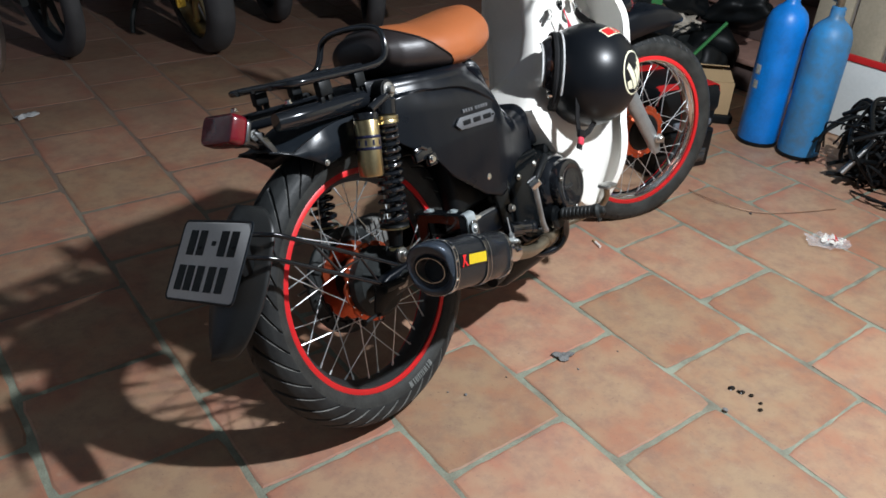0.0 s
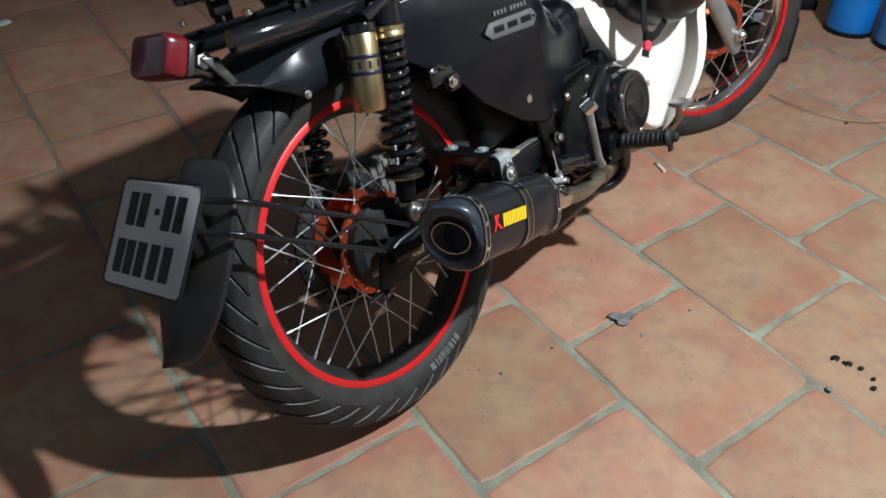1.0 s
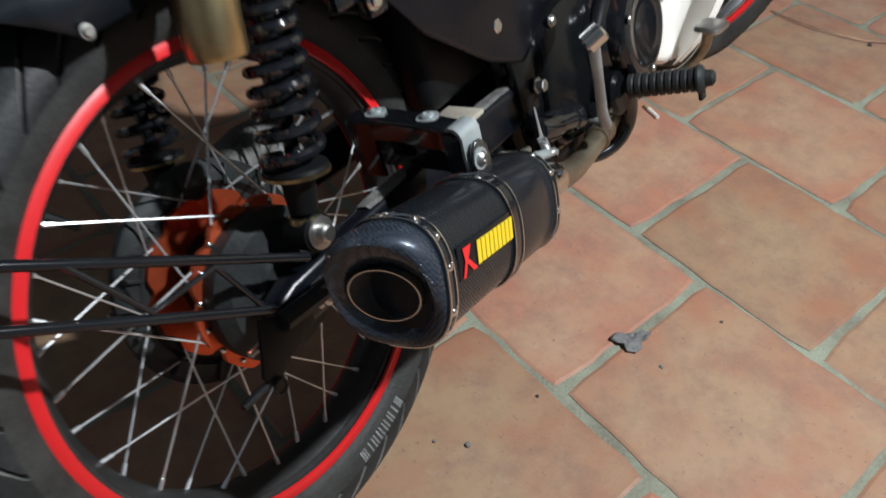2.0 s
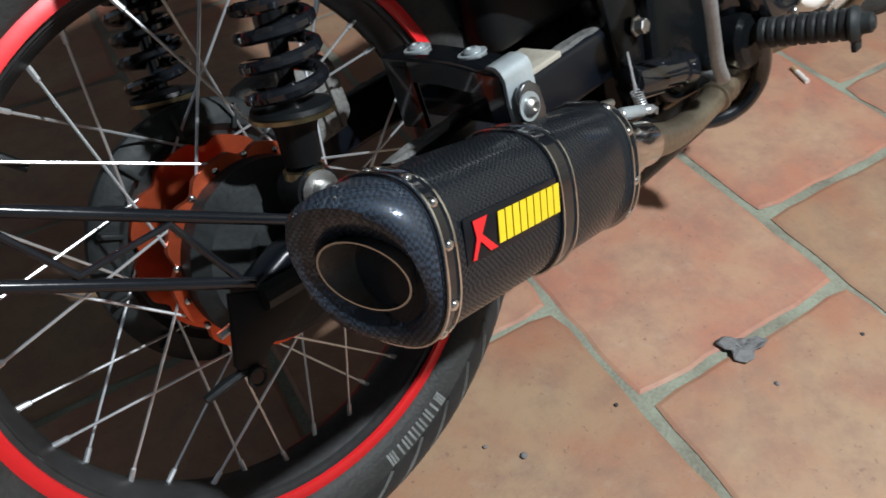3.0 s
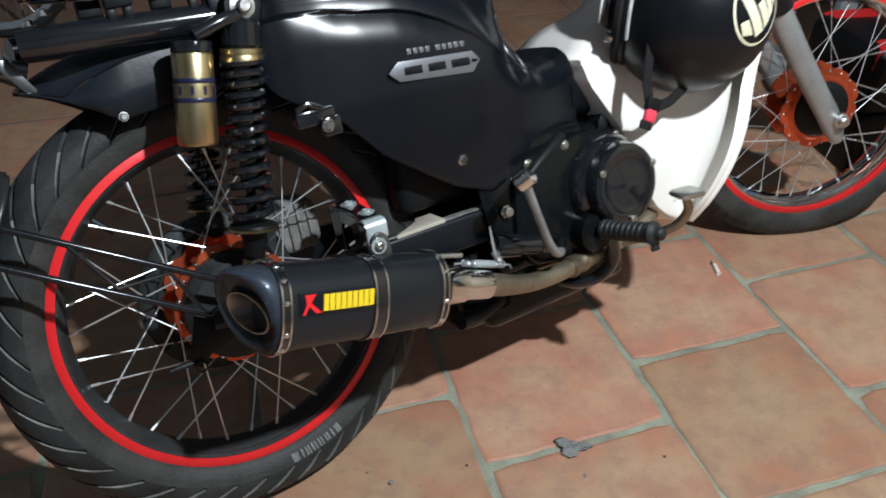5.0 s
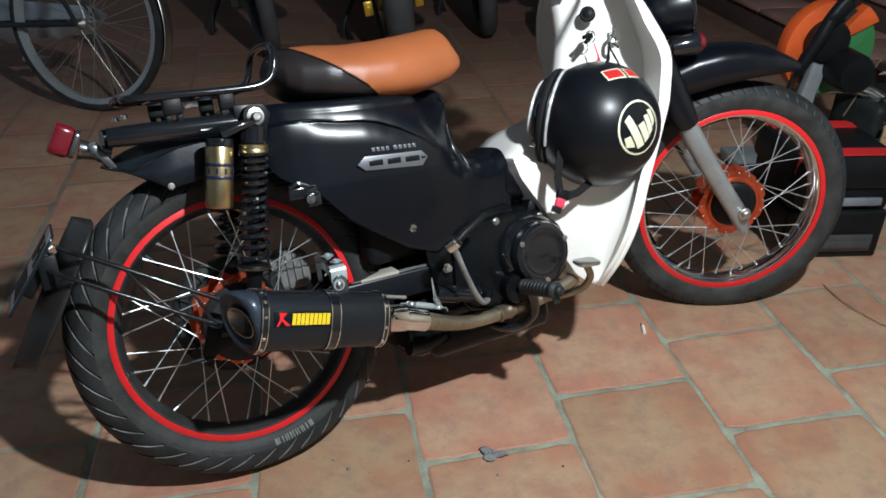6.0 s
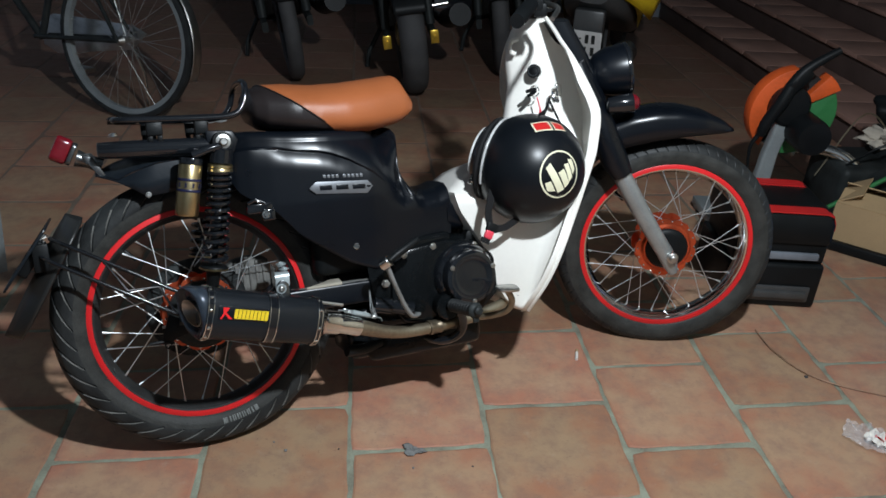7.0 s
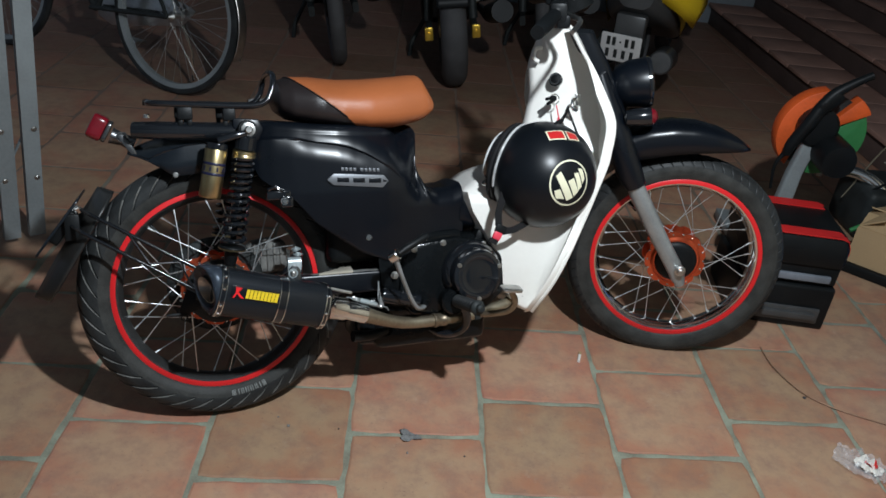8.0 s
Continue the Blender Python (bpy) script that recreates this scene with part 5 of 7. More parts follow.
def shield_row(z):
    _, rx, fx, fy, _, _, _, _ = lerp_table(ROWS[::-1], z)
    _, _, _, _, vx, vy, ex, ey = smooth_table(ROWS[::-1], z)
    q = min(1, max(0, (z - 0.44) / 0.06)) * min(1, max(0, (0.56 - z) / 0.04)) * 0.6
    fl = 1 - 0.7 * min(1, max(0, (z - 0.70) / 0.08))
    half = [(rx, 0.0), (rx + 0.001, fy * 0.5), (fx, fy), (fx + (vx - fx) * (0.30 - 0.18 * q), fy + (vy - fy) * (0.32 + 0.10 * (z < 0.46))), (fx + (vx - fx) * (0.65 - 0.15 * q), fy + (vy - fy) * (0.68 + 0.08 * (z < 0.46))), (fx + (vx - fx) * 0.88, fy + (vy - fy) * 0.9), (vx, vy + 0.004), (vx + (ex - vx) * 0.3 + 0.006, vy + (ey - vy) * 0.3), (vx + (ex - vx) * 0.65 + 0.006, vy + (ey - vy) * 0.65), (ex, ey - 0.004), (ex - 0.004 * fl, ey), (ex - 0.020 * fl, ey + 0.002), (ex - 0.024 * fl, ey - 0.001), (ex - 0.020 * fl, ey - 0.004)]
    left = [Vector((x, y, z)) for x, y in half[::-1]]
    return left + [Vector((x, -y, z)) for x, y in half[1:]]


zs = np.linspace(0.862, 0.192, 64)
shield = part("leg_shield", loft([shield_row(z) for z in zs], closed=False), WHITE, cub, "cream white leg shield", sharp=60)
shield.modifiers.new("thick", "SOLIDIFY").thickness = 0.0025
for side in (-1, 1):
    edge_line = []
    for z in zs[::3]:
        row = smooth_table(ROWS[::-1], z)
        edge_line.append((row[6] - 0.003, side * row[7], z))
    part("rolled_edge", tube(edge_line, 0.0048, 10, 2), WHITE, shield, "rounded white rim")
for at_, r in (((0.702, -0.122, 0.232), 0.009), ((0.610, -0.068, 0.440), 0.006)):
    bolt(shield, at_, (-0.2, -1, 0), r, STEEL, "shield_bolt", 0.004)
SH = Matrix.Translation((0.022, 0.004, 0))
lock = part("ignition_lock", lathe([(0.014, 0), (0.016, 0.004), (0.016, 0.014), (0.012, 0.017), (0, 0.017)], 24, along((0.797, -0.064, 0.737), (0.775, -0.088, 0.741))), MATT, shield, "black ignition lock", SH)
part("lock_rim", lathe([(0.012, 0.016), (0.0135, 0.018), (0.0135, 0.019), (0.010, 0.019)], 24, along((0.797, -0.064, 0.737), (0.775, -0.088, 0.741)), close=True), CHROME, lock)
part("key", merge(box(0.778, -0.085, 0.694, 0.012, 0.012, 0.012, 0.002), tube([(0.778, -0.085, 0.697), (0.752, -0.100, 0.692)], 0.0042, 8), tube([(0.778, -0.085, 0.688), (0.754, -0.102, 0.682)], 0.0042, 8)), MATT, lock, "bunch of black keys")
part("key_ring", tube([Vector((0.78 + 0.012 * math.cos(a), -0.086, 0.692 + 0.012 * math.sin(a))) for a in np.linspace(0, 5.9, 16)], 0.0015, 6), CHROME, lock)
part("key_tag", tube([(0.782, -0.092, 0.678), (0.785, -0.098, 0.650), (0.782, -0.102, 0.632)], [0.0015, 0.002, 0.006], 6), PINK, lock, "red key tag")
part("bag_hook", tube([(0.757, -0.02, 0.800), (0.735, -0.03, 0.795), (0.728, -0.035, 0.775), (0.74, -0.04, 0.765)], 0.0055, 8, 4), WHITE, shield, "white bag hook", Matrix.Translation((0.040, -0.002, 0.016)))
part("helmet_hook", merge(tube([(0.842, -0.088, 0.690), (0.82, -0.105, 0.690), (0.815, -0.112, 0.674), (0.826, -0.114, 0.664)], 0.0042, 8, 4), box(0.838, -0.094, 0.690, 0.014, 0.014, 0.03, 0.003)), CHROME, shield, "chromed helmet hook", SH)

# front end, turned to the right
for side in (-1, 1):
    leg = part("fork_leg", loft([[Vector((x, side * 0.083, z)) + Vector((math.cos(a) * rx * 0.89, math.sin(a) * ry, math.cos(a) * rx * 0.45)) for a in (2 * math.pi * k / 20 for k in range(20))] for x, z, rx, ry in ((1.058, 0.505, 0.020, 0.018), (1.070, 0.480, 0.023, 0.020), (1.110, 0.405, 0.0225, 0.019), (1.150, 0.335, 0.021, 0.018), (1.180, 0.285, 0.021, 0.017), (1.197, 0.250, 0.019, 0.016), (1.206, 0.228, 0.012, 0.012))]), ALLOY, cub, "grey alloy lower fork leg", STEER)
    part("axle_nut", lathe([(0.014, 0), (0.014, 0.008), (0.010, 0.010), (0.010, 0.018), (0.007, 0.021), (0, 0.021)], 16, along((1.196, side * 0.098, 0.276), (1.196, side * 0.12, 0.276))), STEEL, leg)
    part("fork_cover", loft([[Vector((x, side * y, z)) + Vector((math.cos(a) * r * 0.89, math.sin(a) * r, math.cos(a) * r * 0.45)) for a in (2 * math.pi * k / 20 for k in range(20))] for x, z, r, y in ((0.955, 0.765, 0.018, 0.045), (0.975, 0.705, 0.026, 0.054), (1.01, 0.615, 0.034, 0.072), (1.045, 0.530, 0.033, 0.082), (1.064, 0.495, 0.026, 0.083))]), BLACK, cub, "black upper fork cover", STEER)
part("steering_column", loft([[Vector((x + a, b, z)) for a, b in rounded(w_, d_, 0.02, 4)] for x, z, w_, d_ in ((0.905, 0.86, 0.06, 0.08), (0.945, 0.78, 0.07, 0.09), (0.985, 0.69, 0.07, 0.10), (1.02, 0.60, 0.07, 0.11))]), BLACK, cub, "black steering column cover", STEER)
FG = [(0.99, 0.575, 0.510, 0.055), (1.03, 0.618, 0.545, 0.060), (1.09, 0.643, 0.560, 0.064), (1.15, 0.652, 0.572, 0.066), (1.21, 0.648, 0.578, 0.064), (1.27, 0.632, 0.580, 0.058), (1.32, 0.606, 0.580, 0.044), (1.348, 0.586, 0.578, 0.020)]
rings = []
for i in range(29):
    x = 0.99 + 0.358 * i / 28
    _, top, low, hw = lerp_table(FG, x)
    rings.append([Vector((x, hw * c, low + (top - low) * s)) for c, s in ((-1.0, 0), (-1.0, 0.35), (-0.985, 0.62), (-0.93, 0.76), (-0.80, 0.85), (-0.4, 0.96), (0, 1.0), (0.4, 0.96), (0.80, 0.85), (0.93, 0.76), (0.985, 0.62), (1.0, 0.35), (1.0, 0))])
ff = part("front_mudguard", loft(rings, closed=False), BLACK, cub, "satin black front mudguard", STEER, sharp=60)
ff.modifiers.new("thick", "SOLIDIFY").thickness = 0.003
HL = STEER @ Matrix.Translation((1.045, 0, 0.735)) @ pose(0, 0, 0, 0, 83, 0)
lamp = part("head_lamp", lathe([(0, -0.062), (0.025, -0.058), (0.046, -0.042), (0.058, -0.015), (0.062, 0.020), (0.0625, 0.030)], 40), BLACK, cub, "black round head lamp with dark rim", HL)
part("lamp_rim", lathe([(0.0625, 0.030), (0.0645, 0.032), (0.0645, 0.037), (0.061, 0.041), (0.0575, 0.039), (0.058, 0.032)], 40, close=True), GLOSS, lamp, "black rim")
part("lamp_glass", lathe([(0.058, 0.036), (0.045, 0.043), (0.025, 0.048), (0, 0.050)], 40), GLASS, lamp)
part("lamp_reflector", lathe([(0.057, 0.034), (0.045, 0.012), (0.02, -0.010), (0, -0.014)], 40), CHROME, lamp)
for side in (-1, 1):
    sg = part("turn_signal", lathe([(0.010, -0.050), (0.018, -0.045), (0.022, -0.020), (0.023, 0.010), (0.022, 0.014)], 24), GLOSS, cub, "black bullet turn signal with dark red lens", STEER @ Matrix.Translation((1.068, 0.085 * side, 0.672)) @ pose(0, 0, 0, 0, 84, 0))
    part("signal_lens", lathe([(0.021, 0.012), (0.018, 0.022), (0.009, 0.029), (0, 0.030)], 24), LENS, sg)
    part("signal_stalk", tube([(0, 0, -0.02), (0.01, -0.05 * side, -0.04)], 0.008, 8), MATT, sg)
part("handlebar", tube([(0.80, -0.315, 0.905), (0.835, -0.20, 0.925), (0.860, -0.08, 0.905), (0.865, 0, 0.895), (0.860, 0.08, 0.905), (0.835, 0.20, 0.925), (0.80, 0.315, 0.905)], 0.011, 12, 5), CHROME, cub, "chrome handlebar", STEER)
for side in (-1, 1):
    part("grip", tube([(0.828, 0.225 * side, 0.920), (0.800, 0.315 * side, 0.905), (0.790, 0.345 * side, 0.900)], [0.016, 0.0165, 0.015], 14), MATT, cub, "black rubber grip", STEER)
    part("switch_box", merge(box(0.838, 0.185 * side, 0.924, 0.04, 0.045, 0.045, 0.008), box(0.85, 0.19 * side, 0.905, 0.03, 0.03, 0.03, 0.006)), MATT, cub, "black switch box", STEER)
    part("hand_lever", tube([(0.862, 0.16 * side, 0.915), (0.885, 0.22 * side, 0.910), (0.862, 0.33 * side, 0.900)], [0.007, 0.006, 0.005], 8, 4), STEEL, cub, "steel hand lever", STEER)
part("meter", lathe([(0.02, -0.03), (0.040, -0.02), (0.044, 0.015), (0.040, 0.02), (0, 0.021)], 32), MATT, cub, "small round meter", STEER @ Matrix.Translation((0.885, 0, 0.930)) @ pose(0, 0, 0, 0, -25, 0))

# ---- helmet hanging on the leg shield ----
HC = BIKE @ Vector((0.731, -0.164, 0.520))
crown = Vector((0.832, -0.555, 0.002)).normalized()
H = Matrix.Translation(HC) @ crown.to_track_quat("Z", "X").to_matrix().to_4x4()
helmet = thing("helmet", H, "satin black open-face helmet with cream mark, hanging on leg shield", "helmet")
R_H = 0.1225
dome = [(R_H * math.sin(a), R_H * math.cos(a)) for a in np.linspace(0.0, radians(131), 40)]
inner = [(r * 0.93, h * 0.93 - 0.004) for r, h in dome[::-1]]
part("dome", lathe(dome + [(dome[-1][0] - 0.002, dome[-1][1] - 0.004)] + inner, 72), HELMET, helmet, "satin black dome", sharp=50)
er, eh = dome[-1]
part("edge_trim", tube([(er * math.cos(a), er * math.sin(a), eh - 0.002) for a in np.linspace(0, 2 * math.pi, 64, endpoint=False)], 0.0052, 8, ring=True), MATT, helmet)
part("edge_padding", tube([((er - 0.003) * math.cos(a), (er - 0.003) * math.sin(a), eh - 0.011) for a in np.linspace(0, 2 * math.pi, 64, endpoint=False)], 0.0085, 8, ring=True), STRAP, helmet, "padded fabric edge")
part("lining", lathe([(er - 0.012, eh + 0.002), (er - 0.016, eh + 0.03), (er - 0.03, eh + 0.06), (0, eh + 0.075)], 48), STRAP, helmet)


def patch(name, material, direction, shapes, lift, label=""):
    """Flat outlines in metres, laid on the dome round a direction given in the world; x to the right, y up as seen from outside."""
    d = (H.to_3x3().inverted() @ Vector(direction)).normalized()
    up = H.to_3x3().inverted() @ Vector((0, 0, 1))
    up = (up - d * up.dot(d)).normalized()
    right = up.cross(d)
    bm = bmesh.new()
    n, m_ = 10, 5
    for p0, p1, p2, p3 in shapes:
        tops = []
        for i in range(n + 1):
            row = []
            for j in range(m_ + 1):
                s, t = i / n, j / m_
                x = (p0[0] * (1 - s) + p1[0] * s) * (1 - t) + (p3[0] * (1 - s) + p2[0] * s) * t
                y = (p0[1] * (1 - s) + p1[1] * s) * (1 - t) + (p3[1] * (1 - s) + p2[1] * s) * t
                edge = i in (0, n) or j in (0, m_)
                v = (d * R_H + right * x + up * y).normalized()
                row.append(bm.verts.new(v * (R_H + (lift if not edge else lift * 0.7))))
            tops.append(row)
        for i in range(n):
            for j in range(m_):
                bm.faces.new((tops[i][j], tops[i + 1][j], tops[i + 1][j + 1], tops[i][j + 1]))
    return part(name, bm, material, helmet, label)


def spin(pts, deg):
    c, s = math.cos(radians(deg)), math.sin(radians(deg))
    return [(x * c - y * s, x * s + y * c) for x, y in pts]


MARK = Vector((0.345, -0.897, 0.272))
REDS = Vector((0.188, -0.283, 0.941))
ringo, rings_ = [], []
for k in range(40):
    a0, a1 = 2 * math.pi * k / 40, 2 * math.pi * (k + 1) / 40
    rings_.append([(0.052 * math.cos(a0), 0.056 * math.sin(a0)), (0.052 * math.cos(a1), 0.056 * math.sin(a1)), (0.0475 * math.cos(a1), 0.0515 * math.sin(a1)), (0.0475 * math.cos(a0), 0.0515 * math.sin(a0))])
patch("round_mark", CREAM, MARK, rings_, 0.0009, "round cream mark of plain bars")
bars = [[(-0.034, -0.006), (-0.022, -0.006), (-0.018, -0.030), (-0.034, -0.024)], [(-0.024, 0.022), (-0.012, 0.028), (0.000, -0.034), (-0.014, -0.036)], [(-0.004, 0.004), (0.009, 0.006), (0.013, -0.026), (0.002, -0.032)], [(0.012, 0.014), (0.022, 0.012), (0.023, -0.018), (0.013, -0.024)], [(0.024, 0.020), (0.034, 0.016), (0.034, -0.006), (0.025, -0.014)]]
for b in bars:
    patch("mark_bar", CREAM, MARK, [spin([(x * 1.22, y * 1.12 + 0.003) for x, y in b], 16)], 0.0010)
for p in ([(-0.041, -0.015), (0.003, -0.015), (0.003, 0.015), (-0.041, 0.015)], [(0.008, -0.015), (0.041, -0.012), (0.038, 0.012), (0.008, 0.015)]):
    patch("sticker", CREAM, REDS, [spin(p, -16)], 0.0008, "red and cream sticker")
    mx, my = sum(q[0] for q in p) / 4, sum(q[1] for q in p) / 4
    patch("sticker_face", RED, REDS, [spin([(mx + (x - mx) * 0.84, my + (y - my) * 0.78) for x, y in p], -16)], 0.0013)
# smoky visor folded in along the rim, with a bright edge
VIS = [(er + 0.004, eh + 0.006), (er + 0.002, eh - 0.010), (0.086, -0.102), (0.077, -0.113), (0.066, -0.120)]
INN = [(r - 0.0035, h + 0.001) for r, h in VIS[::-1]]
part("visor", loft([[Vector((r * math.cos(a), r * math.sin(a), h)) for r, h in VIS + INN] for a in np.linspace(-0.25, 1.75, 30)]), VISOR, helmet, "smoky glossy folded visor", sharp=50)
part("visor_trim", tube([((er + 0.005) * math.cos(a), (er + 0.005) * math.sin(a), eh + 0.004) for a in np.linspace(-0.3, 1.8, 24)], 0.0030, 8), VISOREDGE, helmet, "pale clear visor edge")
part("visor_edge", tube([(0.0680 * math.cos(a), 0.0680 * math.sin(a), -0.1200) for a in np.linspace(-0.25, 1.75, 24)], 0.0028, 8), VISOREDGE, helmet, "pale clear visor edge")
part("visor_clip", moved(box(0, 0, 0, 0.016, 0.010, 0.020, 0.003), Matrix.Translation((0.088 * math.cos(1.86), 0.088 * math.sin(1.86), eh - 0.018)) @ pose(0, 0, 0, 0, 0, 106)), CHROME, helmet, "small chromed clip")
inv = H.inverted() @ BIKE
def ribbon(points, wide, thick=0.0022):
    """A flat strap along (x, y, z) points, its face to the side."""
    pts = [Vector(p) for p in points]
    rings_ = []
    for k, p in enumerate(pts):
        run = pts[min(k + 1, len(pts) - 1)] - pts[max(k - 1, 0)]
        across = Vector((-run.z, 0, run.x)).normalized() * wide / 2
        rings_.append([inv @ (p + across + Vector((0, d, 0))) if s > 0 else inv @ (p - across + Vector((0, d, 0))) for s, d in ((1, 0), (-1, 0), (-1, thick), (1, thick))])
    return loft(rings_)


part("chin_strap", ribbon(((0.622, -0.190, 0.488), (0.613, -0.190, 0.462), (0.608, -0.188, 0.438), (0.610, -0.186, 0.412)), 0.016), STRAP, helmet, "black chin strap")
part("chin_strap", ribbon(((0.690, -0.196, 0.428), (0.670, -0.192, 0.412), (0.648, -0.189, 0.401), (0.622, -0.187, 0.398)), 0.015), STRAP, helmet, "black chin strap")
part("buckle", moved(box(0, 0, 0, 0.026, 0.010, 0.020, 0.003), inv @ Matrix.Translation((0.614, -0.187, 0.404)) @ pose(0, 0, 0, 0, 25, 0)), MATT, helmet)
tongue = part("buckle_tongue", moved(box(0, 0, 0, 0.021, 0.009, 0.020, 0.004), inv @ Matrix.Translation((0.605, -0.188, 0.390)) @ pose(0, 0, 0, 0, 28, 0)), PINK, helmet, "red buckle tongue")
part("strap_end", moved(box(0, 0, 0, 0.022, 0.004, 0.012, 0.001), inv @ Matrix.Translation((0.596, -0.187, 0.378)) @ pose(0, 0, 0, 0, 28, 0)), STRAP, helmet)
part("hanging_strap", tube([inv @ Vector(p) for p in ((0.740, -0.200, 0.632), (0.775, -0.165, 0.640), (0.805, -0.130, 0.655), (0.822, -0.112, 0.668))], 0.010, 8, 5, 0.25), STRAP, helmet, "black hanging strap")
part("hanging_strap", tube([inv @ Vector(p) for p in ((0.822, -0.112, 0.668), (0.832, -0.125, 0.63), (0.838, -0.15, 0.585), (0.83, -0.17, 0.56))], 0.006, 8, 5, 0.3), STRAP, helmet)


# ---- things round the motorcycle ----
def gas_cylinder(x, y, turn_, top, paint, words, marks=()):
    g = thing("gas_cylinder", pose(x, y, 0, 0, 0, turn_), words, "gas cylinder", "gas cylinders")
    part("body", lathe([(0.0, 0.004), (0.064, 0.004), (0.073, 0.012), (0.075, 0.025), (0.075, top - 0.070), (0.0715, top - 0.045), (0.062, top - 0.022), (0.047, top - 0.004), (0.033, top + 0.006), (0.025, top + 0.016), (0.024, top + 0.05), (0.020, top + 0.052), (0, top + 0.052)], 48), paint, g)
    part("foot_ring", lathe([(0.0755, 0.0), (0.0765, 0.002), (0.0765, 0.014), (0.0745, 0.015)], 48), MATT, g, "dark foot ring")
    for a0, wide, z, high in marks:
        part("paint_mark", loft([[Vector((0.0755 * math.cos(q), 0.0755 * math.sin(q), zz)) for zz in (z - high / 2, z + 0.004 * math.sin(q * 40), z + high / 2)] for q in np.linspace(radians(a0), radians(a0 + wide), 7)], closed=False), PALE, g, "worn pale paint mark")
    v = part("valve", merge(lathe([(0.014, top + 0.05), (0.014, top + 0.085), (0.010, top + 0.09), (0, top + 0.09)], 16), tube([(0, 0, top + 0.07), (0.035, 0, top + 0.07)], 0.008, 10)), HEATED, g, "brass valve")
    part("valve_wheel", lathe([(0.022, top + 0.09), (0.025, top + 0.094), (0.022, top + 0.104), (0, top + 0.104)], 12), MATT, v)


gas_cylinder(1.445, 0.651, 10, 0.520, BLUE, "bright blue steel gas cylinder standing on the floor", ((142, 20, 0.29, 0.035), (146, 18, 0.235, 0.03)))
gas_cylinder(1.474, 0.490, 70, 0.500, TEAL, "faded scuffed blue gas cylinder standing on the floor")

# stacked tool case
tb = thing("tool_box", pose(1.062, 0.585, 0, 0, 0, -6) @ Matrix.Diagonal((0.663, 1, 1, 1)), "black plastic two-tier tool box with red stripes on its lid", "tool box")
part("lower_box", merge(box(-0.215, 0.14, 0.072, 0.43, 0.28, 0.144, 0.012, 3)), MATT, tb)
part("lower_handle", merge(box(-0.215, -0.012, 0.05, 0.30, 0.014, 0.022, 0.004), box(-0.215, -0.004, 0.05, 0.34, 0.010, 0.05, 0.004)), GREYPLA, tb, "grey drawer handle")
part("middle_box", box(-0.212, 0.135, 0.180, 0.405, 0.25, 0.066, 0.008, 3), MATT, tb)
part("latch", box(-0.173, 0.004, 0.172, 0.256, 0.012, 0.022, 0.003), LATCH, tb, "grey latch bar")
lid = part("lid", loft([[Vector((-0.215 + a, 0.14 + b, z)) for a, b in rounded(w_, d_, 0.03, 5)] for z, w_, d_ in ((0.212, 0.425, 0.275), (0.225, 0.435, 0.285), (0.272, 0.430, 0.280), (0.298, 0.405, 0.255), (0.302, 0.38, 0.23))]), MATT, tb, "black domed lid")
for y in (0.035, 0.235):
    part("stripe", loft([[Vector((x, y - 0.022, z)), Vector((x, y + 0.022, z)), Vector((x, y + 0.022, z + 0.004)), Vector((x, y - 0.022, z + 0.004))] for x, z in ((-0.428, 0.252), (-0.425, 0.272), (-0.410, 0.296), (-0.38, 0.302), (-0.05, 0.302), (-0.020, 0.296), (-0.004, 0.272), (0.0, 0.252))]), RED, lid, "red stripe")

# carton on a dark tray
ct = thing("carton", pose(1.305, 0.985, 0.037, 0, 0, -40), "open brown cardboard carton with loose flaps", "carton")
part("carton_body", merge(box(0.12, 0.004, 0.065, 0.24, 0.005, 0.13, 0), box(0.12, 0.206, 0.065, 0.24, 0.005, 0.13, 0), box(0.003, 0.105, 0.065, 0.005, 0.196, 0.13, 0), box(0.237, 0.105, 0.065, 0.005, 0.196, 0.13, 0), box(0.12, 0.105, 0.003, 0.228, 0.196, 0.005, 0)), CARD, ct, smooth=False)
for m_ in (pose(0.12, 0.003, 0.1315, -74, 0, 0), pose(0.12, 0.207, 0.1315, 68, 0, 0)):
    part("flap", box(0, 0, 0.045, 0.232, 0.004, 0.09, 0), CARD, ct, m=m_, smooth=False)
part("flap", box(0, 0, 0.04, 0.004, 0.19, 0.08, 0), CARD, ct, m=pose(0.003, 0.105, 0.1335, 0, 58, 0), smooth=False)
tray = thing("tray", pose(1.305, 0.985, 0, 0, 0, -40), "black plastic tray under the carton", "tray")
part("tray_body", box(0.125, 0.105, 0.0185, 0.27, 0.24, 0.037, 0.008), MATT, tray)

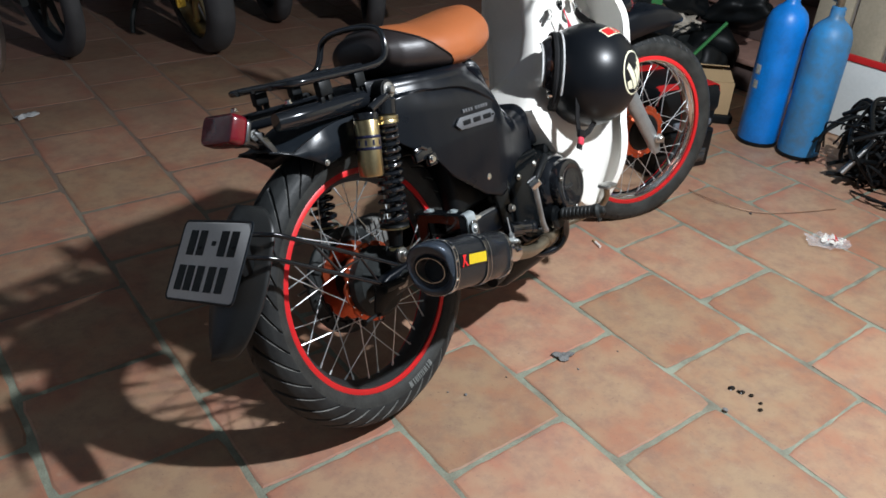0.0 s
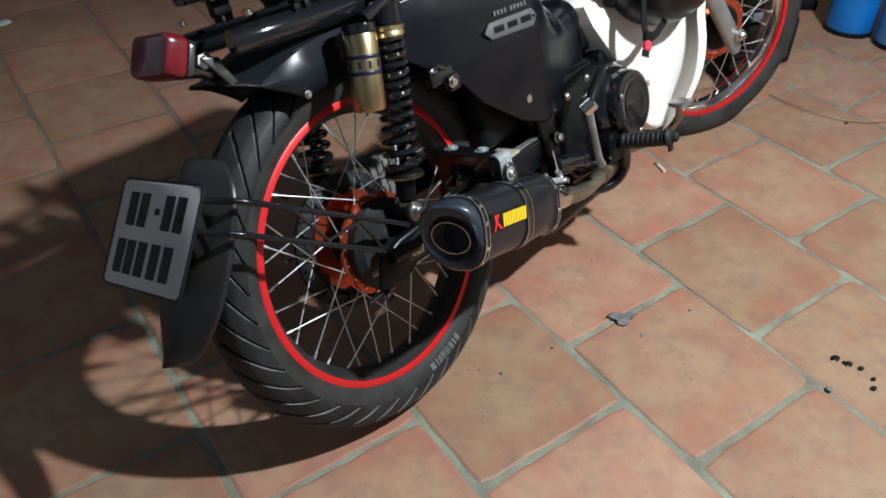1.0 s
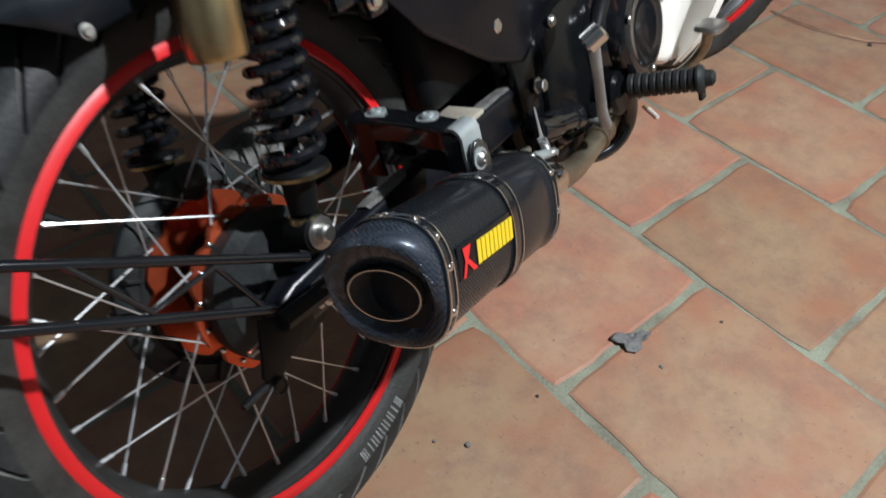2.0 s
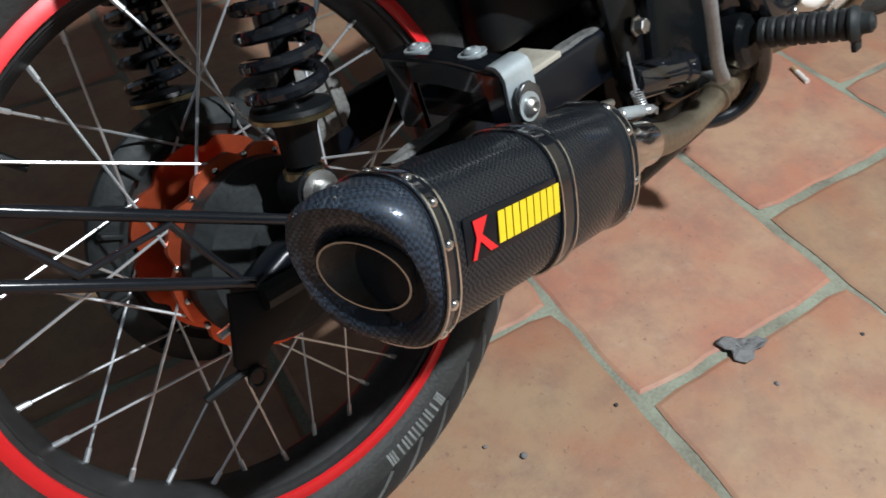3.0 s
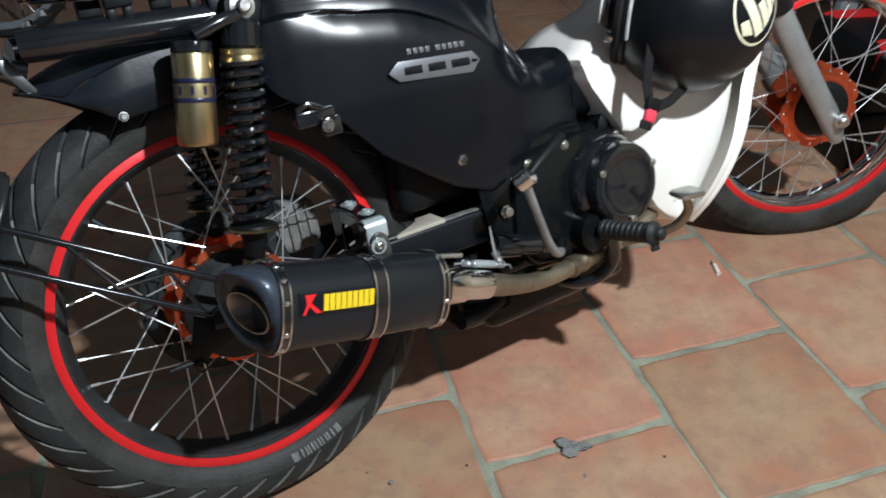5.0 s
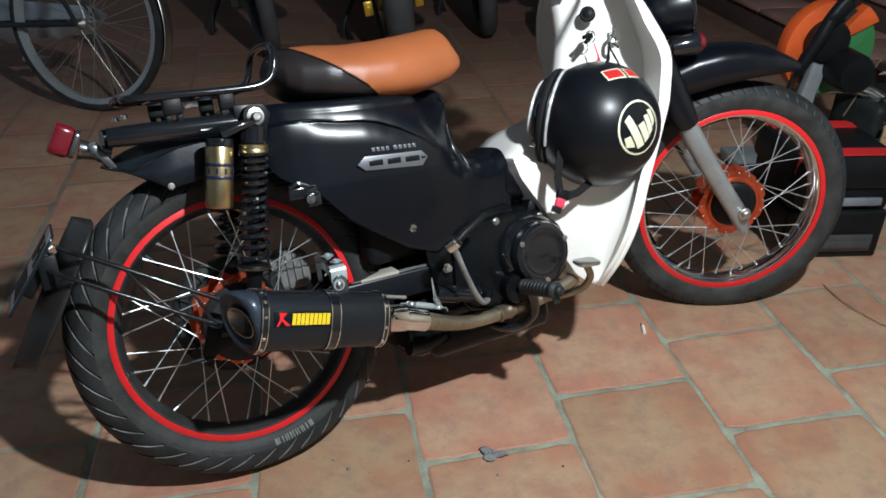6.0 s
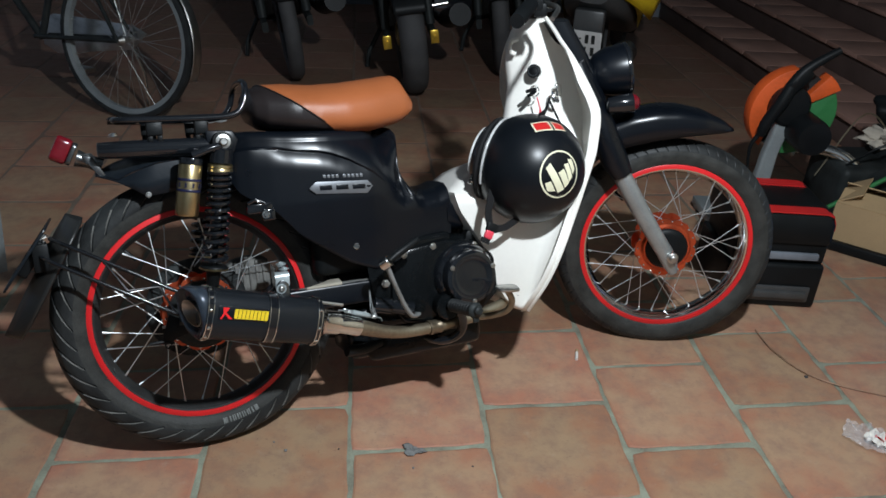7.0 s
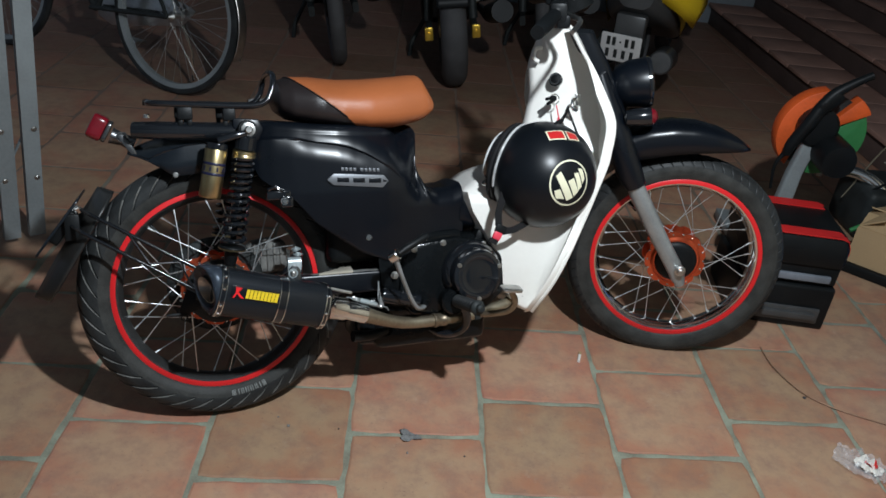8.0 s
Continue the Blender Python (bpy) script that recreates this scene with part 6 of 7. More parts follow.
# cut-off saw
saw = thing("cut_off_saw", pose(1.12, 1.10, 0, 0, 0, -4), "metal cut-off saw with orange and green blade guard and black handle", "power saw")
part("base", merge(box(0.02, 0.05, 0.035, 0.42, 0.26, 0.03, 0.006), box(-0.16, -0.06, 0.01, 0.04, 0.04, 0.02, 0.004), box(0.2, -0.06, 0.01, 0.04, 0.04, 0.02, 0.004), box(-0.16, 0.16, 0.01, 0.04, 0.04, 0.02, 0.004), box(0.2, 0.16, 0.01, 0.04, 0.04, 0.02, 0.004)), GREYMET, saw, "grey steel base")
part("arm", loft([[Vector((x + a, -0.02 + b, z)) for a, b in rounded(w_, 0.036, 0.009, 4)] for x, z, w_ in ((-0.050, 0.05, 0.075), (-0.047, 0.20, 0.056), (-0.042, 0.30, 0.050), (-0.030, 0.37, 0.050), (-0.032, 0.42, 0.036), (-0.042, 0.485, 0.020))]), GREYMET, saw, "grey painted arm")
SC = Matrix.Translation((0.02, 0.03, 0.435)) @ Matrix.Scale(0.9, 4)


def fan(a0, a1, r, n=40):
    return [(0, 0)] + [(r * math.cos(radians(a0 + (a1 - a0) * k / n)), r * math.sin(radians(a0 + (a1 - a0) * k / n))) for k in range(n + 1)]


part("blade_guard", moved(plate(fan(97, 232, 0.168)[1:], -0.035, 0.03, "y", 0.006), SC), SAWORANGE, saw, "orange blade guard")
part("guard_wing", moved(plate([(0.045, 0.040)] + fan(33, 57, 0.176, 10)[1:] + [(0.026, 0.062)], -0.032, 0.028, "y", 0.004), SC), SAWORANGE, saw)
part("lower_guard", moved(plate(fan(-95, 33, 0.160), -0.02, 0.02, "y", 0.004), SC), GREEN, saw, "green lower guard")
part("disc", lathe([(0, -0.002), (0.148, -0.002), (0.148, 0.002), (0, 0.002)], 56, SC @ TO_Y), DUSTY, saw)
part("motor", lathe([(0.0, -0.04), (0.050, -0.04), (0.058, -0.034), (0.060, -0.02), (0.060, 0.10), (0.053, 0.125), (0, 0.13)], 36, Matrix.Translation((0.040, -0.01, 0.395)) @ TO_Y), MATT, saw, "black motor housing")
part("gear_housing", lathe([(0.0, 0.0), (0.062, 0.0), (0.066, 0.006), (0.066, 0.030), (0.055, 0.040), (0, 0.042)], 32, Matrix.Translation((-0.020, -0.012, 0.470)) @ TO_Y), MATT, saw)
part("handle", tube([(-0.100, -0.050, 0.372), (-0.094, -0.052, 0.410), (-0.060, -0.055, 0.490), (-0.040, -0.055, 0.545), (-0.012, -0.055, 0.592), (0.035, -0.055, 0.632), (0.083, -0.055, 0.664)], [0.012, 0.019, 0.023, 0.020, 0.018, 0.014, 0.012], 14, 4), MATT, saw, "black handle")
part("trigger_grip", moved(box(0, 0, 0, 0.085, 0.040, 0.040, 0.012), Matrix.Translation((-0.020, -0.055, 0.565)) @ pose(0, 0, 0, 0, -52, 0)), MATT, saw)
part("lock_lever", tube([(-0.098, -0.045, 0.385), (-0.122, -0.045, 0.330), (-0.112, -0.045, 0.245)], [0.009, 0.006, 0.005], 8, 4), MATT, saw)

# scrap metal beyond the carton
hp = thing("chrome_pipe", pose(1.42, 1.30, 0.02), "bent polished exhaust pipe lying on scrap", "pipe")
part("pipe", tube([(-0.10, 0.06, 0.20), (0.02, 0.02, 0.205), (0.10, -0.03, 0.17), (0.16, -0.08, 0.09), (0.22, -0.12, 0.04)], 0.022, 16, 6), CHROME, hp)
part("flange", lathe([(0.034, -0.006), (0.034, 0.006), (0.02, 0.007), (0.02, -0.007)], 24, along((-0.10, 0.06, 0.20), (-0.13, 0.07, 0.20)), close=True), STEEL, hp)
gp = thing("green_pole", pose(0, 0, 0), "thin green painted steel pole leaning on scrap", "pole")
part("pole", tube([(1.335, 1.0685, 0.111), (1.52, 1.0805, 0.2145), (1.715, 1.0935, 0.323)], 0.008, 10), GREEN, gp)
rag = thing("rag", pose(1.72, 1.36, 0.26), "crumpled pale grey rag on the scrap pile", "rag")
bm = bmesh.new()
bmesh.ops.create_icosphere(bm, subdivisions=4, radius=1)
for v in bm.verts:
    n_ = noise.noise(v.co * 2.3) * 0.5 + noise.noise(v.co * 5) * 0.25
    v.co = Vector((v.co.x * 0.11, v.co.y * 0.08, v.co.z * 0.045)) * (1 + n_)
part("cloth", bm, shader("dirty_cloth", (0.45, 0.40, 0.33), 0.9, 0, 0.3, 20, 200, 0.4), rag, sharp=60)
scrap = thing("scrap_engine", pose(1.62, 1.33, 0), "dark greasy engine block with pipes among scrap", "engine")
part("block", merge(box(0, 0, 0.10, 0.34, 0.26, 0.20, 0.03, 3), lathe([(0.09, 0), (0.1, 0.01), (0.1, 0.06), (0.07, 0.075), (0, 0.075)], 32, Matrix.Translation((0.0, -0.12, 0.11)) @ TO_Y), box(0.10, 0.02, 0.215, 0.14, 0.16, 0.05, 0.012)), DUSTY, scrap)
part("cable", tube([(-0.15, -0.08, 0.19), (-0.05, -0.14, 0.30), (0.10, -0.12, 0.27), (0.20, -0.02, 0.10)], 0.005, 8, 6), MATT, scrap)
part("cable", tube([(-0.20, 0.0, 0.12), (-0.06, 0.02, 0.36), (0.12, 0.05, 0.24)], 0.003, 8, 6), HEATED, scrap)

cover = thing("black_plastic_cover", pose(1.86, 1.30, 0), "heap of black motorcycle fairing panels", "fairing heap")
for k, (x, y, z, sx, sy, sz, a1) in enumerate(((0, 0, 0.14, 0.36, 0.30, 0.27, 20), (-0.16, -0.16, 0.10, 0.22, 0.16, 0.20, -30), (0.05, -0.12, 0.34, 0.30, 0.18, 0.14, 50), (-0.10, 0.08, 0.36, 0.26, 0.16, 0.16, -10), (0.02, 0.02, 0.50, 0.22, 0.14, 0.12, 35))):
    bm = bmesh.new()
    bmesh.ops.create_icosphere(bm, subdivisions=5, radius=0.5)
    for v in bm.verts:
        v.co *= 1 + 0.45 * noise.noise(v.co * 3 + Vector((k * 3, 0, 0)))
    part("panel", moved(bm, Matrix.Translation((x, y, z)) @ pose(0, 0, 0, a1, 20, a1 * 2) @ Matrix.Diagonal((sx, sy, sz, 1))), MATT, cover, sharp=70)

# tangle of cables and an engine by the wall
random.seed(5)
pile = thing("engine_with_cables", pose(1.555, 0.175, 0, 0, 0, 12), "black scooter engine under a tangle of black cables", "engine")
part("block", merge(box(0.06, 0, 0.09, 0.30, 0.26, 0.16, 0.03, 3), box(0.08, 0.02, 0.195, 0.18, 0.16, 0.08, 0.02), lathe([(0.10, 0), (0.11, 0.01), (0.11, 0.05), (0.08, 0.07), (0, 0.07)], 36, Matrix.Translation((-0.05, -0.13, 0.13)) @ TO_Y)), DUSTY, pile, "greasy dark engine block")
for k in range(7):
    part("cooling_fin", box(-0.10, -0.10 + k * 0.018, 0.17, 0.14, 0.006, 0.12, 0.001), STEEL, pile)
part("red_strut", box(-0.185, -0.06, 0.15, 0.012, 0.012, 0.20, 0.002), SAWORANGE, pile, m=pose(0, 0, 0, 0, 14, 0))
for k in range(110):
    r0 = random.uniform(0.07, 0.17)
    c = Vector((random.uniform(-0.14, 0.08), random.uniform(-0.24, 0.12), random.uniform(0.04, 0.20)))
    tilt = pose(0, 0, 0, random.uniform(35, 110), random.uniform(-30, 30), random.uniform(0, 180))
    pts = []
    for i in range(9):
        a = i / 8 * random.uniform(3.6, 5.6)
        q = tilt @ Vector((r0 * math.cos(a), r0 * math.sin(a), random.uniform(-0.03, 0.03)))
        p = c + q
        pts.append((p.x, p.y, max(0.012, p.z)))
    part("cable", tube(pts, random.choice((0.003, 0.004, 0.005, 0.008)), 8, 5), MATT, pile)
part("pipe", tube([(-0.22, 0.10, 0.06), (-0.12, 0.02, 0.22), (0.02, -0.06, 0.30), (0.16, -0.10, 0.30)], 0.011, 10, 5), STEEL, pile, "dull steel pipe")
for k in range(5):
    part("cable", tube([(-0.23 - 0.02 * k, 0.05 - 0.06 * k, 0.012), (-0.28 - 0.01 * k, -0.02 - 0.06 * k, 0.03), (-0.22, -0.10 - 0.05 * k, 0.012), (-0.10, -0.16 - 0.03 * k, 0.05)], 0.005, 8, 5), MATT, pile)

# sign board and boarded wall behind the cylinders
sb = thing("sign_board", pose(1.80, 0.36, 0, 0, 9, 0), "white sign board with a red top edge leaning on the wall", "sign board")
part("panel", box(0.0, 0, 0.15, 0.012, 0.62, 0.29, 0.002), BOARD, sb)
part("top_edge", box(-0.003, 0, 0.304, 0.022, 0.63, 0.026, 0.003), RED, sb, "red top edge")
bw = tagged(part("partition_wall", box(2.16, -0.9, 1.1, 0.04, 3.7, 2.2, 0), CONCRETE), "partition of beige boards behind the cylinders", "wall", kind="structure")
bd = part("board", box(0, 0, 1.1, 0.02, 0.158, 2.19, 0.004), BEIGE, bw, m=Matrix.Translation((2.128, 0.86, 0)))
for k in range(1, 21):
    share("board", bd.data, bw, Matrix.Translation((2.128 + 0.003 * ((k * 7) % 3 - 1), 0.86 - 0.178 * k, 0)))

# broad steps up to the house
for k in range(5):
    x0, z0 = 1.90 + 0.30 * k, 0.15 * k
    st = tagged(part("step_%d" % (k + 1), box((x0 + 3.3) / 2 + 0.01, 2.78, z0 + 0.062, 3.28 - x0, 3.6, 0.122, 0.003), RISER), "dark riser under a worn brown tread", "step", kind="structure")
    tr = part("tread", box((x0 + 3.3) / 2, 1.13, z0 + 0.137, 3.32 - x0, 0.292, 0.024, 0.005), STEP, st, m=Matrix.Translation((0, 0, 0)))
    for j in range(1, 12):
        share("tread", tr.data, st, Matrix.Translation((0, 0.30 * j, 0)))

# folding gate
gate = thing("folding_gate", pose(-1.310, 0.745, 0.01) @ Matrix.Rotation(radians(4.3), 4, "Y") @ pose(0, 0, 0, 0, 0, 38), "grey steel folding gate, pushed together", "gate")
for k, x in enumerate((0.0, -0.068, -0.136, -0.204, -0.272)):
    ch = part("channel", loft([[Vector((x + a, b, z)) for a, b in ((-0.022, -0.012), (-0.022, 0.012), (-0.018, 0.012), (-0.018, -0.008), (0.018, -0.008), (0.018, 0.012), (0.022, 0.012), (0.022, -0.012))] for z in (0.01, 2.1)]), GREYMET, gate, "grey steel channel")
    for z in (0.20, 0.35, 0.78, 0.93, 1.36, 1.51, 1.94):
        bolt(ch, (x + 0.008 * (-1) ** k, -0.012, z), (0, -1, 0), 0.006, STEEL, "rivet", 0.003)
for k in range(4):
    for z in (0.28, 0.78, 1.28):
        part("lattice_bar", tube([(-0.068 * k, 0.018, z + 0.07), (-0.068 * (k + 1), 0.018, z - 0.07)], 0.008, 8, 0, 0.35), GREYMET, gate)


# ---- vehicles parked behind ----
def plain_wheel(parent, m, R, width, rim_mat, tyre_mat, spokes=0, hub_r=0.05, name="wheel"):
    tw = width / 2
    w = part(name, lathe([(R * 0.74, -tw * 0.72)] + [(R - tw * 1.05 + tw * 1.05 * math.cos(q), tw * math.copysign(abs(math.sin(q)) ** 0.8, math.sin(q))) for q in np.linspace(-1.75, 1.75, 23)] + [(R * 0.74, tw * 0.72)], 72, TO_Y, close=True), tyre_mat, parent, "worn dark tyre", m)
    part("rim", lathe([(R * 0.74, -tw * 0.7), (R * 0.755, -tw * 0.7), (R * 0.755, tw * 0.7), (R * 0.74, tw * 0.7), (R * 0.70, tw * 0.3), (R * 0.70, -tw * 0.3)], 60, TO_Y, close=True), rim_mat, w)
    part("hub", lathe([(0.01, -tw * 1.1), (hub_r, -tw), (hub_r, tw), (0.01, tw * 1.1)], 28, TO_Y), rim_mat, w)
    for k in range(spokes):
        a = 2 * math.pi * k / spokes
        part("spoke_arm", tube([(hub_r * 0.8 * math.cos(a), 0, hub_r * 0.8 * math.sin(a)), (R * 0.45 * math.cos(a + 0.12), 0, R * 0.45 * math.sin(a + 0.12)), (R * 0.72 * math.cos(a), 0, R * 0.72 * math.sin(a))], [0.018, 0.013, 0.016], 8), rim_mat, w)
    return w


def parked(name, x, y, turn_, width, rim_mat, gold, label, R=0.29, swing_y=0.11):
    """A parked motorcycle seen from its back wheel up to the tail; heading along its own x."""
    v = thing(name, pose(x, y, 0, 0, 0, turn_) @ pose(0, 0, 0, -9, 0, 0), label, "motorcycle", "parked motorcycles")
    plain_wheel(v, Matrix.Translation((0, 0, R + 0.004)), R, width, rim_mat, OLDRUB, 6)
    for s in (-1, 1):
        a = part("swing_arm", loft([[Vector((xx, s * swing_y + p, z + q)) for p, q in rounded(0.03, 0.05, 0.008, 3)] for xx, z in ((-0.06, R), (0.20, R + 0.02), (0.48, R + 0.06))]), DUSTY, v, "dark swing arm")
        if gold:
            part("chain_adjuster", merge(box(-0.085, s * (swing_y + 0.004), R - 0.005, 0.016, 0.040, 0.064, 0.004), lathe([(0.010, 0), (0.010, 0.012), (0, 0.013)], 12, along((-0.093, s * (swing_y + 0.004), R - 0.005), (-0.12, s * (swing_y + 0.004), R - 0.005)))), BRIGHTGOLD, a, "gold chain adjuster")
        part("shock", tube([(0.02, s * swing_y, R + 0.03), (0.10, s * swing_y * 0.9, 0.64)], [0.022, 0.024], 12), DUSTY, v)
    part("tail_body", loft([[Vector((xx, p, z + q)) for p, q in rounded(w_, h_, h_ * 0.3, 4)] for xx, z, w_, h_ in ((-0.22, 0.80, 0.10, 0.08), (-0.05, 0.76, 0.22, 0.16), (0.25, 0.72, 0.26, 0.20), (0.55, 0.66, 0.24, 0.28))]), BLACK, v, "black tail and seat")
    part("mudguard", loft([[Vector(((R + 0.03) * math.cos(t), p, R + (R + 0.03) * math.sin(t))) for p in (-width * 0.6, -width * 0.5, width * 0.5, width * 0.6)] for t in np.linspace(radians(60), radians(150), 14)], closed=False), MATT, v, "black mudguard").modifiers.new("thick", "SOLIDIFY").thickness = 0.004
    part("engine", merge(box(0.55, 0, 0.36, 0.34, 0.28, 0.30, 0.04, 3), lathe([(0.10, 0), (0.10, 0.03), (0.07, 0.045), (0, 0.045)], 28, Matrix.Translation((0.55, -0.14, 0.34)) @ TO_Y)), ENGINE, v, "dark engine")
    part("silencer", tube([(0.55, -0.19, 0.24), (0.25, -0.20, 0.27), (0.10, -0.21, 0.32), (-0.20, -0.23, 0.40)], [0.022, 0.026, 0.05, 0.052], 16), MATT, v, "black silencer")
    part("foot_peg", tube([(0.34, -0.12, 0.33), (0.34, -0.24, 0.34)], 0.012, 10), CHROME, v)
    part("stand", tube([(0.42, 0.12, 0.24), (0.40, 0.20, 0.12), (0.40, 0.22, 0.045)], 0.012, 8), DUSTY, v)
    part("front_fork", tube([(1.10, 0.0, 0.80), (1.24, 0.0, 0.30)], 0.04, 12), DUSTY, v)
    plain_wheel(v, Matrix.Translation((1.25, 0, R + 0.004)), R, width * 0.8, rim_mat, OLDRUB, 6, name="front_wheel")
    part("handlebar", tube([(0.98, -0.34, 0.98), (1.02, 0, 1.0), (0.98, 0.34, 0.98)], 0.014, 8), MATT, v)
    part("fuel_tank", box(0.78, 0, 0.80, 0.42, 0.26, 0.22, 0.08, 4), BLACK, v, "black tank")
    return v


parked("parked_motorcycle", -0.002, 2.60, 92, 0.125, GOLD, True, "parked black motorcycle with wide tyre and gold chain adjusters")
parked("parked_motorcycle", -0.60, 2.77, 100, 0.075, DUSTY, False, "parked dark motorcycle with a narrow worn tyre")
parked("parked_motorcycle", 0.50, 2.98, 84, 0.09, DUSTY, False, "parked dark motorcycle beside a yellow scooter")

sc = thing("scooter", pose(0.865, 2.60, 0, 0, 0, 66), "parked yellow and black scooter with a pale number plate", "scooter")
plain_wheel(sc, Matrix.Translation((0.02, 0, 0.232)), 0.23, 0.09, DUSTY, OLDRUB, 5)
part("tail_body", loft([[Vector((x, p, z + q)) for p, q in rounded(w_, h_, 0.05, 4)] for x, z, w_, h_ in ((-0.24, 0.56, 0.16, 0.10), (-0.12, 0.55, 0.30, 0.22), (0.10, 0.52, 0.36, 0.30), (0.42, 0.44, 0.34, 0.36), (0.55, 0.36, 0.30, 0.24))]), GREYPLA, sc, "black scooter body")
for s in (-1, 1):
    part("side_panel", loft([[Vector((x, s * (y_ + b), z + a)) for a, b in ((-h_, 0.0), (-h_ * 0.5, 0.012), (h_ * 0.5, 0.012), (h_, 0.0), (h_ * 0.5, -0.01), (-h_ * 0.5, -0.01))] for x, z, h_, y_ in ((-0.20, 0.60, 0.03, 0.13), (-0.06, 0.57, 0.07, 0.172), (0.08, 0.53, 0.11, 0.188), (0.20, 0.45, 0.12, 0.188), (0.27, 0.40, 0.05, 0.182))]), BIKEYEL, sc, "yellow side panel")
cowl = part("tail_cowl", loft([[Vector((x, y, z0)), Vector((x - 0.03, y * 1.04, z0 * 0.6 + z1 * 0.4)), Vector((x - 0.02, y * 1.02, z1)), Vector((x + 0.06, y * 0.8, z1 + 0.03))] for x, y, z0, z1 in ((-0.10, 0.17, 0.565, 0.68), (-0.19, 0.08, 0.555, 0.70), (-0.20, -0.03, 0.556, 0.70), (-0.18, -0.12, 0.545, 0.69), (-0.13, -0.20, 0.495, 0.67), (-0.05, -0.262, 0.430, 0.64), (0.04, -0.285, 0.50, 0.60))], closed=False), BIKEYEL, sc, "yellow tail cowl", sharp=50)
cowl.modifiers.new("thick", "SOLIDIFY").thickness = 0.008
part("plate_holder", box(-0.215, 0, 0.40, 0.07, 0.14, 0.16, 0.01), GREYPLA, sc, m=pose(0, 0, 0, 0, 0, 0))
pl = part("number_plate", plate(rounded(0.19, 0.135, 0.008), -0.002, 0.002, "x", 0.0006), PLATE, sc, "pale number plate with dark bars", Matrix.Translation((-0.262, 0.02, 0.325)) @ pose(0, 0, 0, 0, -12, 0))
for row, marks in ((0.030, (-0.06, -0.034, -0.004, 0.026, 0.056)), (-0.030, (-0.06, -0.020, 0.018, 0.056))):
    for y in marks:
        dot = row > 0 and abs(y + 0.004) < 0.001
        part("plate_bar", box(-0.0026, -y, row, 0.001, 0.008 if dot else 0.017, 0.008 if dot else 0.042, 0), DUSTY, pl)
part("reflector", box(-0.185, 0.01, 0.448, 0.012, 0.10, 0.018, 0.003), RED, sc, "red reflector bar")
part("rear_mudguard", loft([[Vector((0.02 + 0.26 * math.cos(t), p, 0.232 + 0.26 * math.sin(t))) for p in (-0.06, -0.05, 0.05, 0.06)] for t in np.linspace(radians(70), radians(175), 14)], closed=False), MATT, sc).modifiers.new("thick", "SOLIDIFY").thickness = 0.004
part("silencer", merge(tube([(0.34, -0.13, 0.20), (0.14, -0.15, 0.22), (-0.12, -0.16, 0.26)], [0.03, 0.062, 0.058], 20), lathe([(0.058, 0), (0.05, 0.01), (0, 0.012)], 20, along((-0.12, -0.16, 0.26), (-0.2, -0.163, 0.272)))), GREYPLA, sc, "black scooter silencer")
part("transmission_case", merge(box(0.16, 0.11, 0.25, 0.40, 0.07, 0.15, 0.03, 3), lathe([(0.085, 0), (0.085, 0.02), (0.06, 0.03), (0, 0.03)], 30, Matrix.Translation((0.04, 0.175, 0.24)) @ TO_Y)), DUSTY, sc)
part("floor_board", box(0.72, 0, 0.26, 0.40, 0.30, 0.06, 0.02), MATT, sc)
part("front_apron", box(1.0, 0, 0.56, 0.08, 0.40, 0.60, 0.03, 3), BIKEYEL, sc, "yellow front apron")
plain_wheel(sc, Matrix.Translation((1.18, 0, 0.232)), 0.23, 0.08, DUSTY, OLDRUB, 5, name="front_wheel")
part("seat", box(0.22, 0, 0.745, 0.62, 0.28, 0.09, 0.035, 3), SEATBLK, sc, "black seat")
part("grab_rail", tube([(-0.12, -0.12, 0.72), (-0.24, -0.08, 0.73), (-0.24, 0.08, 0.73), (-0.12, 0.12, 0.72)], 0.011, 10, 4), CHROME, sc)
part("handlebar", tube([(0.95, -0.33, 1.0), (0.99, 0, 1.02), (0.95, 0.33, 1.0)], 0.013, 8), MATT, sc)

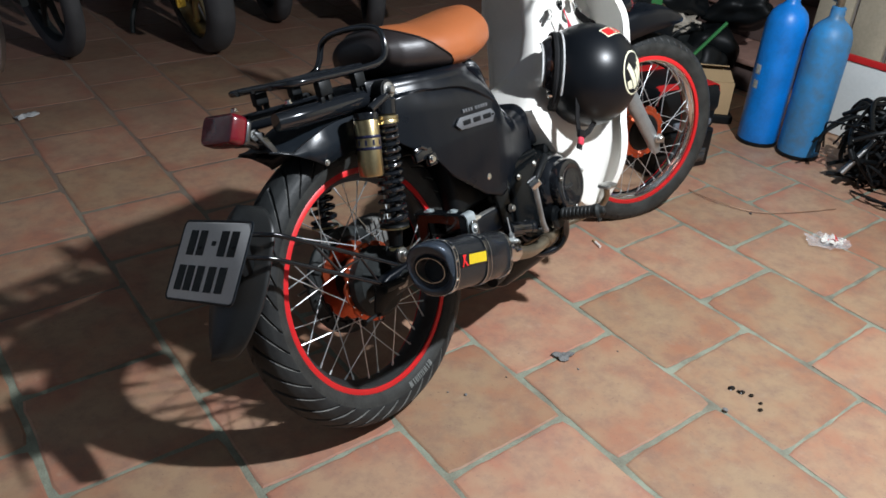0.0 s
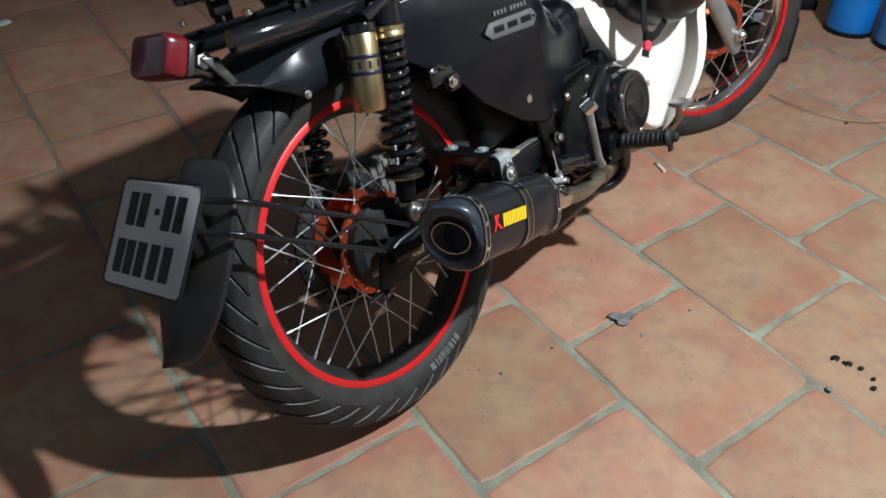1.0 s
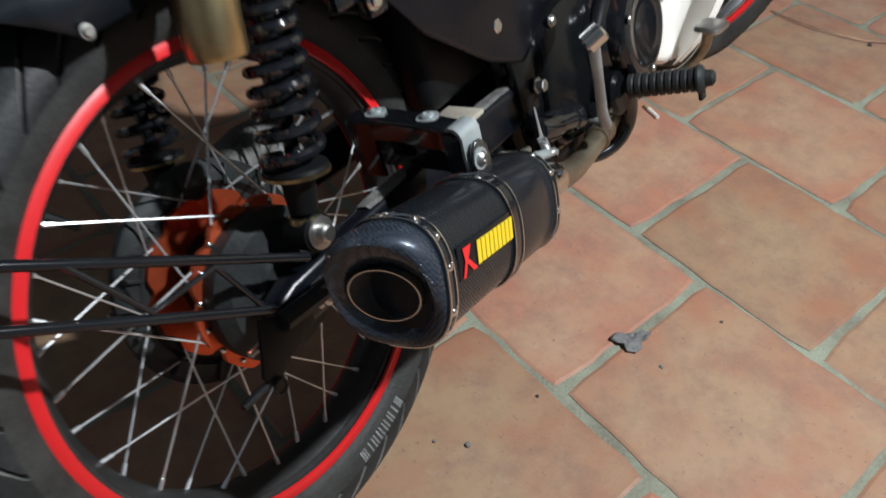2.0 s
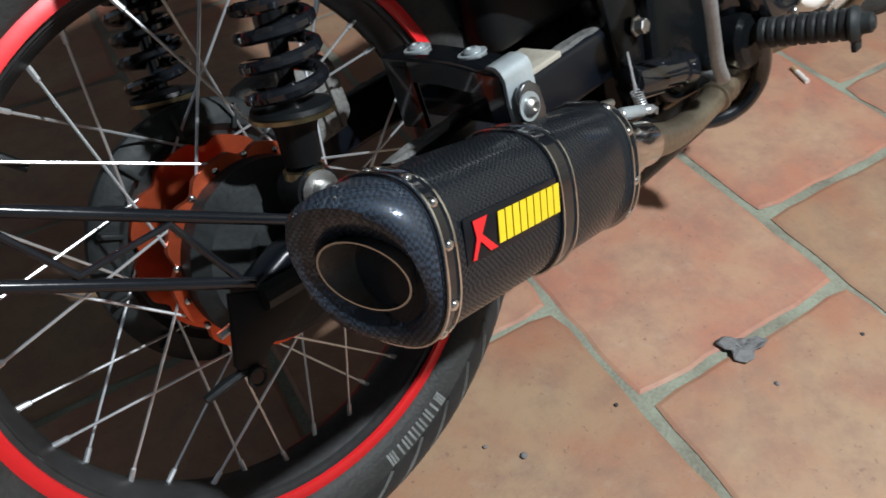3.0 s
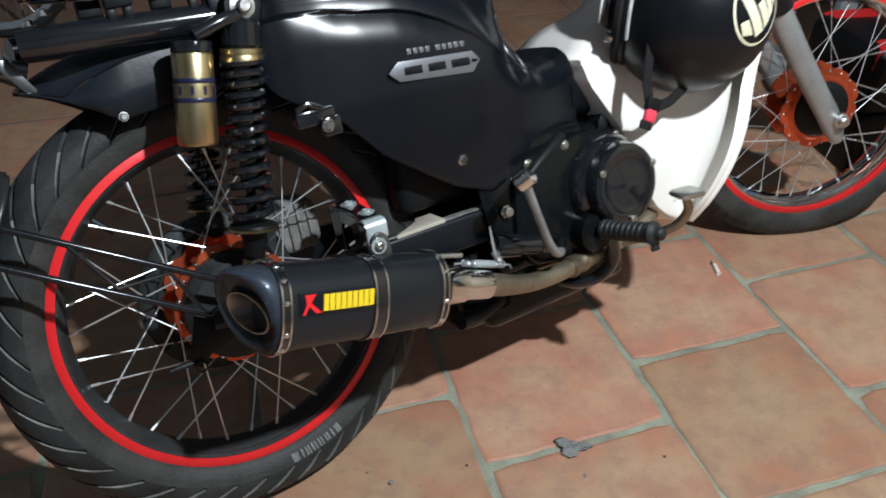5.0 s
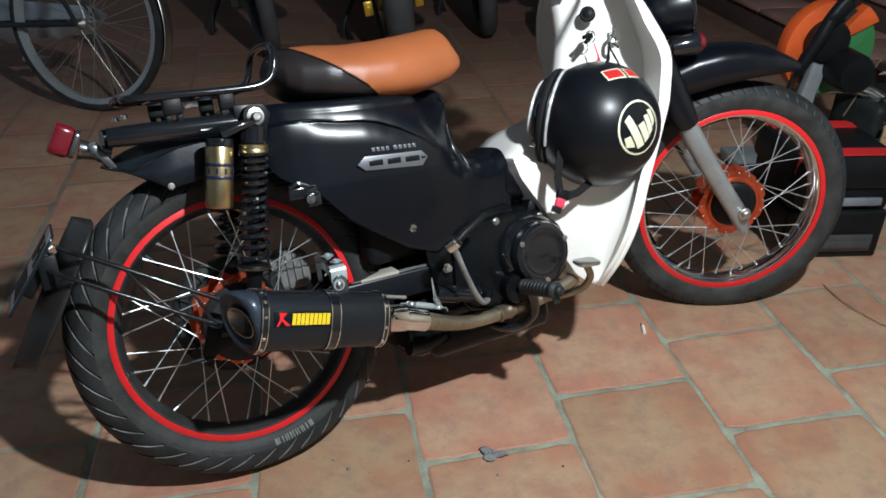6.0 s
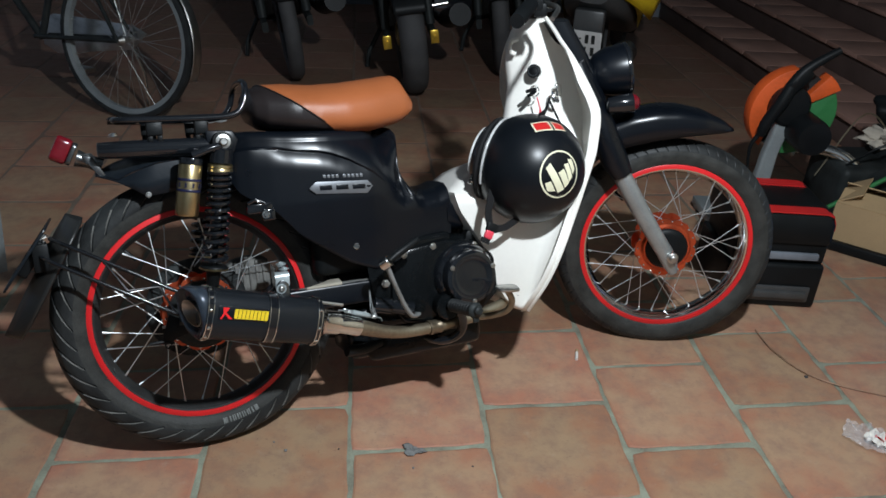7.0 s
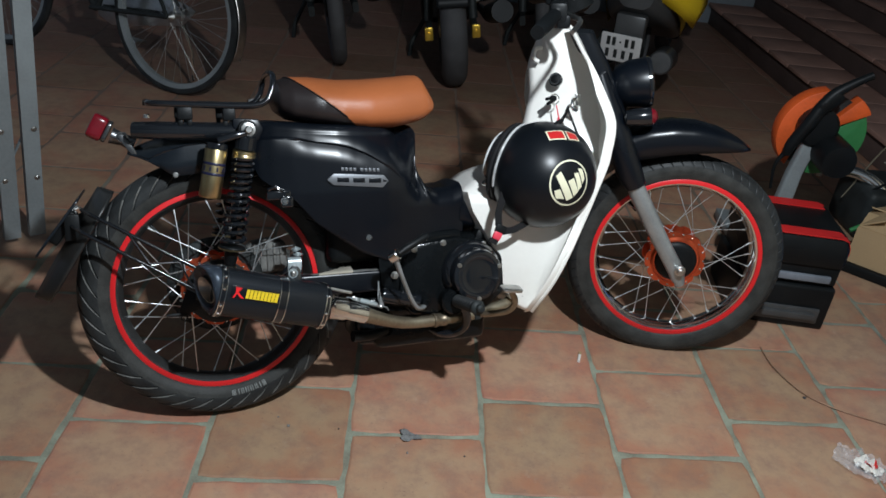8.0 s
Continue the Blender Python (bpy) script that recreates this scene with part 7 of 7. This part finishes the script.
# old bicycle
bc = thing("bicycle", pose(-1.275, 2.09, 0, 0, 0, 154) @ pose(0, 0, 0, 8, 0, 0), "old worn bicycle with steel mudguards, parked", "bicycle")
for x, nm in ((0.0, "rear_wheel"), (1.04, "front_wheel")):
    w = part(nm, lathe([(0.300, -0.014), (0.310, -0.019), (0.325, -0.016), (0.331, 0), (0.325, 0.016), (0.310, 0.019), (0.300, 0.014)], 72, TO_Y, close=True), RUBBER, bc, "thin worn bicycle tyre", Matrix.Translation((x, 0, 0.332)))
    part("rim", lathe([(0.284, -0.012), (0.304, -0.0165), (0.304, 0.0165), (0.284, 0.012)], 72, TO_Y, close=True), GREYMET, w, "pale worn steel rim")
    part("hub", lathe([(0.008, -0.05), (0.022, -0.03), (0.014, -0.026), (0.014, 0.026), (0.022, 0.03), (0.008, 0.05)], 20, TO_Y), STEEL, w)
    sp = None
    for k in range(36):
        s = -1 if k % 2 else 1
        a = 2 * math.pi * k / 36
        m_ = along((0.018 * math.cos(a + 1.2 * (1 if k % 4 < 2 else -1)), 0.028 * s, 0.018 * math.sin(a + 1.2 * (1 if k % 4 < 2 else -1))), (0.288 * math.cos(a), 0, 0.288 * math.sin(a)))
        if sp is None:
            sp = part("spoke", lathe([(0.0012, 0), (0.0012, 0.286), (0, 0.286)], 6), STEEL, w, m=m_)
        else:
            share("spoke", sp.data, w, m_)
    part("mudguard", loft([[Vector((0.352 * math.cos(t), p, 0.352 * math.sin(t) - 0.006 * (abs(p) > 0.02))) for p in (-0.026, -0.018, 0, 0.018, 0.026)] for t in np.linspace(radians(20), radians(200 if x == 0 else 160), 30)], closed=False), STEEL, w, "dull steel mudguard").modifiers.new("thick", "SOLIDIFY").thickness = 0.002
for pts, r in ((((0, 0.05, 0.332), (0.44, 0.04, 0.29)), 0.010), (((0, -0.05, 0.332), (0.44, -0.04, 0.29)), 0.010), (((0, 0.05, 0.332), (0.30, 0.012, 0.76)), 0.008), (((0, -0.05, 0.332), (0.30, -0.012, 0.76)), 0.008), (((0.44, 0, 0.28), (0.28, 0, 0.86)), 0.015), (((0.44, 0, 0.28), (0.86, 0, 0.74)), 0.016), (((0.31, 0, 0.72), (0.84, 0, 0.84)), 0.014), (((0.84, 0, 0.90), (0.88, 0, 0.70), (0.93, 0.05, 0.52), (1.04, 0.055, 0.332)), 0.012), (((0.93, -0.05, 0.52), (1.04, -0.055, 0.332)), 0.012)):
    part("frame_tube", tube(list(pts), r, 10), DUSTY, bc, "worn dark frame tube")
part("chain_guard", plate([(-0.05, 0.36), (0.02, 0.385), (0.44, 0.38), (0.52, 0.33), (0.50, 0.24), (0.42, 0.21), (0.02, 0.285)], -0.075, -0.068), STEEL, bc, "dull chain guard")
part("crank", merge(tube([(0.44, -0.09, 0.28), (0.36, -0.10, 0.15)], 0.008, 8), box(0.36, -0.14, 0.145, 0.09, 0.07, 0.02, 0.004)), STEEL, bc)
part("kick_stand", tube([(0.03, -0.07, 0.31), (-0.02, -0.09, 0.18), (-0.03, -0.10, 0.05)], 0.008, 8), CHROME, bc, "bright kick stand")
part("saddle", loft([[Vector((x, w_ * math.cos(a), 0.90 + 0.03 * math.sin(a))) for a in (2 * math.pi * k / 16 for k in range(16))] for x, w_ in ((0.14, 0.05), (0.20, 0.09), (0.30, 0.07), (0.42, 0.025))]), SEATBLK, bc, "black saddle")
part("handlebar", tube([(0.70, -0.28, 0.94), (0.82, -0.16, 0.98), (0.86, 0, 0.96), (0.82, 0.16, 0.98), (0.70, 0.28, 0.94)], 0.011, 10, 4), CHROME, bc)
part("carrier", tube([(0.20, -0.06, 0.72), (-0.20, -0.07, 0.715), (-0.20, 0.07, 0.715), (0.20, 0.06, 0.72)], 0.006, 8), STEEL, bc)

# ---- small things on the floor ----
def torn_scrap():
    """A crumpled, torn flake: a ragged fan with folds."""
    rows_ = []
    for k in range(26):
        a = 2 * math.pi * k / 26
        reach = (1 + 0.35 * math.cos(3 * (a - 0.35))) * (1 + 0.16 * noise.noise(Vector((math.cos(a) * 2.1, math.sin(a) * 2.1, 3.0)))) * (1 + 0.10 * (k % 2))
        row = []
        for q in (0.0, 0.3, 0.6, 0.85, 1.0):
            x, y = 0.0215 * q * reach * math.cos(a), 0.0150 * q * reach * math.sin(a)
            row.append(Vector((x, y, 0.0015 + 0.010 * abs(noise.noise(Vector((x * 95, y * 95, 1.7)))) * (1.2 - 0.6 * q))))
        rows_.append(row)
    bm_ = loft(rows_ + [rows_[0]], closed=False)
    bmesh.ops.remove_doubles(bm_, verts=bm_.verts[:], dist=1e-6)
    return bm_


leaf = tagged(part("scrap_of_rubber", torn_scrap(), LEAF, m=pose(-0.174, 0.000, 0.001, 0, 0, -22), sharp=20), "curled dark grey scrap lying on a joint", "scrap")
leaf.modifiers.new("thick", "SOLIDIFY").thickness = 0.0012
butt = thing("cigarette_end", pose(0.280, 0.348, 0.0045, 0, 90, 75), "white cigarette end with tan filter", "cigarette end")
part("paper", lathe([(0.0, -0.016), (0.004, -0.016), (0.004, 0.014), (0, 0.014)], 12), PAPER, butt)
part("filter", lathe([(0.0, 0.014), (0.0042, 0.0141), (0.0042, 0.026), (0, 0.026)], 12), CARD, butt, "tan filter")
for k, (x, y, r) in enumerate(((0.080, -0.2826, 0.0085), (0.088, -0.3045, 0.0075), (0.084, -0.298, 0.004), (0.097, -0.323, 0.006), (0.0925, -0.351, 0.005), (0.073, -0.3645, 0.006))):
    tagged(part("oil_drop", lathe([(0, 0.0), (r, 0.0), (r * 0.8, 0.0012), (0, 0.0018)], 14), OIL, m=pose(x, y, 0.0005) @ Matrix.Diagonal((1.25, 0.85, 1, 1))), "dark oil drop on a tile", "oil drop", "oil drops")
bag = thing("plastic_bag", pose(0.912, 0.005, 0.001, 0, 0, -38), "small clear plastic bag with white and red print", "plastic bag")
random.seed(9)
nx, ny = 26, 18


def crumpled(w_, d_, lift, salt):
    """A crinkled patch with a ragged outline."""
    rows_ = []
    for i in range(nx + 1):
        row = []
        for j in range(ny + 1):
            u, v = 2 * i / nx - 1, 2 * j / ny - 1
            k = 1 + 0.22 * noise.noise(Vector((u * 1.7, v * 1.7, salt)))
            x, y = u * math.sqrt(1 - 0.38 * v * v) * w_ * k, v * math.sqrt(1 - 0.38 * u * u) * d_ * k
            row.append(Vector((x, y, lift + 0.030 * abs(noise.noise(Vector((x * 38, y * 38, salt)))) + 0.012 * abs(noise.noise(Vector((x * 95, y * 95, salt + 4)))))))
        rows_.append(row)
    return loft(rows_, closed=False)


part("film", crumpled(0.070, 0.045, 0.002, 3.1), FILM, bag, sharp=25)
part("print", crumpled(0.034, 0.024, 0.003, 3.1), PAPER, bag, "white printed panel", Matrix.Translation((0.012, 0, 0.001)), sharp=25)
part("print_mark", crumpled(0.016, 0.009, 0.0045, 3.1), RED, bag, "red print", Matrix.Translation((0.016, 0.003, 0.0015)), sharp=25)
wire = tagged(part("wire", tube([(0.83, 0.47, 0.004), (0.828, 0.41, 0.006), (0.835, 0.355, 0.008), (0.872, 0.27, 0.006), (0.938, 0.215, 0.004), (1.05, 0.165, 0.005), (1.16, 0.13, 0.004)], 0.0018, 6, 6), COPPER), "thin bent copper-coloured wire on the floor", "wire")
for k, (x, y, s) in enumerate(((0.003, -0.325, 0.006), (0.872, 0.252, 0.005), (-0.176, -0.053, 0.0028), (-0.047, -0.051, 0.0024), (-0.450, 0.009, 0.0036), (-0.336, 0.0105, 0.0022), (-0.478, 0.036, 0.0022))):
    bm = bmesh.new()
    bmesh.ops.create_icosphere(bm, subdivisions=2, radius=s)
    for v in bm.verts:
        v.co *= 1 + 0.4 * noise.noise(v.co * 220 + Vector((k, 0, 0)))
        v.co.z *= 0.6
    tagged(part("pebble", bm, OLDRUB if k % 2 else LEAF, m=pose(x, y, s * 0.55)), "tiny stone or crumb on the floor", "pebble", "pebbles")
crumple = tagged(part("foil_scrap", loft([[Vector((-0.04 + 0.08 * i / 8, -0.02 + 0.04 * j / 6, 0.004 + 0.012 * abs(noise.noise(Vector((i * 0.8, j * 0.8, 7)))))) for j in range(7)] for i in range(9)], closed=False), PLATE, m=pose(-0.90, 2.08, 0.001, 0, 0, 20)), "crumpled pale plastic scrap on the floor", "scrap")
crumple.modifiers.new("thick", "SOLIDIFY").thickness = 0.001

# ---- floor tiles, nearest ones as parts ----
random.seed(3)


def tile_mesh(seed):
    """One worn tile: a slab whose rim is rounded and a little wavy."""
    rnd = random.Random(seed)
    h = (PITCH - JOINT) / 2
    bm = bmesh.new()
    n = 9
    rim = []
    for k, (ax, ay, bx, by) in enumerate(((-1, -1, 1, -1), (1, -1, 1, 1), (1, 1, -1, 1), (-1, 1, -1, -1))):
        for i in range(n):
            t = i / n
            x, y = ax + (bx - ax) * t, ay + (by - ay) * t
            q = 0.976 if i == 0 else 1
            rim.append((x * h * q + rnd.uniform(-0.0022, 0.0022), y * h * q + rnd.uniform(-0.0022, 0.0022)))
    rim = [(x, y + 0.045 * x) for x, y in rim]
    mid = [bm.verts.new((x * 1.008, y * 1.008, -0.0015)) for x, y in rim]
    top = [bm.verts.new((x * 0.978, y * 0.978, 0.0)) for x, y in rim]
    k = len(rim)
    for a, b in ((mid, top),):
        for i in range(k):
            bm.faces.new((a[i], a[(i + 1) % k], b[(i + 1) % k], b[i]))
    bm.faces.new(top)
    return bm


kinds = []
for i in range(6):
    proto = part("tile", tile_mesh(i), TILE, floor, m=Matrix.Translation((-3.1, -2.9 + 0.32 * i, 0)), smooth=False)
    kinds.append(proto.data)
    bpy.data.objects.remove(proto)
rest_v, rest_f = [], []
BOND = {-2: -0.008, -1: -0.006, 0: 0.006, 1: -0.002, 2: -0.003, 3: -0.011, 4: 0.006, 5: -0.005, -3: 0.007}
for c in range(-10, 11):
    x = (c - 0.5) * PITCH
    for r in range(-10, 15):
        y = (r + (0.5 if c % 2 == 0 else 0.0)) * PITCH + BOND.get(c, 0.0)
        jx, jy = random.uniform(-0.0025, 0.0025), random.uniform(-0.0025, 0.0025)
        me = random.choice(kinds)
        quarter = random.choice((0, 180)) + random.uniform(-0.3, 0.3)
        if x > 3.3 or y > 4.6:
            continue
        m_ = pose(x + jx, y + jy, random.uniform(-0.0005, 0.0006), random.uniform(-0.12, 0.12), random.uniform(-0.12, 0.12), quarter)
        if -5 <= c <= 5 and -4 <= r <= 8 or (6 <= c <= 7 and -4 <= r <= 4):
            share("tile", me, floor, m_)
        else:
            base = len(rest_v)
            rest_v += [tuple(m_ @ v.co) for v in me.vertices]
            rest_f += [[base + i for i in p.vertices] for p in me.polygons]
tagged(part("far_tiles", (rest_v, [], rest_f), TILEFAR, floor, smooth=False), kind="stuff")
